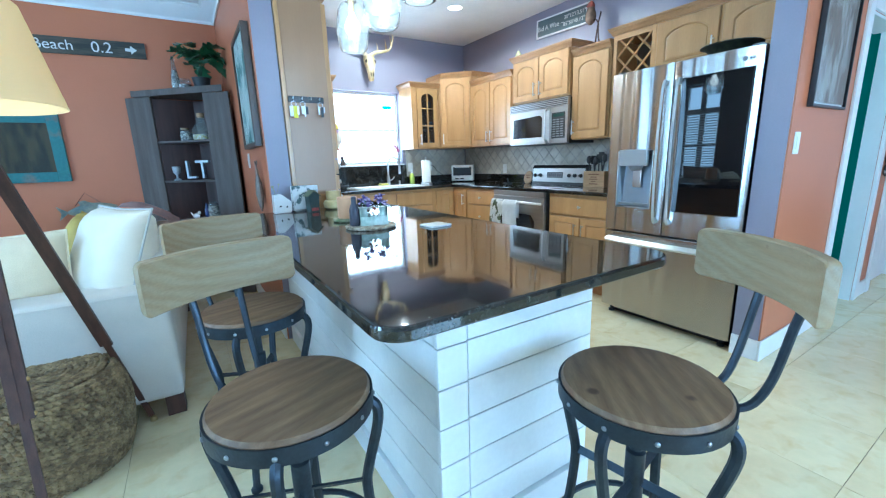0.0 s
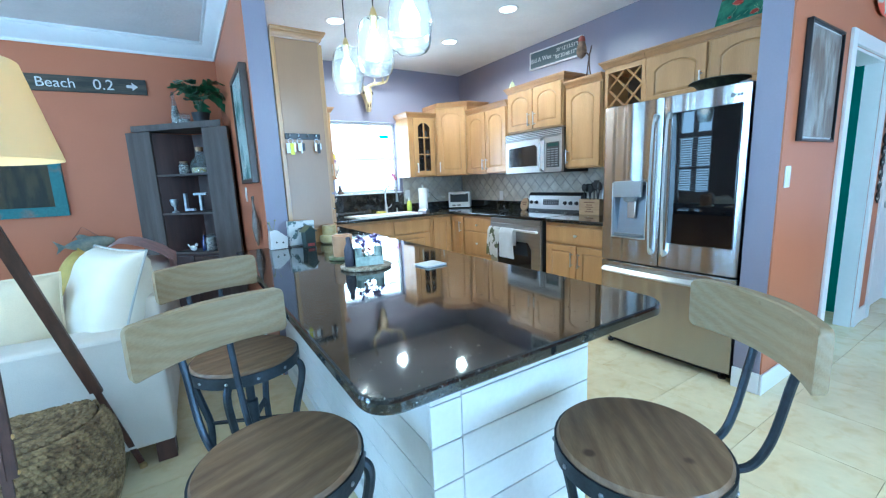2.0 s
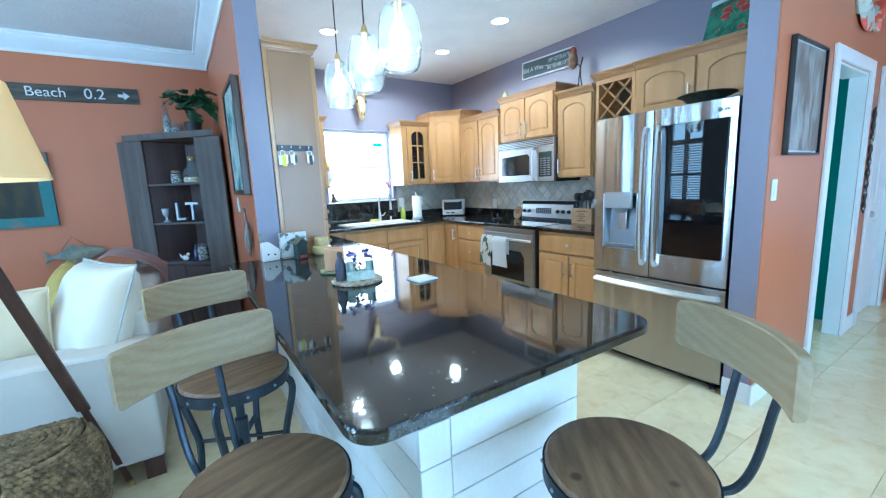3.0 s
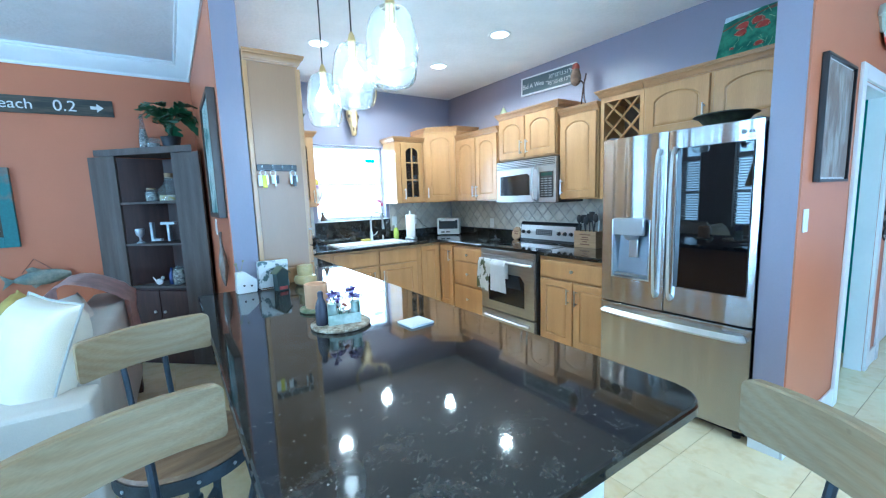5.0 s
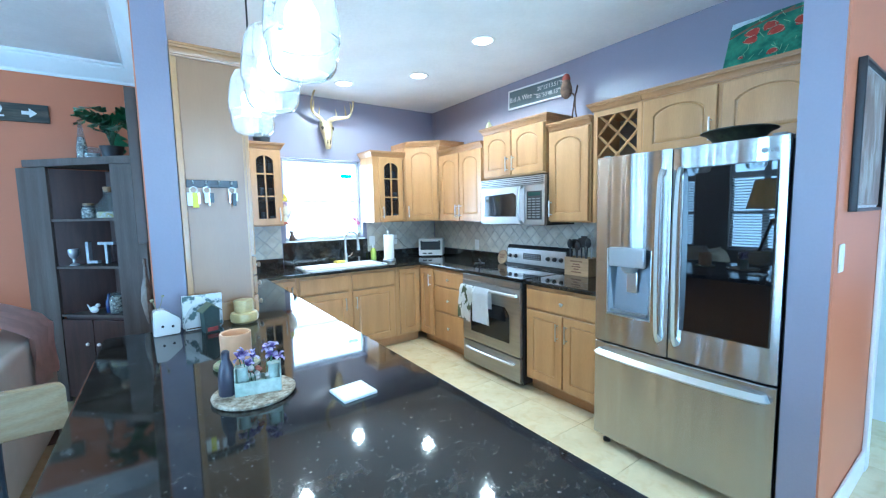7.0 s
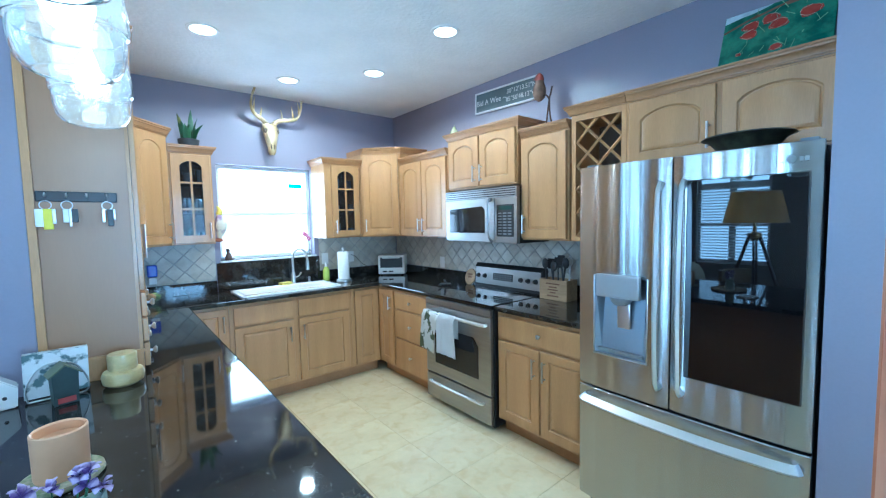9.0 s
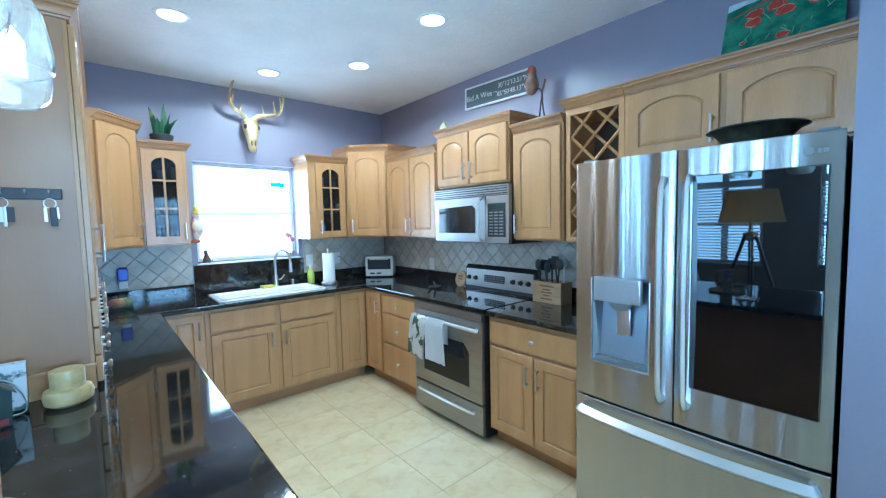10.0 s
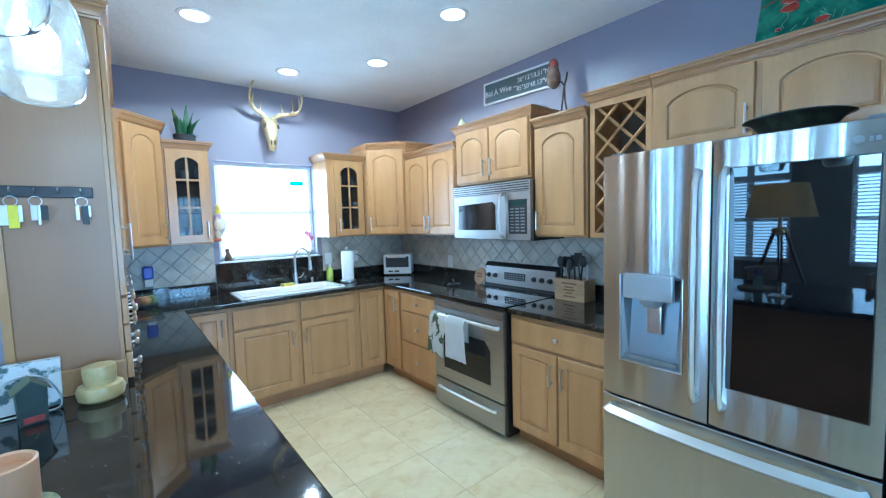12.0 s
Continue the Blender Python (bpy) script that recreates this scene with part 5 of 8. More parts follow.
ART1 = material("faded_poster", (0.26, 0.21, 0.175), 0.5, vary=0.3, scale=5, second=(0.50, 0.47, 0.43), mix_lo=0.44, mix_hi=0.60, stretch=(2.2, 1, 0.7), bump_scale=20)
ART2 = material("marbled_green_white_print", (0.62, 0.72, 0.66), 0.5, vary=0.2, scale=5, second=(0.06, 0.20, 0.18), mix_lo=0.50, mix_hi=0.62)
picture("wall_picture", 0.53, 0.62, pose(3.038, 1.069, 1.433), BLACKPL, ART1, "black framed faded poster behind glass", 0.014, 0.028, 0.012)
picture("wall_picture", 0.57, 0.745, pose(PX0 - 0.001, 3.69, 1.345, 0, 0, FACE_W), material("dark_brown_frame", (0.05, 0.032, 0.022), 0.4, vary=0.2), ART2, "dark wood framed green and white marbled picture", 0.03, 0.045)
wf = picture("window_frame_picture", 0.62, 0.64, pose(-1.30, YN - 0.002, 1.14), material("teal_distressed_paint", (0.045, 0.155, 0.155), 0.6, vary=0.3, scale=9, second=(0.16, 0.13, 0.10), mix_lo=0.55, mix_hi=0.7, bump=0.3), material("dark_reed_print", (0.035, 0.04, 0.028), 0.3, vary=0.4, scale=4, second=(0.10, 0.08, 0.04), stretch=(4, 1, 1)), "old teal window frame hung as a picture", 0.085, 0.04)
bm = BM()
box(bm, 0.085, 0.535, -0.038, -0.004, 0.50, 0.555, 0.003)
part("glazing_bar", bm, MATS["teal_distressed_paint"], wf)

# ---- beach sign ----
sg = thing("beach_sign", "dark weathered plank sign with white distance lettering", "sign", pose(0.035, YN - 0.002, 2.295, 0, -0.9, 0))
bm = BM()
box(bm, -1.42, 0, -0.022, 0, -0.068, 0.068, 0.003)
part("plank", bm, material("green_black_weathered_plank", (0.035, 0.036, 0.030), 0.7, vary=0.4, scale=3, second=(0.10, 0.085, 0.06), stretch=(1, 8, 8), bump=0.4, bump_scale=30), sg)
SIGNW = material("chalky_white_letter_paint", (0.72, 0.72, 0.70), 0.7, vary=0.12, scale=20)
lettering("lettering", "Beach", 0.112, SIGNW, sg, pose(-0.645, -0.0225, 0.0, 90), "white letters")
lettering("lettering", "e", 0.112, SIGNW, sg, pose(-0.895, -0.0225, 0.0, 90), "white letter")
lettering("lettering", "0.2", 0.125, SIGNW, sg, pose(-0.318, -0.0225, 0.0, 90), "white numerals")
bm = BM()
loft(bm, [[(x, y, z) for x, z in ((-0.152, -0.013), (-0.11, -0.013), (-0.11, -0.036), (-0.065, 0.0), (-0.11, 0.036), (-0.11, 0.013), (-0.152, 0.013))] for y in (-0.0225, -0.0245)])
part("arrow", bm, SIGNW, sg, "white arrow", smooth=0)

# ---- corner hutch ----
hu = thing("corner_hutch", "dark weathered wood corner hutch with open shelves", "hutch", pose(0.217, 4.73, 0, 0, 0, -43))
HO, HB, HT, HZ = 0.277, 0.545, 1.87, 0.73
bm = BM()
loft(bm, [[(-HO, 0.03, z), (HO, 0.03, z), (0.10, 0.30, z), (-0.10, 0.30, z)] for z in (0.0, HZ - 0.02)])
part("base", bm, REDWOOD, hu, smooth=0)
for a, b in ((-HB, -HO), (HO, HB - 0.01)):
    bm = BM()
    box(bm, a, b, -0.012, 0.012, 0.02, HT, 0.003)
    part("side_board", bm, DARKWOOD, hu, "grey weathered board")
for a, b in ((-HO, -0.002), (0.002, HO)):
    bm = BM()
    box(bm, a + 0.003, b - 0.003, -0.008, 0.014, 0.06, HZ - 0.04, 0.003)
    d = part("lower_door", bm, REDWOOD, hu)
    bm = BM()
    ball(bm, ((-0.05 if a < 0 else 0.05), -0.022, 0.50), 0.013, (1, 1, 1), 12, 8)
    part("knob", bm, ENAMEL, d, "small white knob")
# niche: two slanting sides, a back, a head
for pts in ([(-HO, 0.013), (-HO - 0.012, 0.013), (-0.112, 0.312), (-0.10, 0.30)], [(HO, 0.013), (HO + 0.012, 0.013), (0.112, 0.312), (0.10, 0.30)], [(-0.10, 0.30), (0.10, 0.30), (0.10, 0.312), (-0.10, 0.312)]):
    bm = BM()
    loft(bm, [[(x, y, z) for x, y in pts] for z in (HZ, HT - 0.012)])
    part("niche_board", bm, REDWOOD, hu, "dark red-brown board", smooth=0)
for z in (HZ - 0.018, 1.09, 1.455):
    bm = BM()
    loft(bm, [[(-HO, -0.005, zz), (HO, -0.005, zz), (0.10, 0.298, zz), (-0.10, 0.298, zz)] for zz in (z, z + 0.018)])
    part("shelf", bm, DARKWOOD, hu, smooth=0)
bm = BM()
loft(bm, [[(-HB + 0.09, -0.03, z), (HB - 0.05, -0.03, z), (0.12, 0.33, z), (-0.12, 0.33, z)] for z in (HT + 0.001, HT + 0.055)])
part("cornice", bm, DARKWOOD, hu, "grey weathered cornice board", smooth=0)
HM = pose(0.217, 4.73, 0, 0, 0, -43)


def on_hutch(x, y, z, rz=0):
    return HM @ pose(x, y, z, 0, 0, rz)


CLEAR = glass("clear_jar_glass", (0.25, 0.28, 0.27), 0.02, alpha=0.3)
CORK = material("cork", (0.36, 0.22, 0.11), 0.8, vary=0.2, scale=40)
SHELLS = material("shells_and_beads", (0.70, 0.66, 0.58), 0.5, vary=0.3, scale=60, second=(0.16, 0.15, 0.14), mix_lo=0.45, mix_hi=0.52)


def jar(name, prof, m, fill, fill_prof, label, stopper=None):
    j = thing(name, label, "jar", m)
    bm = BM()
    lathe(bm, prof, 24, cap1=False)
    part("glass_body", bm, CLEAR, j, "clear glass").visible_shadow = False
    if fill_prof:
        bm = BM()
        lathe(bm, fill_prof, 20)
        part("filling", bm, fill, j)
    if stopper:
        bm = BM()
        lathe(bm, stopper, 16)
        part("stopper", bm, CORK, j, "cork stopper")
    return j


jar("glass_jar", [(0.042, 0), (0.048, 0.01), (0.05, 0.06), (0.045, 0.09), (0.035, 0.10), (0.036, 0.11)], on_hutch(-0.06, 0.10, 1.474), SHELLS, [(0.042, 0.004), (0.045, 0.05), (0.04, 0.085)], "small clear jar filled with shells", [(0.034, 0.10), (0.034, 0.118)])
jar("glass_demijohn", [(0.08, 0), (0.09, 0.012), (0.092, 0.05), (0.085, 0.10), (0.05, 0.145), (0.034, 0.17), (0.033, 0.21)], on_hutch(0.13, 0.10, 1.474), material("yellow_shell_filling", (0.62, 0.52, 0.16), 0.6, vary=0.4, scale=50, second=(0.7, 0.68, 0.6)), [(0.082, 0.004), (0.084, 0.035), (0.078, 0.05)], "wide clear bottle with shells and a cork", [(0.03, 0.2), (0.034, 0.24)])
jar("glass_jar", [(0.045, 0), (0.052, 0.01), (0.054, 0.1), (0.044, 0.14), (0.04, 0.16)], on_hutch(0.14, 0.08, 0.731), SHELLS, [(0.046, 0.003), (0.049, 0.1), (0.04, 0.13)], "clear jar filled with black and white shells")
jar("glass_bottle", [(0.036, 0), (0.04, 0.02), (0.034, 0.12), (0.022, 0.2), (0.014, 0.26), (0.013, 0.31)], on_hutch(-0.10, 0.13, HT + 0.056), SHELLS, [(0.034, 0.003), (0.032, 0.10), (0.02, 0.18)], "tall narrow bottle filled with shells")
jar("glass_jar", [(0.05, 0), (0.055, 0.01), (0.055, 0.07), (0.046, 0.10)], on_hutch(0.0, 0.12, HT + 0.056), SHELLS, [(0.046, 0.003), (0.048, 0.05)], "low clear jar on the hutch")
GALV = material("galvanised_metal", (0.50, 0.52, 0.54), 0.45, metal=0.7, vary=0.25, scale=14)
for ch, x in (("L", -0.055), ("T", 0.085)):
    t = thing("metal_letter", "grey galvanised metal capital letter on a shelf", "letter", on_hutch(x, 0.09, 1.109))
    lettering("letter_body", ch, 0.245, GALV, t, pose(0, 0, 0.087, 90), depth=0.014)
bm = BM()
lathe(bm, [(0.032, 0), (0.03, 0.008), (0.010, 0.02), (0.010, 0.05), (0.03, 0.075), (0.036, 0.12), (0.032, 0.13)], 18, cap1=False)
solid("goblet", bm, GALV, "small dull metal goblet on a shelf", "goblet", on_hutch(-0.19, 0.06, 1.109))
bm = BM()
ball(bm, (0, 0, 0.03), 0.028, (1.3, 0.8, 1), 12, 8), ball(bm, (0.035, 0, 0.065), 0.016, (1, 1, 1), 10, 8), tube(bm, [(-0.03, 0, 0.03), (-0.06, 0, 0.07)], [0.01, 0.004], 6)
solid("animal_figurine", bm, ENAMEL, "small white ceramic animal figurine", "figurine", on_hutch(-0.03, 0.04, 0.731))
bm = BM()
lathe(bm, [(0.024, 0), (0.026, 0.01), (0.026, 0.09), (0.014, 0.11), (0.01, 0.15)], 16)
solid("blue_bottle", bm, material("cobalt_glass", (0.02, 0.03, 0.12), 0.1, vary=0.1, coat=0.5), "dark cobalt blue bottle in the hutch", "bottle", on_hutch(0.055, 0.09, 0.731))

# plants
LEAF = material("dark_green_leaf", (0.018, 0.075, 0.028), 0.35, vary=0.3, scale=12, second=(0.035, 0.115, 0.045), rand=0.15, coat=0.1)


def leaf_mesh(length, width, curl, notches, seed):
    """A broad leaf with a cut margin, folded along its midrib."""
    rnd = random.Random(seed)
    bm = BM()
    n = 12
    rows = []
    for i in range(n + 1):
        t = i / n
        w = width * math.sin(math.pi * min(1, t * 0.92 + 0.06)) ** 0.7
        if notches and i % 3 == 2:
            w *= 0.55
        x, z = length * t, -curl * length * t * t
        rows.append([bm.verts.new((x - 0.02 * (i % 3 == 2), -w, z + 0.18 * w)), bm.verts.new((x, -w * 0.5, z + 0.1 * w)), bm.verts.new((x, 0, z)), bm.verts.new((x, w * 0.5, z + 0.1 * w)), bm.verts.new((x - 0.02 * (i % 3 == 2), w, z + 0.18 * w))])
    for a, b in zip(rows, rows[1:]):
        for k in range(4):
            bm.faces.new((a[k], a[k + 1], b[k + 1], b[k]))
    return finish(bm, "leaf", LEAF, 60)


pl = thing("potted_plant", "broad-leaved green plant in a dark pot on the hutch", "plant", on_hutch(0.20, 0.10, HT + 0.056))
bm = BM()
lathe(bm, [(0.055, 0), (0.06, 0.004), (0.075, 0.085), (0.078, 0.09), (0.070, 0.09), (0.066, 0.075)], 24)
part("pot", bm, material("dark_slate_pot", (0.03, 0.033, 0.038), 0.5, vary=0.2), pl, "dark slate pot")
leaves = [leaf_mesh(0.15 + 0.03 * k, 0.058 + 0.01 * k, 0.35 + 0.15 * k, True, k) for k in range(3)]
rnd = random.Random(5)
for k in range(17):
    a, up = k * 137.5, rnd.uniform(0.10, 0.27)
    r = rnd.uniform(0.04, 0.11)
    p = (r * math.cos(radians(a)), r * math.sin(radians(a)), 0.08 + up)
    bm = BM()
    tube(bm, spline([(0, 0, 0.08), (p[0] * 0.4, p[1] * 0.4, 0.08 + up * 0.6), p], 3), 0.0028, 5)
    part("stem", bm, LEAF, pl)
    lf = part("leaf", leaves[k % 3], None, pl)
    lf.matrix_local = pose(*p, rnd.uniform(-25, 25), rnd.uniform(-35, 20), a + rnd.uniform(-25, 25))

# hanging fish
fi = thing("wooden_fish", "carved grey-green wooden fish hung on a string", "wall decoration", pose(-0.61, YN - 0.03, 0.87, 0, -4, 0))
bm = BM()
loops = []
for i in range(15):
    t = i / 14
    h = 0.058 * math.sin(math.pi * min(1, t * 0.93 + 0.05)) ** 0.8 + 0.006
    x = 0.21 - 0.36 * t
    loops.append([(x, 0.022 * (h / 0.06) * math.sin(a), h * math.cos(a)) for a in [2 * math.pi * k / 14 for k in range(14)]])
loft(bm, loops)
part("fish_body", bm, material("grey_green_fish_paint", (0.13, 0.16, 0.14), 0.5, vary=0.3, scale=9, second=(0.28, 0.27, 0.20)), fi)
for pts in ([(-0.14, 0.0), (-0.22, 0.065), (-0.195, 0.0), (-0.22, -0.06)], [(0.06, 0.05), (-0.02, 0.095), (-0.06, 0.085), (-0.05, 0.045)], [(0.03, -0.05), (-0.03, -0.085), (-0.05, -0.05)]):
    bm = BM()
    loft(bm, [[(x, y, z) for x, z in pts] for y in (-0.006, 0.006)])
    part("fin", bm, MATS["grey_green_fish_paint"], fi, smooth=0)
bm = BM()
tube(bm, [(-0.09, 0.0, 0.05), (0.0, 0.02, 0.16), (0.10, 0.0, 0.055)], 0.002, 5)
part("string", bm, BLACKPL, fi)

# carved heron on the partition
hb = BM()
loops = []
for x, y, z, r in ((0, 0, -0.11, 0.006), (0.0, 0, -0.07, 0.022), (0.004, 0, -0.02, 0.033), (0.002, 0, 0.03, 0.026), (-0.008, 0, 0.07, 0.012), (-0.022, 0, 0.11, 0.008), (-0.018, 0, 0.135, 0.012), (0.006, 0, 0.14, 0.008), (0.035, 0, 0.12, 0.002)):
    loops.append([(x + r * math.cos(a), y + 0.6 * r * math.sin(a), z) for a in [2 * math.pi * k / 12 for k in range(12)]])
loft(hb, loops)
solid("carved_bird", hb, material("grey_driftwood", (0.15, 0.115, 0.09), 0.7, vary=0.35, scale=10, second=(0.26, 0.23, 0.2), stretch=(3, 3, 1), bump=0.3), "carved grey driftwood bird hung on the partition", "carving", pose(PX0 - 0.032, 3.30, 1.06, 0, 0, -90) @ Matrix.Scale(1.4, 4))

# ---- sofa ----
def cushion(name, w, d, h, m, mat, label, cat="cushion", piping=None, puff=0.5, seed=0):
    """A plump cushion: w by d across, h thick, with creased edges."""
    c = thing(name, label, cat, m)
    bm = BM()
    n = 14
    top, bot = [], []
    for j in range(n + 1):
        for i in range(n + 1):
            u, v = 2 * i / n - 1, 2 * j / n - 1
            k = (max(0, 1 - abs(u) ** 3.2) * max(0, 1 - abs(v) ** 3.2)) ** puff
            nz = noise.noise((u * 2.2 + seed, v * 2.2, seed)) * 0.09 * h
            px = u * w / 2 * (1 - 0.05 * (1 - v * v)) if abs(u) > 0.8 else u * w / 2
            py = v * d / 2 * (1 - 0.05 * (1 - u * u)) if abs(v) > 0.8 else v * d / 2
            top.append(bm.verts.new((px, py, h / 2 * k + nz * k)))
            edge = i in (0, n) or j in (0, n)
            bot.append(top[-1] if edge else bm.verts.new((px, py, -h / 2 * k + nz * k)))
    for j in range(n):
        for i in range(n):
            q = [j * (n + 1) + i, j * (n + 1) + i + 1, (j + 1) * (n + 1) + i + 1, (j + 1) * (n + 1) + i]
            bm.faces.new([top[a] for a in q])
            bm.faces.new([bot[a] for a in q[::-1]])
    part("cover", bm, mat, c, smooth=80)
    if piping:
        bm = BM()
        e = [(u, -1) for u in np.linspace(-1, 1, 12)] + [(1, v) for v in np.linspace(-1, 1, 12)][1:] + [(u, 1) for u in np.linspace(1, -1, 12)][1:] + [(-1, v) for v in np.linspace(1, -1, 12)][1:]
        tube(bm, [(u * w / 2 * (0.955 + 0.05 * v * v), v * d / 2 * (0.955 + 0.05 * u * u), 0) for u, v in e], 0.006, 6)
        part("piping", bm, piping, c)
    return c


SM = Matrix.Translation((0.03, 2.45, 0)) @ pose(0, 0, 0, 0, 0, -1) @ Matrix.Translation((-0.005, -2.56, 0))
so = thing("sofa", "pale oatmeal linen slipcovered sofa", "sofa", SM)
SX0, SX1, SY0, SY1 = -0.98, 0.005, 2.56, 4.42
for name, b, bv in (("arm", (SX0, SX1, SY0, SY0 + 0.22, 0.11, 0.675), 0.03), ("back", (SX1 - 0.24, SX1 - 0.002, SY0 + 0.223, SY1, 0.11, 0.80), 0.04), ("arm", (SX0, SX1 - 0.243, SY1 - 0.22, SY1, 0.11, 0.675), 0.03), ("seat_base", (SX0 + 0.02, SX1 - 0.243, SY0 + 0.223, SY1 - 0.223, 0.11, 0.30), 0.02)):
    bm = BM()
    box(bm, *b, bevel=bv, seg=4)
    part(name, bm, LINEN, so)
for y0, y1 in ((SY0 + 0.226, 3.43), (3.434, SY1 - 0.226)):
    bm = BM()
    box(bm, SX0 - 0.02, SX1 - 0.245, y0, y1, 0.302, 0.46, 0.04, 4)
    part("seat_cushion", bm, LINEN, so)
bm = BM()
tube(bm, [(SX0 + 0.03, SY0 + 0.004, 0.655), (SX1 - 0.03, SY0 + 0.004, 0.655)], 0.006, 6)
part("piping", bm, LINEN, so)
for x in (SX0 + 0.06, SX1 - 0.09):
    for y in (SY0 + 0.03, SY1 - 0.11):
        bm = BM()
        box(bm, x, x + 0.08, y, y + 0.08, 0, 0.112, 0.004)
        part("foot", bm, LAMPWOOD, so, "dark wood foot")
BLUEWHITE = material("pale_grey_cotton", (0.75, 0.69, 0.57), 0.9, vary=0.06, scale=4, bump=0.3, bump_scale=200)
cushion("sofa_cushion", 0.60, 0.54, 0.25, SM @ pose(-0.23, 2.97, 0.775, 70, 0, -62), BLUEWHITE, "plump off-white cushion with blue-grey piping", piping=material("blue_grey_piping", (0.46, 0.46, 0.44), 0.8), seed=1)
cushion("sofa_cushion", 0.62, 0.48, 0.28, SM @ pose(-0.70, 2.93, 0.70, 76, 0, 6), CREAM, "cream cushion with a fringed edge", piping=CREAM, seed=4)
cushion("back_cushion", 0.62, 0.44, 0.24, SM @ pose(-0.26, 3.55, 0.70, 76, 0, -88), LINEN, "pale linen back cushion on the sofa", seed=7)
cushion("mustard_cushion", 0.44, 0.40, 0.18, SM @ pose(-0.46, 3.72, 0.74, 65, 12, -55), material("mustard_velvet", (0.47, 0.34, 0.075), 0.75, vary=0.2, scale=8, bump=0.2, bump_scale=150), "mustard yellow velvet cushion", seed=9)
# throw over the back
tb = BM()
n, mrows = 18, 12
grid = []
for j in range(mrows + 1):
    row = []
    for i in range(n + 1):
        u, v = i / n, j / mrows
        s = u * 0.95
        if s < 0.34:
            p = (-0.34 - 0.06, 0, 0.60 + s) if s < 0.22 else (-0.40 + (s - 0.22) * 0.9, 0, 0.82 + (s - 0.22) * 0.75)
        elif s < 0.62:
            q = (s - 0.34) / 0.28
            p = (-0.29 + 0.31 * q, 0, 0.91 - 0.02 * q - 0.13 * q * q)
        else:
            p = (0.022 + 0.01 * (s - 0.62), 0, 0.76 - (s - 0.62))
        y = 3.80 + v * 0.52 + 0.10 * (u - 0.5)
        wob = 0.022 * noise.noise((u * 5, v * 7, 3.1)) + 0.012 * math.sin(v * 22 + 3 * u)
        row.append(tb.verts.new((p[0] + wob * (s > 0.6), y, p[2] + abs(wob) + 0.062)))
    grid.append(row)
for a, b in zip(grid, grid[1:]):
    for i in range(n):
        tb.faces.new((a[i], a[i + 1], b[i + 1], b[i]))
bmesh.ops.solidify(tb, geom=tb.faces[:], thickness=0.012)
solid("throw_blanket", tb, material("dusty_pink_knit", (0.70, 0.51, 0.47), 0.95, vary=0.15, scale=10, bump=0.5, bump_scale=140), "dusty pink knitted throw over the sofa back", "blanket", SM, smooth=80)

# ---- pouf: coils of braided seagrass ----
po = thing("woven_pouf", "round braided seagrass pouf under the floor lamp", "pouf", pose(-0.43, 2.33, 0))
GRASS = material("braided_seagrass", (0.31, 0.21, 0.095), 0.85, vary=0.45, scale=26, second=(0.15, 0.095, 0.042), bump=0.6, bump_scale=110, rand=0.1)
PR, PHH = 0.268, 0.425


def braid(radius, z, thick, seed):
    """One coil, lumpy like a plait."""
    bm = BM()
    n = 4 * max(8, int(radius * 290))
    pts, rs = [], []
    for i in range(n + 1):
        a = 2 * math.pi * i / n
        lump = math.sin(i * math.pi / 2 + seed) * 0.003
        pts.append(((radius + lump) * math.cos(a), (radius + lump) * math.sin(a), z + 0.003 * math.sin(i * math.pi / 2 + 1.6 + seed)))
        rs.append(thick * (0.98 + 0.13 * math.sin(i * math.pi / 2 + seed * 0.7)))
    tube(bm, pts, rs, 6)
    return bm


core = BM()
lathe(core, [(0.19, 0.002), (PR - 0.02, 0.06), (PR - 0.004, 0.2), (PR - 0.02, 0.34), (0.2, PHH - 0.02), (0.02, PHH - 0.012)], 32)
part("core", core, GRASS, po)
k, z = 0, 0.014
while z < PHH - 0.02:
    t = z / PHH
    r = 0.21 + (PR - 0.21) * math.sin(math.pi * min(1, max(0, t))) ** 0.55
    part("coil", braid(r, z, 0.0115, k * 1.3), GRASS, po)
    z += 0.0185
    k += 1
r = 0.20
while r > 0.02:
    part("coil", braid(r, PHH - 0.012, 0.012, k), GRASS, po)
    r -= 0.021
    k += 1

# ---- tripod floor lamp ----
fl = thing("floor_lamp", "dark wood tripod floor lamp with a cream fabric shade", "floor lamp")
LC = Vector((-0.40, 2.13, 0))
apex = 1.30
for a in (52, -79, 172):
    f = LC + Vector((0.455 * math.cos(radians(a)), 0.455 * math.sin(radians(a)), 0.012))
    t = LC + Vector((0.045 * math.cos(radians(a)), 0.045 * math.sin(radians(a)), apex))
    mid = f.lerp(t, 0.45)
    side = Vector((-math.sin(radians(a)), math.cos(radians(a)), 0))
    bm = BM()
    tube(bm, [f.lerp(t, 0.015), mid], 0, flat=(0.008, 0.024))
    for sgn in (-1, 1):
        tube(bm, [f.lerp(t, 0.36) + side * sgn * 0.012, t + side * sgn * 0.012], 0, flat=(0.016, 0.028))
    leg = part("leg", bm, LAMPWOOD, fl)
    bm = BM()
    ball(bm, mid + side * 0.024, 0.009, (1, 1, 1), 10, 6)
    part("clamp_screw", bm, BRASS, leg)
    bm = BM()
    ball(bm, f.lerp(t, 0.37) + side * 0.024, 0.008, (1, 1, 1), 10, 6)
    part("clamp_screw", bm, BRASS, leg)
    bm = BM()
    lathe(bm, [(0.013, 0.0), (0.017, 0.002), (0.016, 0.016), (0.010, 0.022)], 12, (f.x, f.y, 0))
    part("foot", bm, BRASS, leg, "brass foot")
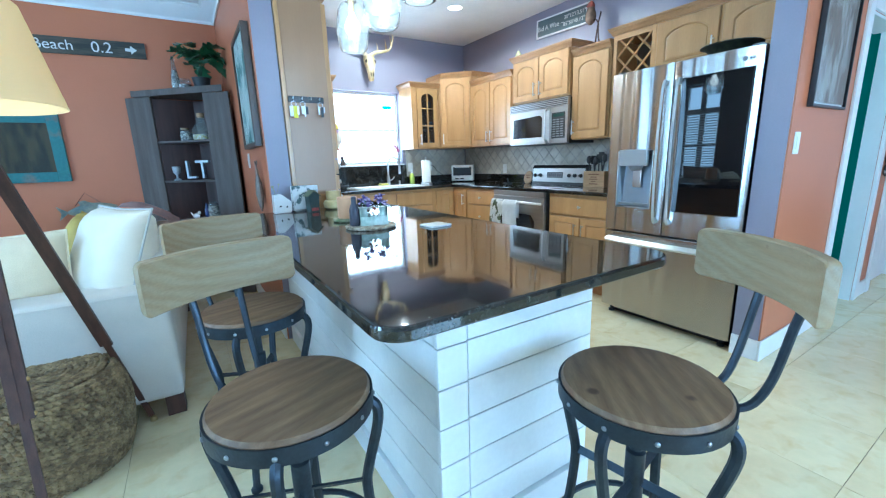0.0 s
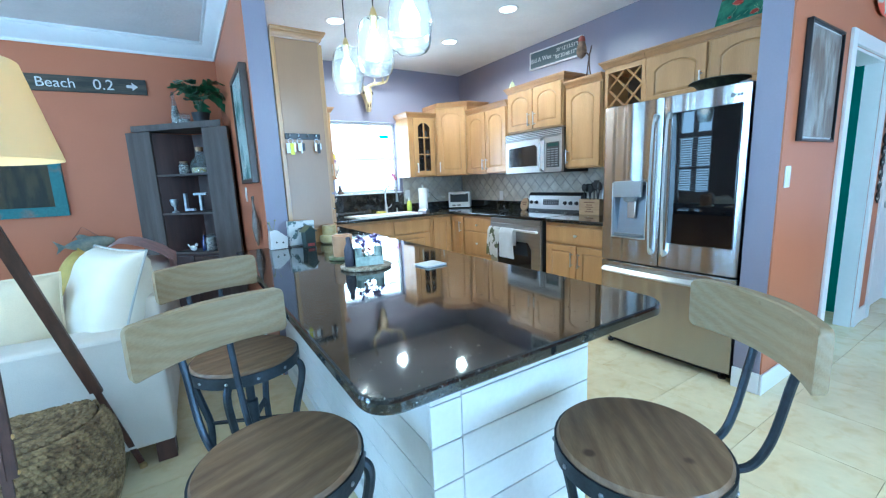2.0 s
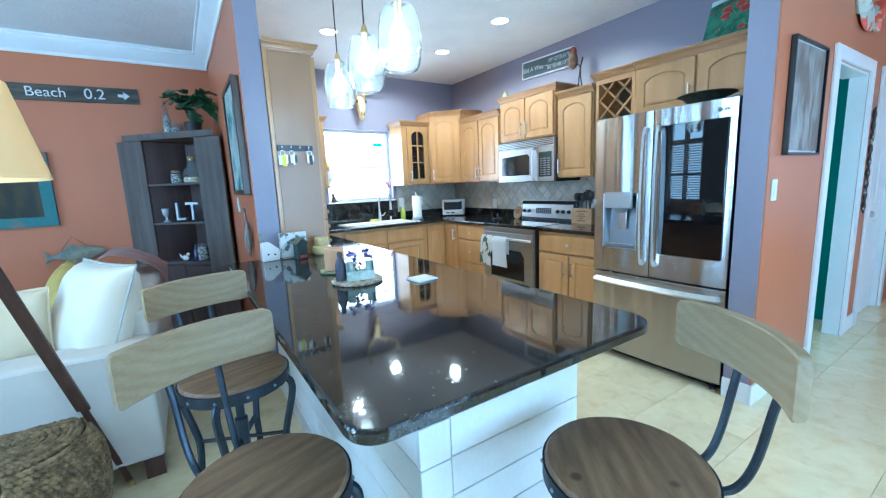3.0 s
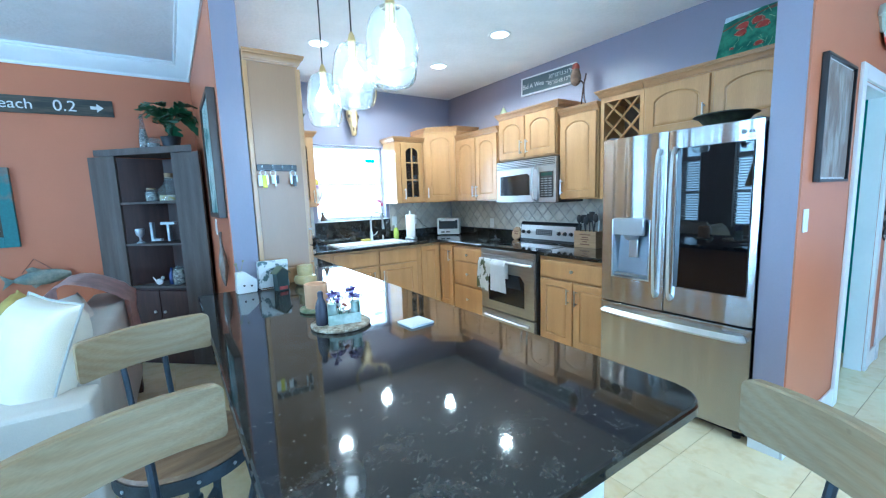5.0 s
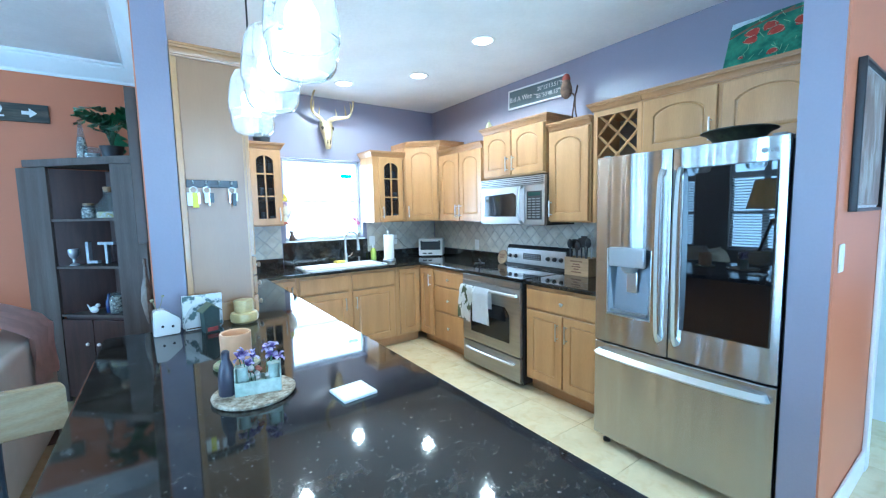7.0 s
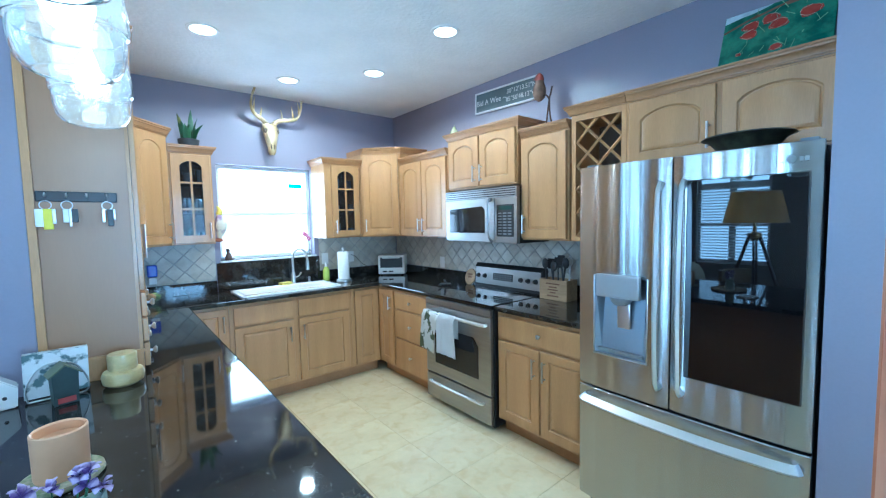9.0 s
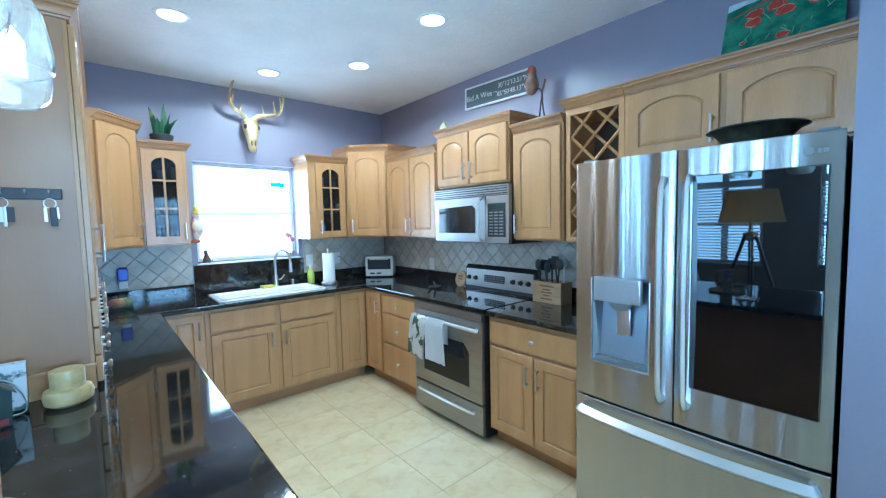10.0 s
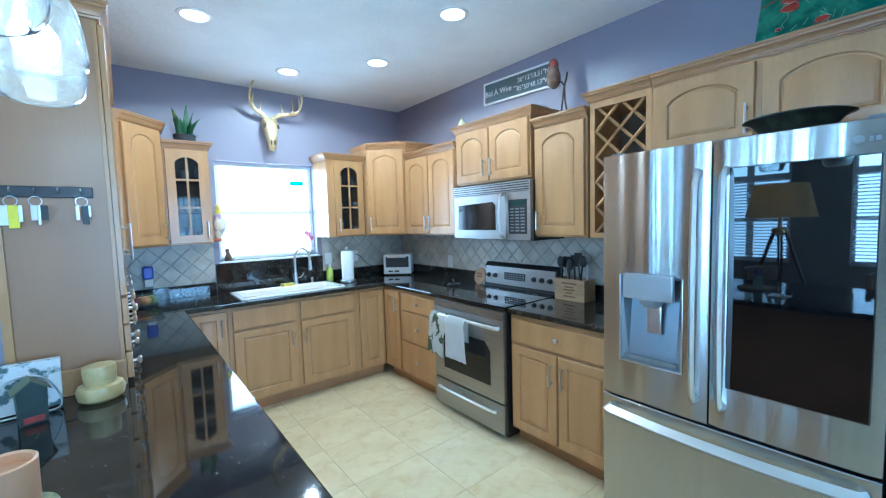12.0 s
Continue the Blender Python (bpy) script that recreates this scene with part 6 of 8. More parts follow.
bm = BM()
lathe(bm, [(0.03, apex - 0.05), (0.062, apex - 0.02), (0.062, apex + 0.02), (0.02, apex + 0.03), (0.014, apex + 0.10), (0.018, apex + 0.16)], 20, (LC.x, LC.y, 0))
part("head", bm, BRASS, fl, "brass head and socket")
SH0, SH1 = 1.43, 1.745
shade = bpy.data.materials.new("cream_lampshade_fabric")
shade.use_nodes = True
sb = shade.node_tree.nodes["Principled BSDF"]
sb.inputs["Base Color"].default_value, sb.inputs["Roughness"].default_value = (0.80, 0.68, 0.42, 1), 0.9
tr, mx = shade.node_tree.nodes.new("ShaderNodeBsdfTranslucent"), shade.node_tree.nodes.new("ShaderNodeMixShader")
tr.inputs[0].default_value, mx.inputs[0].default_value = (0.85, 0.66, 0.36, 1), 0.5
out = shade.node_tree.nodes["Material Output"]
shade.node_tree.links.new(sb.outputs[0], mx.inputs[1])
shade.node_tree.links.new(tr.outputs[0], mx.inputs[2])
shade.node_tree.links.new(mx.outputs[0], out.inputs[0])
bm = BM()
lathe(bm, [(0.275, SH0), (0.205, SH1), (0.2035, SH1), (0.2735, SH0 + 0.0005)], 48, (LC.x, LC.y, 0), False, False)
part("shade", bm, shade, fl, "tapered cream fabric shade")
bm = BM()
for k in range(3):
    a = 2 * math.pi * k / 3
    tube(bm, [(LC.x, LC.y, SH1 - 0.02), (LC.x + 0.203 * math.cos(a), LC.y + 0.203 * math.sin(a), SH1 - 0.01)], 0.003, 6)
tube(bm, [(LC.x, LC.y, apex + 0.15), (LC.x, LC.y, SH1 - 0.015)], 0.004, 6)
part("shade_carrier", bm, BRASS, fl)
bm = BM()
lathe(bm, [(0.014, apex + 0.16), (0.032, apex + 0.21), (0.03, apex + 0.235), (0.01, apex + 0.255)], 16, (LC.x, LC.y, 0))
part("bulb", bm, glowing("white_lamp_bulb", (1.0, 0.93, 0.8), 20.0), fl, "lit bulb").visible_shadow = False
lamp("floor_lamp_bulb", "POINT", pose(LC.x, LC.y, apex + 0.21), 6, (1.0, 0.9, 0.72), radius=0.03)
# ---- sink and tap ----
sk = thing("sink", "white enamel drop-in kitchen sink", "sink")
bm = BM()
x0, x1, y0, y1 = SK
z = CTOP


def rect(x0, x1, y0, y1, r, z, n=5):
    pts = []
    for cx, cy, a0 in ((x1 - r, y1 - r, 0), (x0 + r, y1 - r, 90), (x0 + r, y0 + r, 180), (x1 - r, y0 + r, 270)):
        pts += [(cx + r * math.cos(radians(a0 + 90 * k / n)), cy + r * math.sin(radians(a0 + 90 * k / n)), z) for k in range(n + 1)]
    return pts


loft(bm, [rect(x0 - 0.02, x1 + 0.02, y0 - 0.02, y1 + 0.02, 0.04, z + 0.0015), rect(x0 - 0.018, x1 + 0.018, y0 - 0.018, y1 + 0.018, 0.04, z + 0.011), rect(x0 + 0.02, x1 - 0.02, y0 + 0.02, y1 - 0.075, 0.05, z + 0.013),
          rect(x0 + 0.03, x1 - 0.03, y0 + 0.03, y1 - 0.085, 0.05, z), rect(x0 + 0.045, x1 - 0.045, y0 + 0.045, y1 - 0.10, 0.05, z - 0.15), rect(x0 + 0.09, x1 - 0.09, y0 + 0.09, y1 - 0.14, 0.05, z - 0.165)], False, True)
part("basin", bm, ENAMEL, sk, smooth=50)
bm = BM()
lathe(bm, [(0.04, z - 0.164), (0.038, z - 0.16), (0.02, z - 0.161)], 18, ((x0 + x1) / 2, (y0 + y1) / 2 - 0.03, 0))
part("drain", bm, STEEL2, sk)
tp = thing("kitchen_tap", "brushed steel gooseneck kitchen tap", "tap", pose(2.385, 5.0, CTOP + 0.001))
bm = BM()
lathe(bm, [(0.028, 0), (0.028, 0.008), (0.021, 0.014), (0.019, 0.11), (0.014, 0.12)], 18)
part("tap_base", bm, STEEL2, tp)
bm = BM()
tube(bm, spline([(0, 0, 0.11), (0, 0, 0.26), (0.012, -0.02, 0.325), (0.045, -0.075, 0.355), (0.08, -0.13, 0.325), (0.088, -0.145, 0.27), (0.09, -0.148, 0.235)], 6), 0.0115, 10)
part("spout", bm, STEEL2, tp)
bm = BM()
tube(bm, [(0.09, -0.148, 0.24), (0.0905, -0.149, 0.15)], [0.014, 0.017], 12)
part("spray_head", bm, STEEL2, tp)
bm = BM()
tube(bm, spline([(0.02, 0, 0.07), (0.05, -0.01, 0.08), (0.075, -0.015, 0.115)], 4), 0.006, 8)
part("lever", bm, STEEL2, tp)
bm = BM()
lathe(bm, [(0.018, 0), (0.018, 0.006), (0.011, 0.01), (0.011, 0.045), (0.014, 0.05), (0.01, 0.058)], 14)
solid("soap_pump", bm, STEEL2, "small steel soap pump beside the tap", "soap dispenser", pose(2.555, 5.03, CTOP + 0.001))
bm = BM()
box(bm, -0.055, 0.055, -0.035, 0.035, 0, 0.025, 0.006)
solid("sponge", bm, material("yellow_sponge", (0.72, 0.62, 0.12), 0.9, vary=0.2, scale=60, bump=0.5, bump_scale=160), "yellow sponge on the sink's rim", "sponge", pose(2.29, 4.95, CTOP + 0.0135, 0, 0, 12))
bs = thing("dish_soap", "green dish soap bottle", "bottle", pose(2.735, 5.02, CTOP + 0.001))
bm = BM()
lathe(bm, [(0.03, 0), (0.034, 0.006), (0.034, 0.10), (0.026, 0.13), (0.013, 0.145)], 18)
part("bottle_body", bm, material("lime_soap", (0.52, 0.62, 0.10), 0.2, vary=0.1), bs)
bm = BM()
lathe(bm, [(0.014, 0.146), (0.014, 0.175), (0.006, 0.185)], 12)
part("cap", bm, WHITEPL, bs, "white cap")
# paper towels
pw = thing("paper_towel_holder", "white paper towel roll on a steel stand", "paper towel", pose(2.83, 4.80, CTOP + 0.001))
bm = BM()
lathe(bm, [(0.072, 0), (0.075, 0.004), (0.075, 0.02), (0.07, 0.026)], 24)
part("stand_base", bm, STEEL2, pw)
bm = BM()
lathe(bm, [(0.02, 0.029), (0.057, 0.029), (0.058, 0.033), (0.058, 0.30), (0.056, 0.305), (0.02, 0.305)], 28)
part("paper_roll", bm, material("white_paper", (0.85, 0.85, 0.83), 0.9, vary=0.03, bump=0.2, bump_scale=120), pw)
bm = BM()
lathe(bm, [(0.008, 0.02), (0.008, 0.325), (0.013, 0.33), (0.011, 0.345)], 12)
part("rod", bm, STEEL2, pw)
# toaster oven
to = thing("toaster_oven", "small white toaster oven in the corner", "toaster oven", pose(3.31, 4.93, CTOP + 0.002, 0, 0, -42))
bm = BM()
box(bm, 0, 0.30, 0, 0.22, 0.012, 0.225, 0.008)
part("body", bm, WHITEPL, to)
bm = BM()
box(bm, 0.025, 0.275, -0.006, 0.001, 0.085, 0.20, 0.003)
dd = part("door", bm, material("dark_toaster_glass", (0.05, 0.06, 0.07), 0.06), to, "dark glass door")
bm = BM()
box(bm, 0.05, 0.25, -0.022, -0.006, 0.19, 0.20, 0.003)
part("handle", bm, CHROME, dd)
for x in (0.05, 0.12):
    bm = BM()
    box(bm, x, x + 0.05, -0.006, 0.002, 0.035, 0.05, 0.002)
    part("button", bm, BLACKPL, to)
for x, y in ((0.03, 0.03), (0.27, 0.03), (0.03, 0.19), (0.27, 0.19)):
    bm = BM()
    lathe(bm, [(0.012, 0), (0.012, 0.0125)], 10, (x, y, 0))
    part("foot", bm, BLACKPL, to)
outlet(pose(2.76, YN - 0.012, 1.14))
outlet(pose(3.06, YN - 0.012, 1.14))
outlet(pose(XE - 0.012, 4.22, 1.085, 0, 0, FACE_W))
bm = BM()
tube(bm, spline([(3.06, YN - 0.02, 1.16), (3.10, YN - 0.05, 1.14), (3.17, YN - 0.06, 1.06), (3.28, YN - 0.06, 1.0)], 5), 0.003, 6)
solid("power_cord", bm, BLACKPL, "thin black power cord", "cord")
# air freshener
af = thing("air_freshener", "blue and white plug-in air freshener on the tiles", "air freshener", pose(1.255, YN - 0.013, 1.10))
bm = BM()
box(bm, -0.035, 0.035, -0.055, 0, 0.0, 0.10, 0.012)
part("blue_case", bm, material("bright_blue_plastic", (0.02, 0.06, 0.62), 0.3), af)
bm = BM()
box(bm, -0.028, 0.028, -0.05, 0, -0.06, -0.001, 0.008)
part("white_base", bm, WHITEPL, af)
# fruit bowl
fb = thing("fruit_bowl", "clear glass bowl of fruit on the counter", "bowl", pose(1.215, 4.82, CTOP + 0.001))
bm = BM()
prof = [(0.05, 0), (0.06, 0.004), (0.10, 0.05), (0.115, 0.09)]
lathe(bm, prof + [(r - 0.004, zz + 0.003) for r, zz in prof[::-1]], 28, cap0=False, cap1=False)
part("glass_bowl", bm, CLEAR, fb).visible_shadow = False
for x, y, zz, c, n in ((-0.03, 0.0, 0.05, (0.55, 0.10, 0.05), "red"), (0.035, 0.02, 0.05, (0.25, 0.36, 0.06), "green"), (0.0, -0.04, 0.055, (0.65, 0.30, 0.05), "orange")):
    bm = BM()
    ball(bm, (x, y, zz), 0.037, (1, 1, 0.95), 16, 10)
    part("fruit", bm, material(n + "_fruit_skin", c, 0.35, vary=0.2, scale=12), fb, n + " fruit")
kn = BM()
for k in range(7):
    a = k * 0.9
    tube(kn, spline([(0, 0, 0.06), (0.03 * math.cos(a), 0.03 * math.sin(a), 0.12), (0.07 * math.cos(a), 0.07 * math.sin(a), 0.17 + 0.02 * (k % 3))], 3), [0.009] * 6 + [0.014], 6)
lathe(kn, [(0.05, 0), (0.055, 0.01), (0.05, 0.09), (0.045, 0.095)], 16)
solid("utensil_pot", kn, BLACKPL, "dark pot of black kitchen utensils", "utensils", pose(1.04, 4.73, CTOP + 0.001))
# utensil box by the range
ub = thing("utensil_box", "pale wooden box of black kitchen utensils", "utensil box", pose(3.50, 2.86, CTOP + 0.001, 0, 0, -92))
BOXW = material("light_crate_wood", (0.42, 0.27, 0.135), 0.6, vary=0.2, scale=6, stretch=(1, 8, 8), bump=0.1)
bm = BM()
w, d, h, t = 0.24, 0.13, 0.15, 0.01
box(bm, 0, w, 0, t, 0, h), box(bm, 0, w, d - t, d, 0, h), box(bm, 0, t, t, d - t, 0, h), box(bm, w - t, w, t, d - t, 0, h), box(bm, t, w - t, t, d - t, 0, t)
part("crate", bm, BOXW, ub, smooth=0)
bm = BM()
for x0, x1, zz in ((0.06, 0.18, 0.12), (0.085, 0.155, 0.095), (0.075, 0.165, 0.075), (0.095, 0.145, 0.055), (0.07, 0.17, 0.03)):
    box(bm, x0, x1, -0.0012, 0.0, zz - 0.005, zz + 0.005)
part("printed_mark", bm, material("brown_ink", (0.17, 0.085, 0.04), 0.8), ub, smooth=0)
rnd = random.Random(3)
for k, (x, kind) in enumerate(((0.03, "spoon"), (0.065, "spoon"), (0.095, "slotted"), (0.125, "spatula"), (0.15, "spoon"), (0.18, "slotted"), (0.21, "whisk"))):
    bm = BM()
    top = Vector((x + rnd.uniform(-0.05, 0.05), 0.065 + rnd.uniform(-0.03, 0.03), h + rnd.uniform(0.06, 0.11)))
    foot = Vector((x, 0.065, t + 0.002))
    tube(bm, [foot, top], 0.006, 6)
    dirn = (top - foot).normalized()
    c = top + dirn * 0.03
    if kind == "spoon":
        ball(bm, c, 0.03, (1, 0.35, 1.35), 12, 8)
    elif kind == "whisk":
        for a in range(5):
            q = a * math.pi / 5
            tube(bm, spline([top, top + Vector((0.022 * math.cos(q), 0.022 * math.sin(q), 0.04)), top + Vector((0, 0, 0.085)), top + Vector((-0.022 * math.cos(q), -0.022 * math.sin(q), 0.04)), top], 3), 0.0014, 5)
    else:
        box(bm, c.x - 0.03, c.x + 0.03, c.y - 0.004, c.y + 0.004, c.z - 0.035, c.z + 0.045, 0.003)
    part("utensil", bm, BLACKPL if kind != "whisk" else STEEL2, ub)
# round wooden sign and spoon rest
rs = thing("round_wood_sign", "round wooden plaque with dark lettering", "sign", Matrix.Translation((3.60, 3.735, CTOP + 0.001)) @ pose(0, 0, 0, 0, 0, FACE_W) @ pose(0, 0, 0, -14))
bm = BM()
lathe(bm, [(0.066, 0), (0.068, 0.004), (0.068, 0.012), (0.066, 0.016)], 32)
bmesh.ops.transform(bm, matrix=pose(0, 0, 0.069, 90) @ Matrix.Diagonal((1, 1.12, 1, 1)), verts=bm.verts)
part("disc", bm, BOXW, rs)
bm = BM()
for x0, x1, zz in ((-0.035, 0.035, 0.09), (-0.025, 0.03, 0.065)):
    for k in range(5):
        a = x0 + (x1 - x0) * k / 5
        box(bm, a, a + (x1 - x0) / 7, -0.0175, -0.015, zz - 0.008, zz + 0.008)
part("lettering", bm, MATS["brown_ink"], rs, "dark writing", smooth=0)
bm = BM()
lathe(bm, [(0.03, 0), (0.05, 0.006), (0.055, 0.014), (0.05, 0.012), (0.02, 0.007)], 20)
tube(bm, [(0.045, 0, 0.012), (0.15, 0.02, 0.022)], 0.008, 6)
tube(bm, spline([(-0.02, 0.0, 0.014), (0.06, 0.03, 0.05), (0.12, 0.06, 0.07)], 4), 0.009, 6)
solid("spoon_rest", bm, material("dark_pewter", (0.16, 0.16, 0.165), 0.3, metal=0.9), "dark metal spoon rest with a spoon", "spoon rest", pose(3.40, 3.86, CTOP + 0.001, 0, 0, 200))

# towels on the oven handle
def towel(x0, x1, drop, back, mat, label, seed, skew=0.0):
    bm = BM()
    n, mm = 12, 16
    rows = []
    L = drop + back
    for j in range(mm + 1):
        s = L * j / mm
        row = []
        for i in range(n + 1):
            u = i / n
            xx = x0 + (x1 - x0) * u + skew * max(0, s - back) * (1 if u > 0.5 else 0.4)
            fold = 0.012 * math.sin(u * 11 + seed) * min(1, abs(s - back) * 6) + 0.008 * noise.noise((u * 3, s * 6, seed))
            if s < back:
                y, zz = -0.045 + fold * 0.3, 0.797 - (back - s)
            else:
                y, zz = -0.092 - 0.02 * min(1, (s - back) * 3) - abs(fold), 0.797 - (s - back) - 0.02 * (u - 0.5) * (seed % 2)
            if abs(s - back) < L / mm:
                zz = 0.8
                y = -0.068
            row.append(bm.verts.new((xx, y, zz)))
        rows.append(row)
    for a, b in zip(rows, rows[1:]):
        for i in range(n):
            bm.faces.new((a[i], a[i + 1], b[i + 1], b[i]))
    bmesh.ops.solidify(bm, geom=bm.faces[:], thickness=0.005)
    return solid("dish_towel", bm, mat, label, "towel", pose(RX, RY1, 0, 0, 0, FACE_W), smooth=80)


PRINT = material("printed_cotton_towel", (0.74, 0.72, 0.66), 0.9, vary=0.1, scale=13, second=(0.13, 0.14, 0.07), mix_lo=0.55, mix_hi=0.58, bump=0.2, bump_scale=200)
towel(0.055, 0.235, 0.31, 0.16, PRINT, "white cotton dish towel with a leafy print", 1)
towel(0.245, 0.44, 0.30, 0.18, material("white_terry_towel", (0.80, 0.80, 0.79), 0.95, vary=0.05, bump=0.5, bump_scale=220), "plain white dish towel on the oven handle", 4, 0.18)

# ---- on the walls and cabinets ----
# sign with coordinates
cs = thing("coordinates_sign", "grey sign with a white frame and handwritten coordinates", "sign", Matrix.Translation((XE - 0.003, 3.69, 2.57)) @ pose(0, 0, 0, 0, 0, FACE_W) @ pose(0, 0, 0, 0, 1.6, 0))
SWD, SHT = 0.71, 0.185
bm = BM()
box(bm, 0.01, SWD - 0.01, -0.014, 0, -SHT / 2 + 0.01, SHT / 2 - 0.01)
part("board", bm, material("grey_green_chalkboard", (0.115, 0.15, 0.155), 0.6, vary=0.15, scale=5), cs, smooth=0)
bm = BM()
for a, b, c, d in ((0, 0.014, -SHT / 2, SHT / 2), (SWD - 0.014, SWD, -SHT / 2, SHT / 2), (0.014, SWD - 0.014, -SHT / 2, -SHT / 2 + 0.014), (0.014, SWD - 0.014, SHT / 2 - 0.014, SHT / 2)):
    box(bm, a, b, -0.022, 0, c, d, 0.002)
part("frame", bm, WHITE, cs, "white frame")
lettering("lettering", "Bid A Wee ~", 0.066, SIGNW, cs, pose(0.195, -0.0145, -0.006, 90), "white handwriting")
lettering("lettering", "30°12'13.51\"N", 0.052, SIGNW, cs, pose(0.53, -0.0145, 0.032, 90), "white handwriting")
lettering("lettering", "85°50'48.13\"W", 0.052, SIGNW, cs, pose(0.53, -0.0145, -0.032, 90), "white handwriting")
# deer skull
IVORY = material("antique_gold_bone", (0.60, 0.50, 0.31), 0.4, vary=0.2, scale=9, metal=0.25, second=(0.42, 0.31, 0.15))
dk = thing("deer_skull", "antique gold deer skull with antlers on the wall", "wall decoration", pose(2.245, YN - 0.003, 2.37) @ Matrix.Diagonal((0.98, 1.0, 1.12, 1)))
bm = BM()
loops = []
for zz, w, d, y in ((0.10, 0.035, 0.03, -0.03), (0.085, 0.055, 0.05, -0.045), (0.045, 0.062, 0.06, -0.06), (0.0, 0.058, 0.055, -0.075), (-0.05, 0.044, 0.045, -0.085), (-0.10, 0.034, 0.036, -0.092), (-0.145, 0.03, 0.03, -0.095), (-0.172, 0.02, 0.018, -0.09)):
    loops.append([(1.2 * w * math.cos(a), y + 1.15 * d * math.sin(a), zz) for a in [2 * math.pi * k / 18 for k in range(18)]])
loft(bm, loops)
part("skull", bm, IVORY, dk)
for sx in (-1, 1):
    bm = BM()
    ball(bm, (sx * 0.056, -0.108, 0.022), 0.022, (0.7, 0.6, 0.9), 12, 8)
    part("eye_socket", bm, material("dark_bone_recess", (0.07, 0.05, 0.03), 0.8), dk, "dark eye socket")
    bm = BM()
    ball(bm, (sx * 0.015, -0.13, -0.11), 0.009, (0.7, 0.8, 2.6), 8, 6)
    part("nostril", bm, MATS["dark_bone_recess"], dk, "dark nostril")
    bm = BM()
    beam = spline([(sx * 0.03, -0.05, 0.09), (sx * 0.075, -0.075, 0.12), (sx * 0.14, -0.11, 0.145), (sx * 0.185, -0.15, 0.19), (sx * 0.19, -0.19, 0.26), (sx * 0.16, -0.215, 0.335)], 6)
    if sx > 0:
        beam = spline([(0.03, -0.05, 0.09), (0.09, -0.07, 0.125), (0.17, -0.10, 0.135), (0.235, -0.15, 0.15), (0.26, -0.19, 0.21), (0.27, -0.21, 0.29)], 6)
    nb = len(beam)
    tube(bm, beam, [0.023 - 0.018 * i / nb for i in range(nb)], 8)
    for idx, up in ((8, 0.085), (15, 0.11), (21, 0.10), (26, 0.06)):
        p = beam[min(idx, nb - 1)]
        tube(bm, spline([p, p + Vector((-sx * 0.008, -0.015, up * 0.5)), p + Vector((-sx * 0.016, -0.012, up))], 4), [0.012, 0.011, 0.010, 0.009, 0.008, 0.006, 0.005, 0.003, 0.002][:9], 6)
    part("antler", bm, IVORY, dk)
# snake plant on the glazed cabinet
sn = thing("snake_plant", "small variegated snake plant in a dark pot", "plant", pose(1.555, 4.93, UZ + 0.735 + 0.0595) @ Matrix.Scale(1.2, 4))
bm = BM()
lathe(bm, [(0.045, 0), (0.058, 0.004), (0.066, 0.055), (0.06, 0.06)], 20)
part("pot", bm, MATS["dark_slate_pot"], sn)
SNAKE = material("snake_plant_leaf", (0.03, 0.09, 0.035), 0.4, vary=0.2, scale=18, second=(0.30, 0.34, 0.10), mix_lo=0.58, mix_hi=0.62, stretch=(1, 1, 0.4))
rnd = random.Random(8)
for k in range(9):
    bm = BM()
    hgt, lean = rnd.uniform(0.10, 0.22), rnd.uniform(0, 0.07)
    a = k * 2.4
    base = Vector((0.03 * math.cos(a), 0.025 * math.sin(a), 0.05))
    rows = []
    for i in range(7):
        t = i / 6
        w = 0.02 * math.sin(math.pi * (0.25 + 0.75 * t)) ** 0.8 if t < 1 else 0.001
        p = base + Vector((lean * math.cos(a) * t * t, lean * math.sin(a) * t * t, hgt * t))
        sd = Vector((-math.sin(a + 0.8), math.cos(a + 0.8), 0))
        nn = Vector((math.cos(a + 0.8), math.sin(a + 0.8), 0))
        rows.append([p - sd * w, p - nn * w * 0.25, p + sd * w, p + nn * w * 0.25])
    loft(bm, rows)
    part("leaf", bm, SNAKE, sn, smooth=60)
# pear, bird on twig, bowl, painting
bm = BM()
lathe(bm, [(0.015, 0), (0.033, 0.006), (0.04, 0.03), (0.032, 0.058), (0.018, 0.08), (0.012, 0.095), (0.004, 0.1)], 18)
tube(bm, [(0, 0, 0.098), (0.004, 0, 0.118)], 0.002, 5)
solid("ceramic_pear", bm, material("pale_green_ceramic", (0.62, 0.62, 0.36), 0.25, vary=0.1, coat=0.3), "pale green ceramic pear on a cabinet", "ornament", pose(3.44, 3.74, 1.775 + 0.42 + 0.0588))
tbd = thing("bird_on_twig", "carved red-headed bird on a rusty twig stand", "ornament", pose(3.46, 2.74, UZ + 0.735 + 0.0588))
bm = BM()
for pts in ([(0.0, 0.03, 0), (0.005, 0.02, 0.10), (0, 0.0, 0.2), (0, -0.015, 0.25)], [(0.01, -0.02, 0), (0.0, -0.005, 0.10), (0, 0.0, 0.2)], [(0, 0, 0.2), (0, 0.03, 0.235), (0, 0.075, 0.225)], [(0, -0.01, 0.23), (0.005, -0.02, 0.285)]):
    tube(bm, spline(pts, 4), 0.006, 6)
part("twig_stand", bm, material("rusty_iron", (0.07, 0.035, 0.022), 0.8, vary=0.4, scale=20, bump=0.3), tbd)
bm = BM()
lathe(bm, [(0.012, 0.205), (0.036, 0.225), (0.047, 0.26), (0.045, 0.295), (0.034, 0.325), (0.03, 0.345)], 18, (0, 0.085, 0))
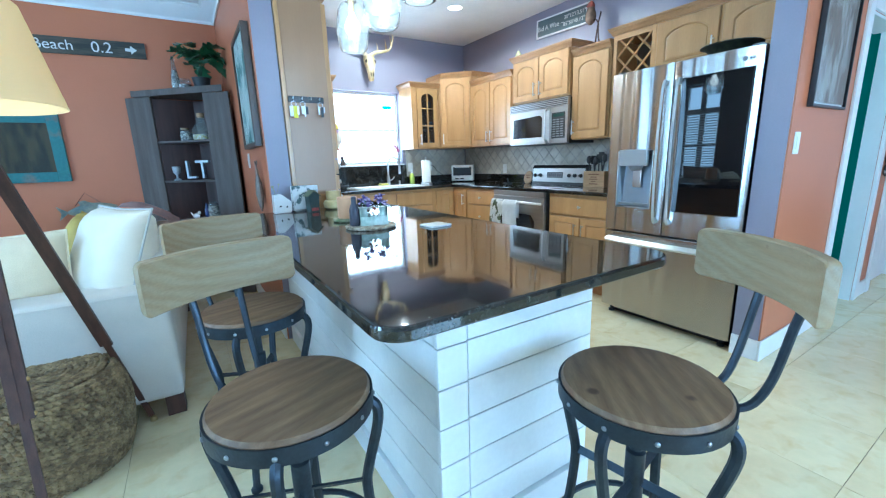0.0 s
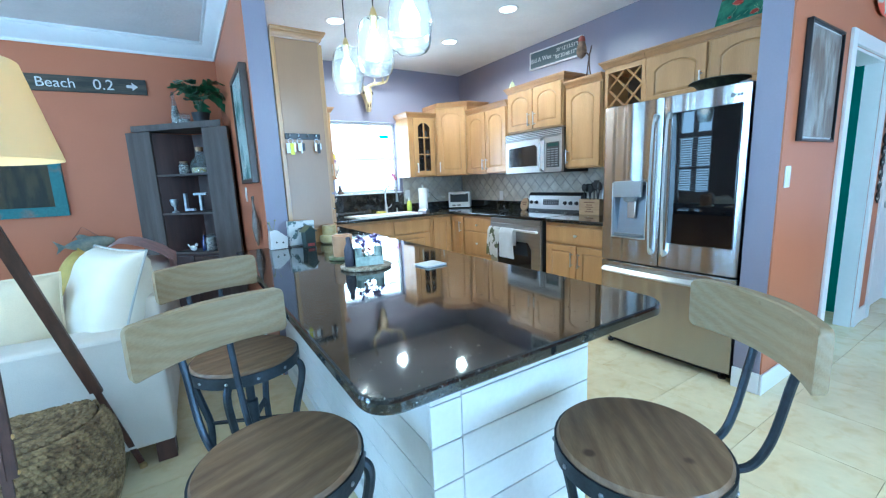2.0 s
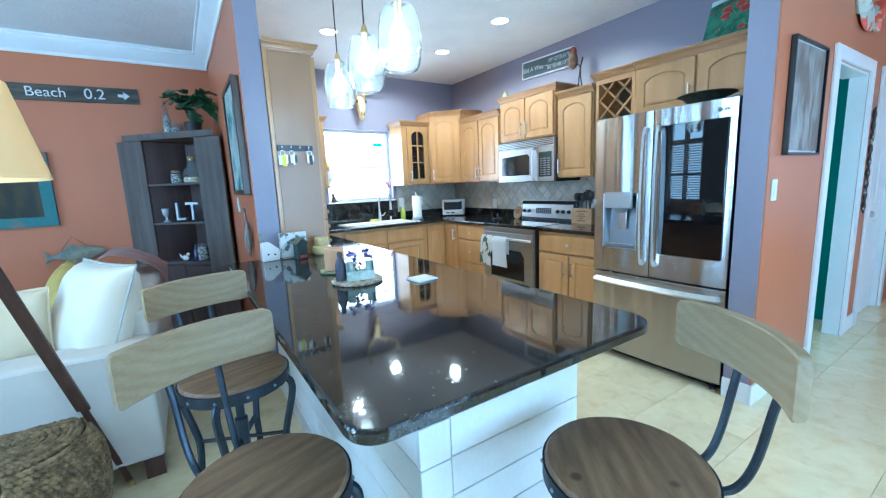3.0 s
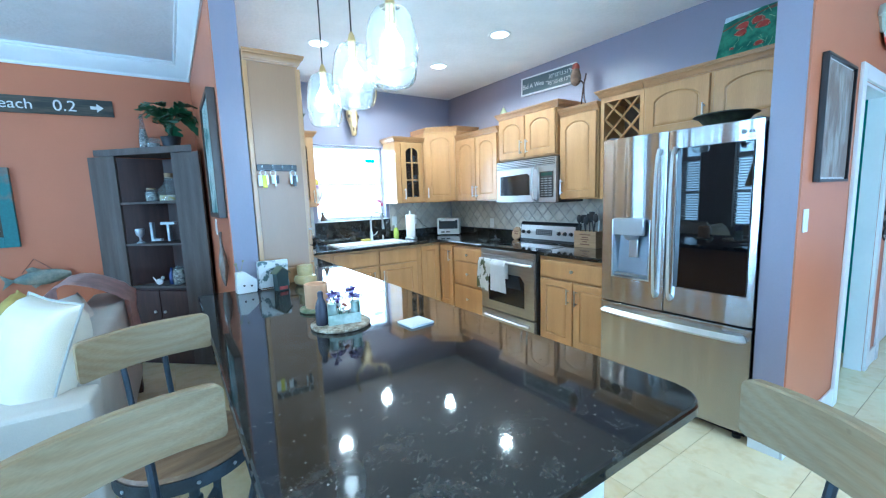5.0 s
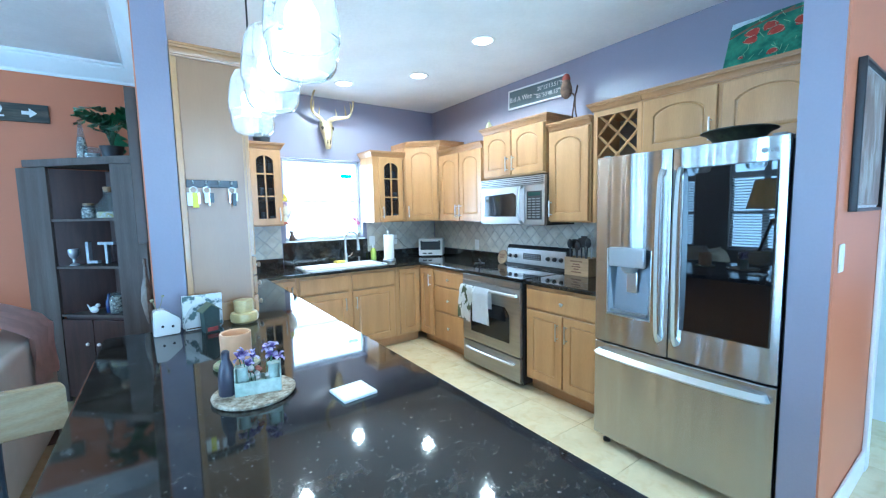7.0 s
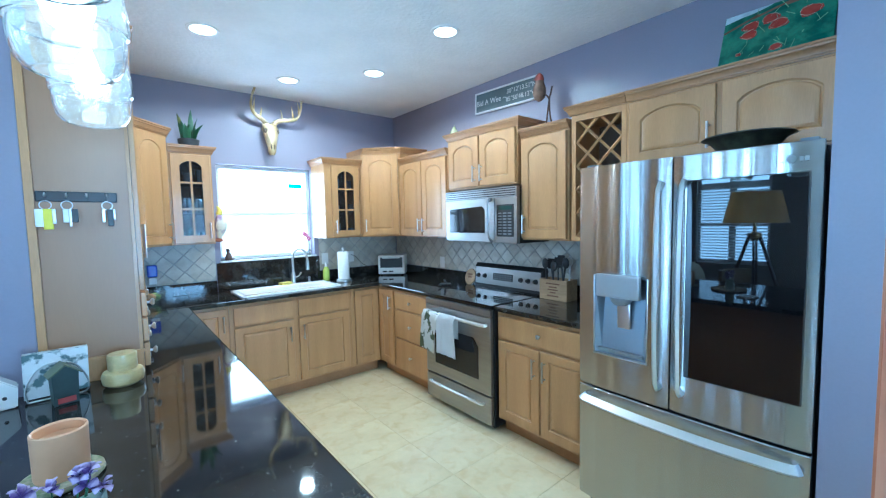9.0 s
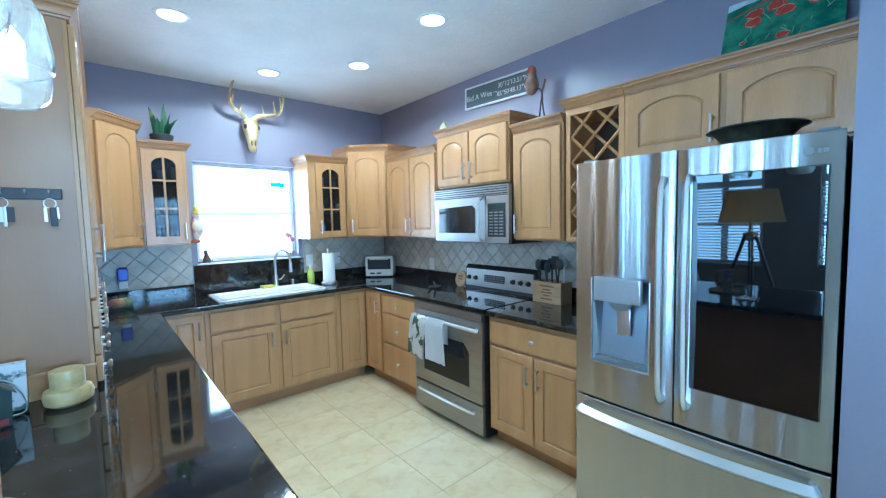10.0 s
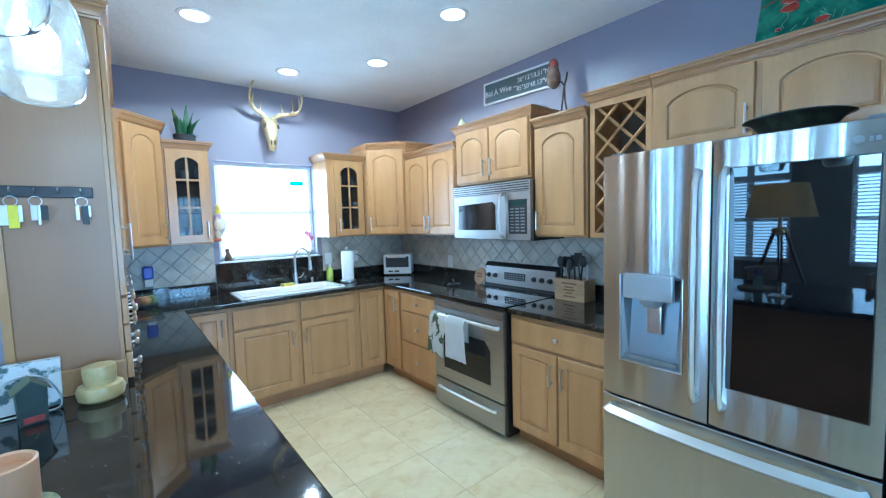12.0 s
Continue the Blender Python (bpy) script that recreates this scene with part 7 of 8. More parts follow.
part("bird_body", bm, material("brown_feather_carving", (0.21, 0.13, 0.08), 0.7, vary=0.4, scale=30), tbd)
bm = BM()
lathe(bm, [(0.03, 0.345), (0.033, 0.36), (0.026, 0.385), (0.008, 0.40)], 16, (0, 0.085, 0))
tube(bm, [(0, 0.11, 0.37), (-0.005, 0.135, 0.365)], [0.007, 0.001], 6)
part("bird_head", bm, material("red_feather_carving", (0.28, 0.06, 0.04), 0.7, vary=0.2), tbd, "red head")
bm = BM()
prof = [(0.05, 0), (0.085, 0.005), (0.115, 0.04), (0.138, 0.066), (0.165, 0.076)]
lathe(bm, prof + [(r - 0.006, zz + 0.006) for r, zz in prof[::-1]], 40)
solid("serving_bowl", bm, material("dark_bronze_glaze", (0.028, 0.026, 0.02), 0.3, vary=0.4, scale=25, second=(0.055, 0.06, 0.035), coat=0.4), "wide dark glazed serving bowl on the fridge", "bowl", pose(3.12, 1.50, FH + 0.001))
pn = thing("poppy_painting", "canvas of red poppies on green, leaning on the wall", "painting", Matrix.Translation((3.52, 1.735, FT + 0.06)) @ pose(0, 0, 0, 0, 0, FACE_W) @ pose(0, 0, 0, -23))
bm = BM()
box(bm, 0, 0.44, -0.018, 0, 0, 0.36, 0.002)
GREENC = material("green_painted_canvas", (0.018, 0.12, 0.075), 0.55, vary=0.35, scale=14, second=(0.075, 0.26, 0.15), bump=0.3, bump_scale=60)
part("canvas", bm, GREENC, pn, smooth=0)
POPPY = material("red_poppy_paint", (0.32, 0.02, 0.015), 0.5, vary=0.3, scale=14, second=(0.45, 0.06, 0.03))
rnd = random.Random(12)
for cx, cz, rr in ((0.12, 0.255, 0.038), (0.118, 0.205, 0.036), (0.20, 0.27, 0.038), (0.235, 0.225, 0.040), (0.35, 0.245, 0.044), (0.235, 0.09, 0.026), (0.085, 0.10, 0.013)):
    bm = BM()
    pts = []
    for i in range(14):
        a = 2 * math.pi * i / 14
        q = rr * (0.95 + 0.13 * math.sin(3 * a + cx * 40) + rnd.uniform(-0.06, 0.06))
        pts.append((cx + q * math.cos(a), cz + 0.75 * q * math.sin(a)))
    off = rnd.uniform(0, 0.0012)
    loft(bm, [[(x, -0.0185, zz) for x, zz in pts], [(x, -0.0205 - off, zz) for x, zz in pts]])
    part("painted_poppy", bm, POPPY, pn, "red poppy", smooth=0)
    for k in range(3):
        bm = BM()
        a = 1.3 + 2.1 * k + cx * 9
        c0, c1 = a - 0.9, a + 0.7
        tube(bm, spline([(cx + 0.9 * rr * math.cos(q), -0.0222, cz + 0.66 * rr * math.sin(q)) for q in (c0, a, c1)], 3), 0, flat=(0.0028, 0.001))
        part("painted_petal_edge", bm, material("pale_petal_edge_paint", (0.62, 0.42, 0.30), 0.6, vary=0.3, scale=40), pn, "pale petal edge", smooth=0)
bm = BM()
for k in range(26):
    x, zz, l = rnd.uniform(0.02, 0.41), rnd.uniform(0.01, 0.33), rnd.uniform(0.01, 0.06)
    a = rnd.uniform(0.4, 2.6)
    tube(bm, [(x, -0.0195, zz), (min(0.435, max(0.005, x + l * math.cos(a))), -0.0195, min(0.355, zz + l * math.sin(a)))], 0, flat=(0.003, 0.002))
t = part("painted_stem", bm, material("pale_green_paint", (0.30, 0.48, 0.26), 0.6, vary=0.2), pn, smooth=0)
t["kind"] = "stuff"
bm = BM()
loft(bm, [[(x, y, zz) for x, zz in ((0.002, 0.358), (0.002, 0.315), (0.07, 0.33), (0.13, 0.335), (0.19, 0.352), (0.20, 0.358))] for y in (-0.0185, -0.0195)])
part("painted_sky", bm, material("pale_sky_paint", (0.60, 0.70, 0.74), 0.6, vary=0.2, scale=20), pn, "pale painted sky", smooth=0)
bm = BM()
for a, b in (((0.0, 0.255), (0.15, 0.315)), ((0.12, 0.30), (0.30, 0.345)), ((0.25, 0.325), (0.438, 0.335))):
    tube(bm, [(a[0] + 0.004, -0.0195, a[1]), (b[0], -0.0195, b[1])], 0, flat=(0.012, 0.002))
part("painted_bank", bm, material("umber_paint", (0.20, 0.10, 0.045), 0.6, vary=0.4, scale=30), pn, "brown painted bank", smooth=0)
# key rack
kr = thing("key_rack", "black key rack with hooks on the cupboard's end panel", "key rack", Matrix.Translation((0.925, PTY0 - 0.0005, 1.635)) @ pose(0, 0, 0, 0, 0.5, 0))
bm = BM()
box(bm, -0.112, 0.118, -0.012, 0, -0.019, 0.019, 0.003)
part("rail", bm, BLACKPL, kr)
for k in range(4):
    bm = BM()
    tube(bm, spline([(-0.085 + k * 0.057, -0.012, 0.005), (-0.085 + k * 0.057, -0.03, -0.002), (-0.085 + k * 0.057, -0.034, 0.012)], 3), 0.003, 6)
    part("hook", bm, STEEL2, kr)


def keys(dx, tags, label):
    k = thing("key_bunch", label, "keys", pose(0.925 + dx, PTY0 - 0.032, 1.612 - dx * 0.01))
    bm = BM()
    tube(bm, [(0.016 * math.cos(a), 0, -0.010 + 0.016 * math.sin(a)) for a in [2 * math.pi * i / 16 for i in range(17)]], 0.0015, 5)
    part("ring", bm, STEEL2, k)
    for i, (x, w, h, mat) in enumerate(tags):
        bm = BM()
        box(bm, x - w / 2, x + w / 2, -0.006 - 0.004 * i, -0.002 - 0.004 * i, -0.028 - h, -0.024, 0.0018)
        part("key_tag", bm, mat, k)
    return k


YEL = material("yellow_tag", (0.80, 0.72, 0.02), 0.4)
keys(-0.085, [(-0.014, 0.03, 0.06, WHITEPL), (0.006, 0.026, 0.07, YEL), (0.022, 0.01, 0.05, STEEL2)], "bunch of keys with a yellow tag")
keys(-0.028, [(0.0, 0.024, 0.045, WHITEPL), (0.02, 0.02, 0.045, BLACKPL), (0.008, 0.008, 0.06, STEEL2)], "bunch of keys with a white and a black tag")
keys(0.086, [(-0.012, 0.010, 0.045, STEEL2), (0.008, 0.018, 0.06, BLACKPL), (0.02, 0.007, 0.035, STEEL2)], "bunch of car keys on a ring")

# ---- on the island ----
pc = thing("trivet_plate", "round woven trivet with a whitewashed rim", "trivet", pose(0.90, 1.995, CTOP + 0.0005) @ Matrix.Diagonal((0.715, 0.715, 1, 1)))
bm = BM()
lathe(bm, [(0.155, 0), (0.165, 0.003), (0.168, 0.011), (0.160, 0.015), (0.148, 0.012), (0.02, 0.011)], 44)
part("plate", bm, material("bleached_rattan", (0.60, 0.52, 0.40), 0.8, vary=0.4, scale=40, second=(0.26, 0.19, 0.12), bump=0.6, bump_scale=120), pc)
VERDI = material("verdigris_tin", (0.42, 0.50, 0.42), 0.5, vary=0.3, scale=16, second=(0.55, 0.62, 0.55), metal=0.2, bump=0.3)
PUR = material("violet_petal", (0.085, 0.035, 0.22), 0.6, vary=0.3, scale=30, second=(0.40, 0.33, 0.52), rand=0.2)
tv = thing("tin_flower_planter", "verdigris tin planter with purple irises", "planter", pose(0.912, 1.985, CTOP + 0.0125, 0, 0, -14) @ Matrix.Diagonal((0.76, 0.76, 0.84, 1)))
bm = BM()
w, d, h, t = 0.17, 0.075, 0.05, 0.004
box(bm, -w / 2, w / 2, -d / 2, -d / 2 + t, 0, h), box(bm, -w / 2, w / 2, d / 2 - t, d / 2, 0, h), box(bm, -w / 2, -w / 2 + t, -d / 2 + t, d / 2 - t, 0, h + 0.05), box(bm, w / 2 - t, w / 2, -d / 2 + t, d / 2 - t, 0, h + 0.05), box(bm, -w / 2 + t, w / 2 - t, -d / 2 + t, d / 2 - t, 0, t)
part("tin_box", bm, VERDI, tv, smooth=0)
for sx in (-1, 1):
    bm = BM()
    lathe(bm, [(0.02, 0.004), (0.024, 0.01), (0.022, 0.09), (0.026, 0.1)], 14, (sx * 0.058, 0, 0))
    part("tin_tube", bm, VERDI, tv)
petal = BM()
loops = []
for i in range(6):
    tt = i / 5
    w2 = 0.013 * math.sin(math.pi * (0.12 + 0.85 * tt))
    loops.append([(-w2, 0.028 * tt, 0.014 * math.sin(2.4 * tt)), (0, 0.028 * tt, 0.014 * math.sin(2.4 * tt) + 0.003), (w2, 0.028 * tt, 0.014 * math.sin(2.4 * tt)), (0, 0.028 * tt, 0.014 * math.sin(2.4 * tt) - 0.0015)])
loft(petal, loops)
pm = finish(petal, "petal", PUR, 60)
rnd = random.Random(21)
DRIED = [material("dried_cream_flower", (0.66, 0.58, 0.50), 0.8, vary=0.3, scale=60), material("dried_rust_flower", (0.36, 0.12, 0.07), 0.8, vary=0.3, scale=60)]
for k in range(9):
    bm = BM()
    ball(bm, (rnd.uniform(-0.045, 0.045), -0.022 + rnd.uniform(0, 0.03), 0.055 + rnd.uniform(0, 0.04)), rnd.uniform(0.008, 0.014), (1, 1, 0.8), 8, 6)
    part("dried_flower", bm, DRIED[k % 3 == 0], tv)
for k in range(8):
    cx, cy, cz = rnd.uniform(-0.085, 0.085), rnd.uniform(-0.025, 0.03), rnd.uniform(0.10, 0.155)
    bm = BM()
    tube(bm, [(cx * 0.7, cy * 0.3, 0.03), (cx, cy, cz)], 0.002, 5)
    part("stem", bm, LEAF, tv)
    for j in range(6):
        p = part("petal", pm, None, tv)
        p.matrix_local = pose(cx, cy, cz, rnd.uniform(-50, 50), rnd.uniform(-25, 25), j * 60 + rnd.uniform(-20, 20))
bm = BM()
lathe(bm, [(0.026, 0), (0.029, 0.006), (0.027, 0.08), (0.02, 0.10), (0.013, 0.115), (0.014, 0.14), (0.008, 0.145)], 18)
solid("dark_vase", bm, material("dark_slate_glaze", (0.055, 0.05, 0.07), 0.4, vary=0.25, scale=14), "dark slate bottle vase on the trivet", "vase", pose(0.828, 2.012, CTOP + 0.0125) @ Matrix.Diagonal((0.85, 0.85, 0.95, 1)))
# candle on a leafy coaster behind
cd = thing("candle", "peach wax pillar candle on a woven coaster", "candle", pose(0.893, 2.295, CTOP + 0.0005))
bm = BM()
lathe(bm, [(0.075, 0), (0.08, 0.005), (0.078, 0.014), (0.07, 0.015)], 24)
part("coaster", bm, material("green_woven_coaster", (0.20, 0.24, 0.11), 0.85, vary=0.4, scale=40, second=(0.4, 0.36, 0.24), bump=0.5), cd, "green woven coaster")
bm = BM()
lathe(bm, [(0.050, 0.0155), (0.052, 0.02), (0.053, 0.125), (0.050, 0.128), (0.046, 0.124), (0.044, 0.105), (0.006, 0.10)], 28)
part("wax", bm, material("peach_wax", (0.68, 0.40, 0.22), 0.45, vary=0.06, scale=6), cd, "peach wax")
bm = BM()
box(bm, -0.055, 0.055, -0.053, 0.053, 0, 0.009, 0.0025)
solid("tile_coaster", bm, material("white_stone_tile", (0.76, 0.77, 0.75), 0.25, vary=0.08, scale=12), "square white stone tile coaster", "coaster", pose(1.149, 1.812, CTOP + 0.0005, 0, 0, 5))
# napkin holder, birdhouse, house vase, tea-light tower
nh = thing("napkin_holder", "wire napkin holder with patterned paper napkins", "napkin holder", pose(0.835, 2.965, CTOP + 0.001, 0, 0, 4))
bm = BM()
loft(bm, [[(x, y, zz) for x, zz in ((-0.085, 0.012), (0.085, 0.012), (0.088, 0.165), (-0.082, 0.168))] for y in (-0.012, 0.022)])
part("paper_napkin", bm, material("patterned_paper_napkin", (0.70, 0.71, 0.70), 0.85, vary=0.1, scale=20, second=(0.12, 0.17, 0.17), mix_lo=0.54, mix_hi=0.60), nh, "white napkins with a dark print", smooth=0)
for y in (-0.02, 0.03):
    bm = BM()
    tube(bm, spline([(-0.075, y, 0.004), (-0.08, y, 0.05), (-0.05, y, 0.11), (0.0, y, 0.13), (0.05, y, 0.11), (0.08, y, 0.05), (0.075, y, 0.004), (0, y, 0.004), (-0.075, y, 0.004)], 4), 0.003, 6)
    part("wire", bm, CHROME, nh)
bh = thing("birdhouse", "small dark green wooden birdhouse on the counter", "birdhouse", pose(0.86, 2.875, CTOP + 0.001, 0, 0, 14) @ Matrix.Diagonal((0.78, 0.85, 0.92, 1)))
bm = BM()
loft(bm, [[(x, y, zz) for x, zz in ((-0.04, 0), (0.04, 0), (0.045, 0.115), (0.0, 0.145), (-0.045, 0.115))] for y in (-0.03, 0.035)])
GRN = material("bottle_green_paint", (0.035, 0.055, 0.05), 0.45, vary=0.2, scale=10)
part("house_body", bm, GRN, bh, smooth=0)
for sx in (-1, 1):
    bm = BM()
    loft(bm, [[(0.0, y, 0.147), (sx * 0.056, y, 0.108), (sx * 0.056, y, 0.113), (0.0, y, 0.153)] for y in (-0.042, 0.045)])
    part("roof_board", bm, material("brass_green_roof", (0.12, 0.13, 0.07), 0.5), bh, smooth=0)
bm = BM()
box(bm, -0.03, 0.03, -0.034, -0.0305, 0.008, 0.028, 0.001)
part("red_strip", bm, material("faded_red_label", (0.42, 0.07, 0.06), 0.6, vary=0.3, scale=30), bh, "faded red strip")
hv = thing("house_vase", "white ceramic house-shaped vase with small flowers", "vase", pose(0.685, 2.955, CTOP + 0.001, 0, 0, 6))
bm = BM()
loft(bm, [[(x, y, zz) for x, zz in ((-0.055, 0), (0.05, 0), (0.055, 0.07), (-0.01, 0.125), (-0.05, 0.12))] for y in (-0.03, 0.03)])
bmesh.ops.bevel(bm, geom=bm.edges[:], offset=0.004, segments=2, affect="EDGES")
part("vase_body", bm, ENAMEL, hv)
for x, zz in ((-0.018, 0.045), (0.022, 0.04)):
    bm = BM()
    lathe(bm, [(0.006, 0), (0.006, 0.002)], 10)
    bmesh.ops.transform(bm, matrix=pose(x, -0.0295, zz, 90), verts=bm.verts)
    part("dot", bm, BLACKPL, hv, "small dark dot")
rnd = random.Random(4)
for k in range(5):
    bm = BM()
    p = Vector((-0.03 + rnd.uniform(-0.03, 0.03), rnd.uniform(-0.01, 0.01), 0.16 + rnd.uniform(0, 0.03)))
    tube(bm, spline([(-0.03, 0, 0.115), ((p.x - 0.03) / 2, p.y / 2, 0.14), p], 3), 0.0014, 5)
    ball(bm, p, 0.007, (1, 1, 0.8), 8, 6)
    part("sprig", bm, material("dry_sprig", (0.36, 0.34, 0.2), 0.8, vary=0.3), hv)
tl = thing("candle_holder", "two-tier cream ceramic tea-light holder", "candle holder", pose(1.02, 2.95, CTOP + 0.001))
CERAM = material("cream_mottled_ceramic", (0.64, 0.51, 0.24), 0.35, vary=0.25, scale=14, second=(0.50, 0.37, 0.15), coat=0.2)
bm = BM()
lathe(bm, [(0.048, 0), (0.064, 0.012), (0.068, 0.036), (0.062, 0.054), (0.05, 0.058)], 28)
part("lower_tier", bm, CERAM, tl)
bm = BM()
lathe(bm, [(0.044, 0.0585), (0.046, 0.064), (0.047, 0.112), (0.045, 0.12), (0.02, 0.121)], 28)
part("upper_tier", bm, CERAM, tl)
# on the window sill
bm = BM()
lathe(bm, [(0.03, 0), (0.034, 0.01), (0.03, 0.04), (0.02, 0.065), (0.018, 0.075)], 14)
ball(bm, (0.0, -0.01, 0.09), 0.02, (1, 1, 1), 12, 8)
for sx in (-1, 1):
    tube(bm, [(sx * 0.012, -0.01, 0.10), (sx * 0.014, -0.01, 0.122)], [0.007, 0.001], 6)
tube(bm, spline([(-0.025, 0.01, 0.012), (-0.05, 0.0, 0.012), (-0.06, -0.02, 0.018)], 4), 0.006, 6)
solid("cat_figurine", bm, material("brown_glazed_clay", (0.12, 0.07, 0.045), 0.35, vary=0.3, scale=12), "brown ceramic cat figurine on the window sill", "figurine", pose(1.845, YN + 0.02, WIN[2] + 0.0005, 0, 0, 200))
hr = thing("hanging_rooster", "painted cloth rooster hung beside the window", "ornament", pose(1.768, YN - 0.05, 1.60))
CLOTH = material("painted_rooster_cloth", (0.72, 0.69, 0.58), 0.7, vary=0.2, scale=12, second=(0.32, 0.22, 0.34), mix_lo=0.5, mix_hi=0.6)
bm = BM()
tube(bm, spline([(-0.005, 0, 0.02), (0.012, -0.005, -0.05), (0.012, -0.008, -0.12), (-0.005, -0.008, -0.20)], 5), [0.016 + 0.034 * math.sin(math.pi * i / 15) for i in range(16)], 12)
part("body", bm, CLOTH, hr)
bm = BM()
tube(bm, spline([(0.0, 0, 0.01), (0.01, -0.004, 0.05), (-0.012, -0.004, 0.09)], 4), [0.022, 0.026, 0.026, 0.024, 0.022, 0.018, 0.014, 0.008, 0.003], 10)
part("crest", bm, material("yellow_cloth", (0.70, 0.60, 0.10), 0.8, vary=0.15), hr, "yellow crest")
bm = BM()
ball(bm, (-0.012, -0.01, -0.215), 0.028, (1.5, 0.6, 0.6), 12, 8)
part("foot", bm, material("orange_clay", (0.42, 0.14, 0.06), 0.6, vary=0.15), hr, "orange foot")
orc = thing("orchid", "small pink orchid in a glass on the sill", "plant", pose(2.60, YN + 0.015, WIN[2] + 0.0005))
bm = BM()
lathe(bm, [(0.022, 0), (0.026, 0.05), (0.022, 0.055)], 14)
part("glass_pot", bm, CLEAR, orc).visible_shadow = False
bm = BM()
tube(bm, spline([(0, 0, 0.005), (0.01, 0, 0.1), (-0.02, -0.01, 0.19), (-0.05, -0.02, 0.22)], 5), 0.002, 5)
part("stem", bm, LEAF, orc)
for x, zz in ((-0.05, 0.22), (-0.03, 0.205), (-0.005, 0.17)):
    bm = BM()
    for j in range(5):
        a = j * 72
        ball(bm, (x + 0.014 * math.cos(radians(a)), -0.02, zz + 0.014 * math.sin(radians(a))), 0.011, (1, 0.25, 1), 8, 6)
    part("blossom", bm, material("pink_blossom", (0.52, 0.14, 0.28), 0.6, vary=0.2), orc)

# ---- pieces of floor and walls ----
TILE = material("cream_travertine_tile", (0.79, 0.675, 0.42), 0.14, vary=0.10, scale=3.2, second=(0.71, 0.575, 0.335), mix_lo=0.36, mix_hi=0.66, bump_scale=26, rand=0.04, rough_vary=0.05, coat=0.25)
veins = TILE.node_tree
vb = veins.nodes["Principled BSDF"]
vt_n, vr, vm, vc = veins.nodes.new("ShaderNodeTexNoise"), veins.nodes.new("ShaderNodeValToRGB"), veins.nodes.new("ShaderNodeMix"), veins.nodes.new("ShaderNodeTexCoord")
vt_n.inputs["Scale"].default_value, vt_n.inputs["Detail"].default_value, vt_n.inputs["Distortion"].default_value = 11, 8, 0.5
vr.color_ramp.elements[0].position, vr.color_ramp.elements[1].position = 0.50, 0.80
vr.color_ramp.elements[0].color, vr.color_ramp.elements[1].color = (1, 1, 1, 1), (0.80, 0.66, 0.46, 1)
vm.data_type, vm.blend_type = "RGBA", "MULTIPLY"
vm.inputs[0].default_value = 0.6
src = vb.inputs["Base Color"].links[0].from_socket
shift, oi, va = veins.nodes.new("ShaderNodeVectorMath"), veins.nodes.new("ShaderNodeObjectInfo"), veins.nodes.new("ShaderNodeVectorMath")
shift.operation, va.operation = "SCALE", "ADD"
va.inputs[1].default_value = (0, 0, 0)
shift.inputs["Scale"].default_value = 3.0
veins.links.new(oi.outputs["Location"], shift.inputs[0])
veins.links.new(vc.outputs["Object"], va.inputs[0])
veins.links.new(shift.outputs[0], va.inputs[1])
veins.links.new(va.outputs[0], vt_n.inputs["Vector"])
veins.links.new(vt_n.outputs["Fac"], vr.inputs[0])
veins.links.new(src, vm.inputs[6])
veins.links.new(vr.outputs[0], vm.inputs[7])
veins.links.new(vm.outputs[2], vb.inputs["Base Color"])
T = 0.45
floor = bpy.data.objects["floor"]
bm = BM()
box(bm, 0.001, T - 0.001, 0.001, T - 0.001, -0.0055, 0.0, 0.0006, 1)
tm = finish(bm, "tile", TILE, 0)
rest = BM()
TX0, TY0 = 0.26 - 9 * T, 0.045 - 7 * T
for i in range(24):
    for j in range(18):
        x, y = TX0 + i * T, TY0 + j * T
        if x > XFAR or y > YN or x + T < XW:
            continue
        if -1.2 < x < 5.5 and -0.5 < y < 4.9:
            t = part("tile", tm, None, floor)
            t.matrix_local = Matrix.Translation((x, y, 0))
        else:
            box(rest, x + 0.0015, x + T - 0.0015, y + 0.0015, y + T - 0.0015, -0.0055, 0.0)
r = part("tile_field", rest, TILE, floor, "cream travertine tiles", smooth=0)
r["kind"] = "stuff"

# diagonal wall tiles between worktop and cabinets
SPLASH = material("pale_travertine_wall_tile", (0.56, 0.53, 0.45), 0.35, vary=0.12, scale=9, second=(0.47, 0.43, 0.35), bump=0.15, bump_scale=60, rand=0.10)
GROUT2 = material("wall_tile_grout", (0.42, 0.41, 0.37), 0.85, vary=0.1, scale=30)


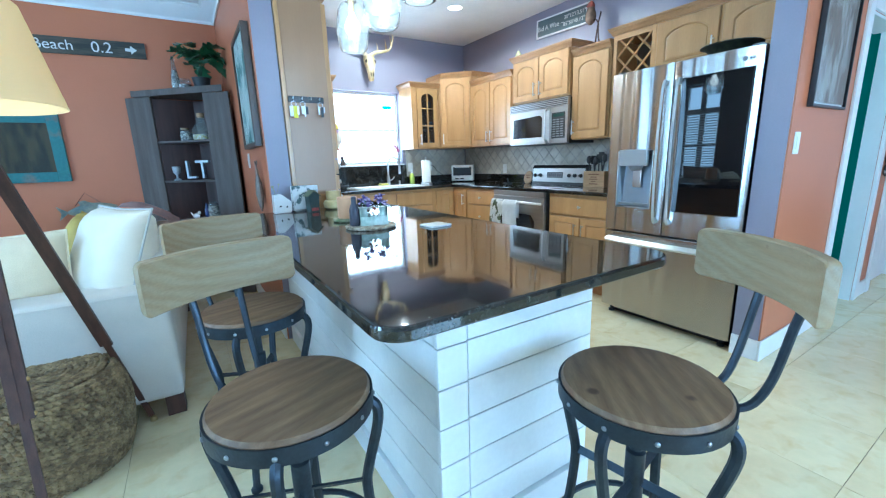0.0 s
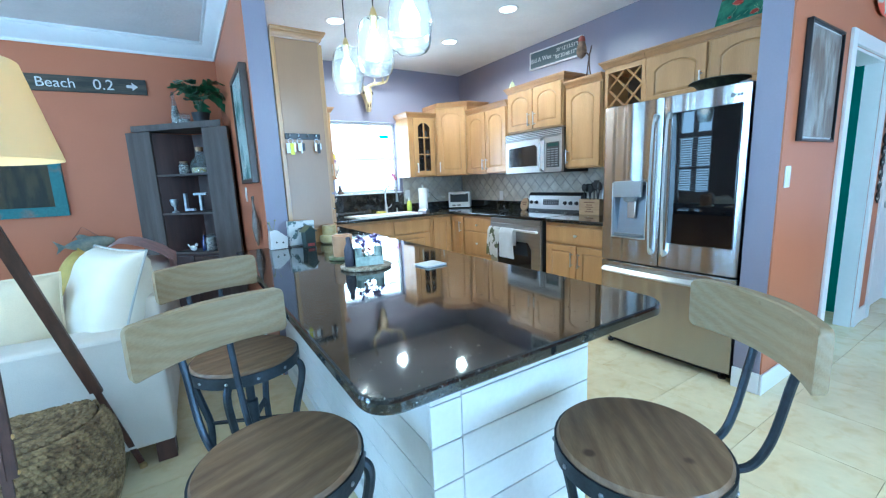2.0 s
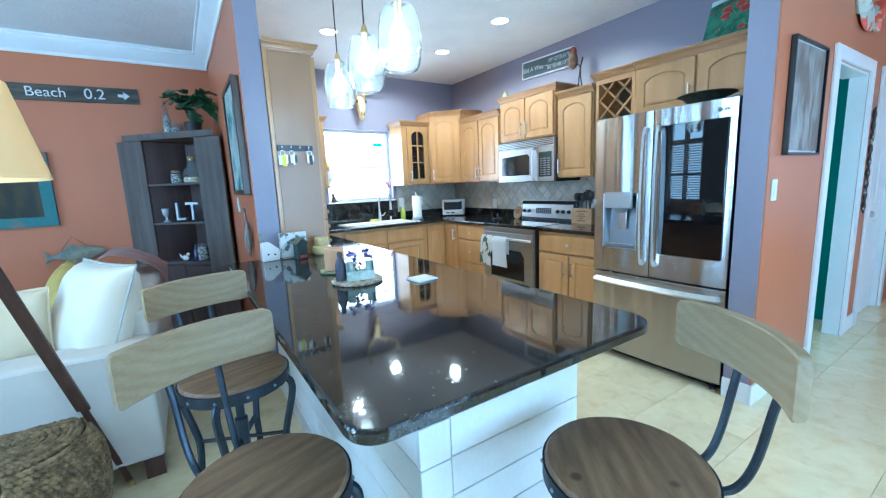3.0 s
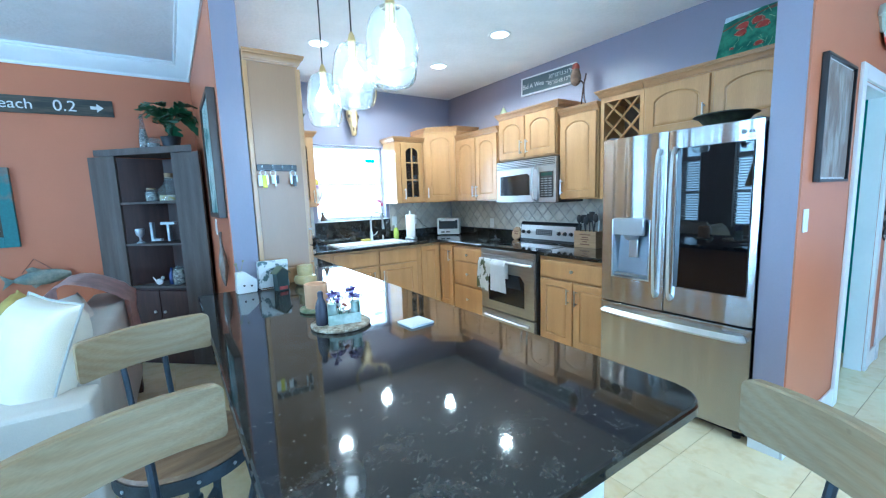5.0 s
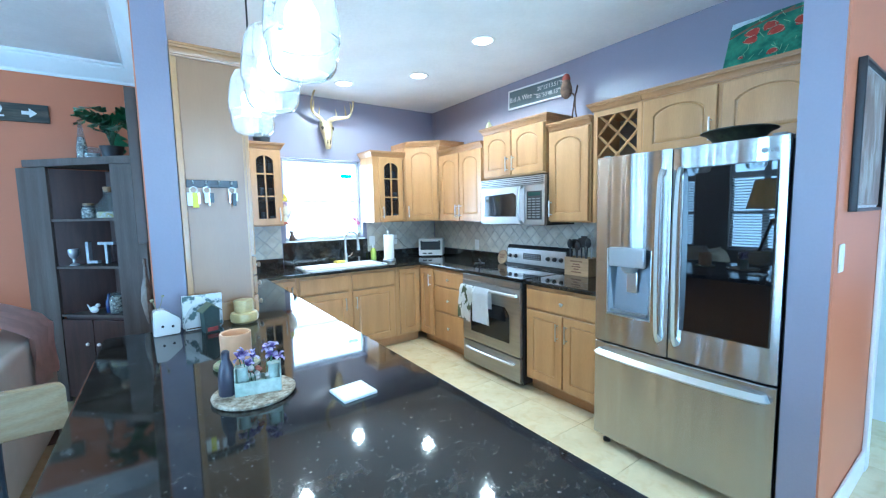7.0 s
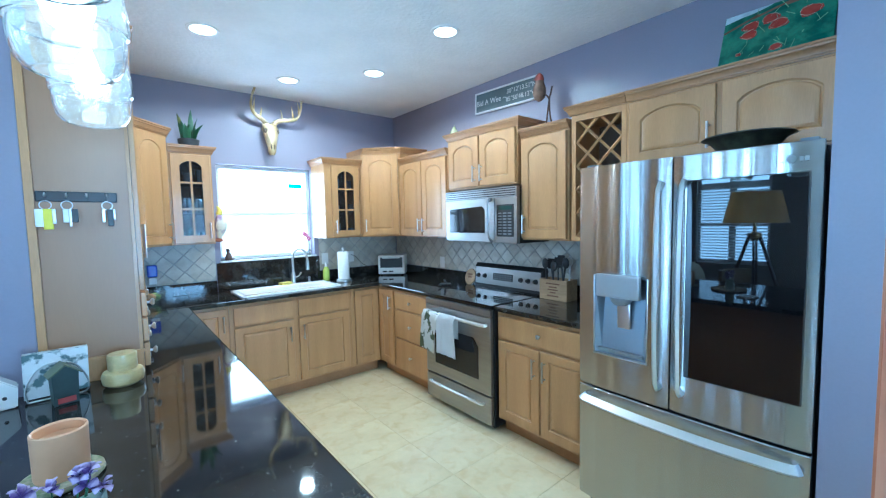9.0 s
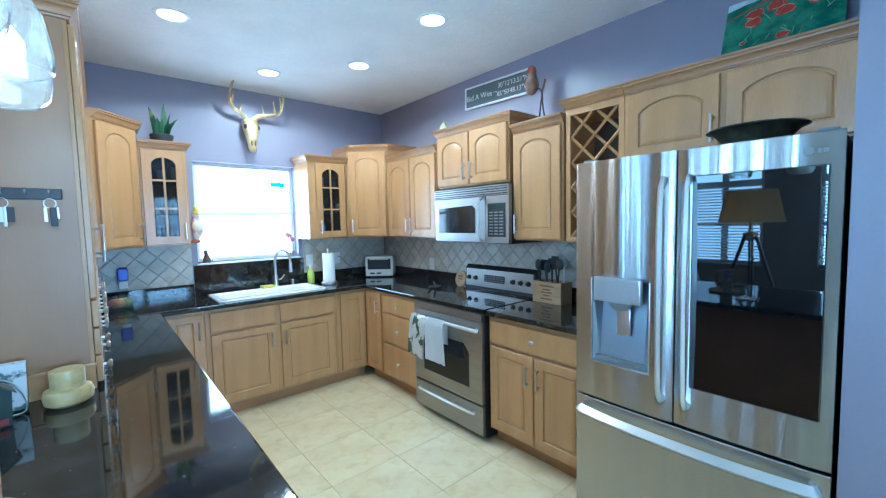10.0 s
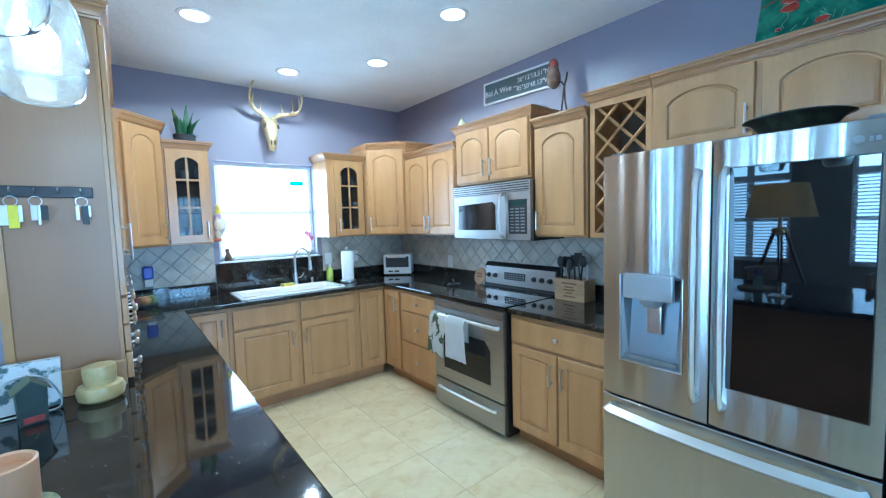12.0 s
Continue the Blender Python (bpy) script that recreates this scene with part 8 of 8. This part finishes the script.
def clip(poly, axis, lim, keep_less):
    out = []
    for a, b in zip(poly, poly[1:] + poly[:1]):
        ia, ib = (a[axis] <= lim) == keep_less, (b[axis] <= lim) == keep_less
        if ia:
            out.append(a)
        if ia != ib:
            t = (lim - a[axis]) / (b[axis] - a[axis])
            out.append(tuple(a[k] + t * (b[k] - a[k]) for k in range(2)))
    return out


def splash(name, m, areas, size=0.105):
    """Tiles set on their corners; local x along the wall, z up, front at -y."""
    base = thing(name, "pale travertine tiles laid diagonally", "", m, kind="structure")
    for x0, x1, z0, z1 in areas:
        bm = BM()
        box(bm, x0, x1, -0.005, -0.001, z0, z1)
        part("grout_bed", bm, GROUT2, base, smooth=0)
    h = size / math.sqrt(2)
    for x0, x1, z0, z1 in areas:
        i0, i1 = int(x0 / h) - 2, int(x1 / h) + 3
        j0, j1 = int(z0 / h) - 2, int(z1 / h) + 3
        for i in range(i0, i1):
            for j in range(j0, j1):
                if (i + j) % 2:
                    continue
                cx, cz, g2 = i * h, j * h, h - 0.006
                poly = [(cx - g2, cz), (cx, cz - g2), (cx + g2, cz), (cx, cz + g2)]
                for ax, lim, less in ((0, x0 + 0.001, False), (0, x1 - 0.001, True), (1, z0 + 0.001, False), (1, z1 - 0.001, True)):
                    poly = clip(poly, ax, lim, less) if poly else poly
                if len(poly) < 3:
                    continue
                area = abs(sum(a[0] * b[1] - b[0] * a[1] for a, b in zip(poly, poly[1:] + poly[:1]))) / 2
                if area < 0.0006:
                    continue
                mx_, mz_ = sum(p[0] for p in poly) / len(poly), sum(p[1] for p in poly) / len(poly)
                small = [(mx_ + (x - mx_) * 0.965, mz_ + (z - mz_) * 0.965) for x, z in poly]
                bm = BM()
                loft(bm, [[(x, -0.005, z) for x, z in poly], [(x, -0.0085, z) for x, z in poly], [(x, -0.0105, z) for x, z in small]])
                part("tile", bm, SPLASH, base, smooth=0)
    return base


ZT0, ZT1 = CTOP + 0.102, UZ - 0.002
splash("backsplash_north", pose(0, YN, 0), [(1.10, WIN[0] - 0.046, ZT0, ZT1), (2.70, XE - 0.014, ZT0, ZT1)])
splash("backsplash_east", pose(XE, YN, 0, 0, 0, FACE_W), [(0.014, YN - 2.15, ZT0, ZT1)])
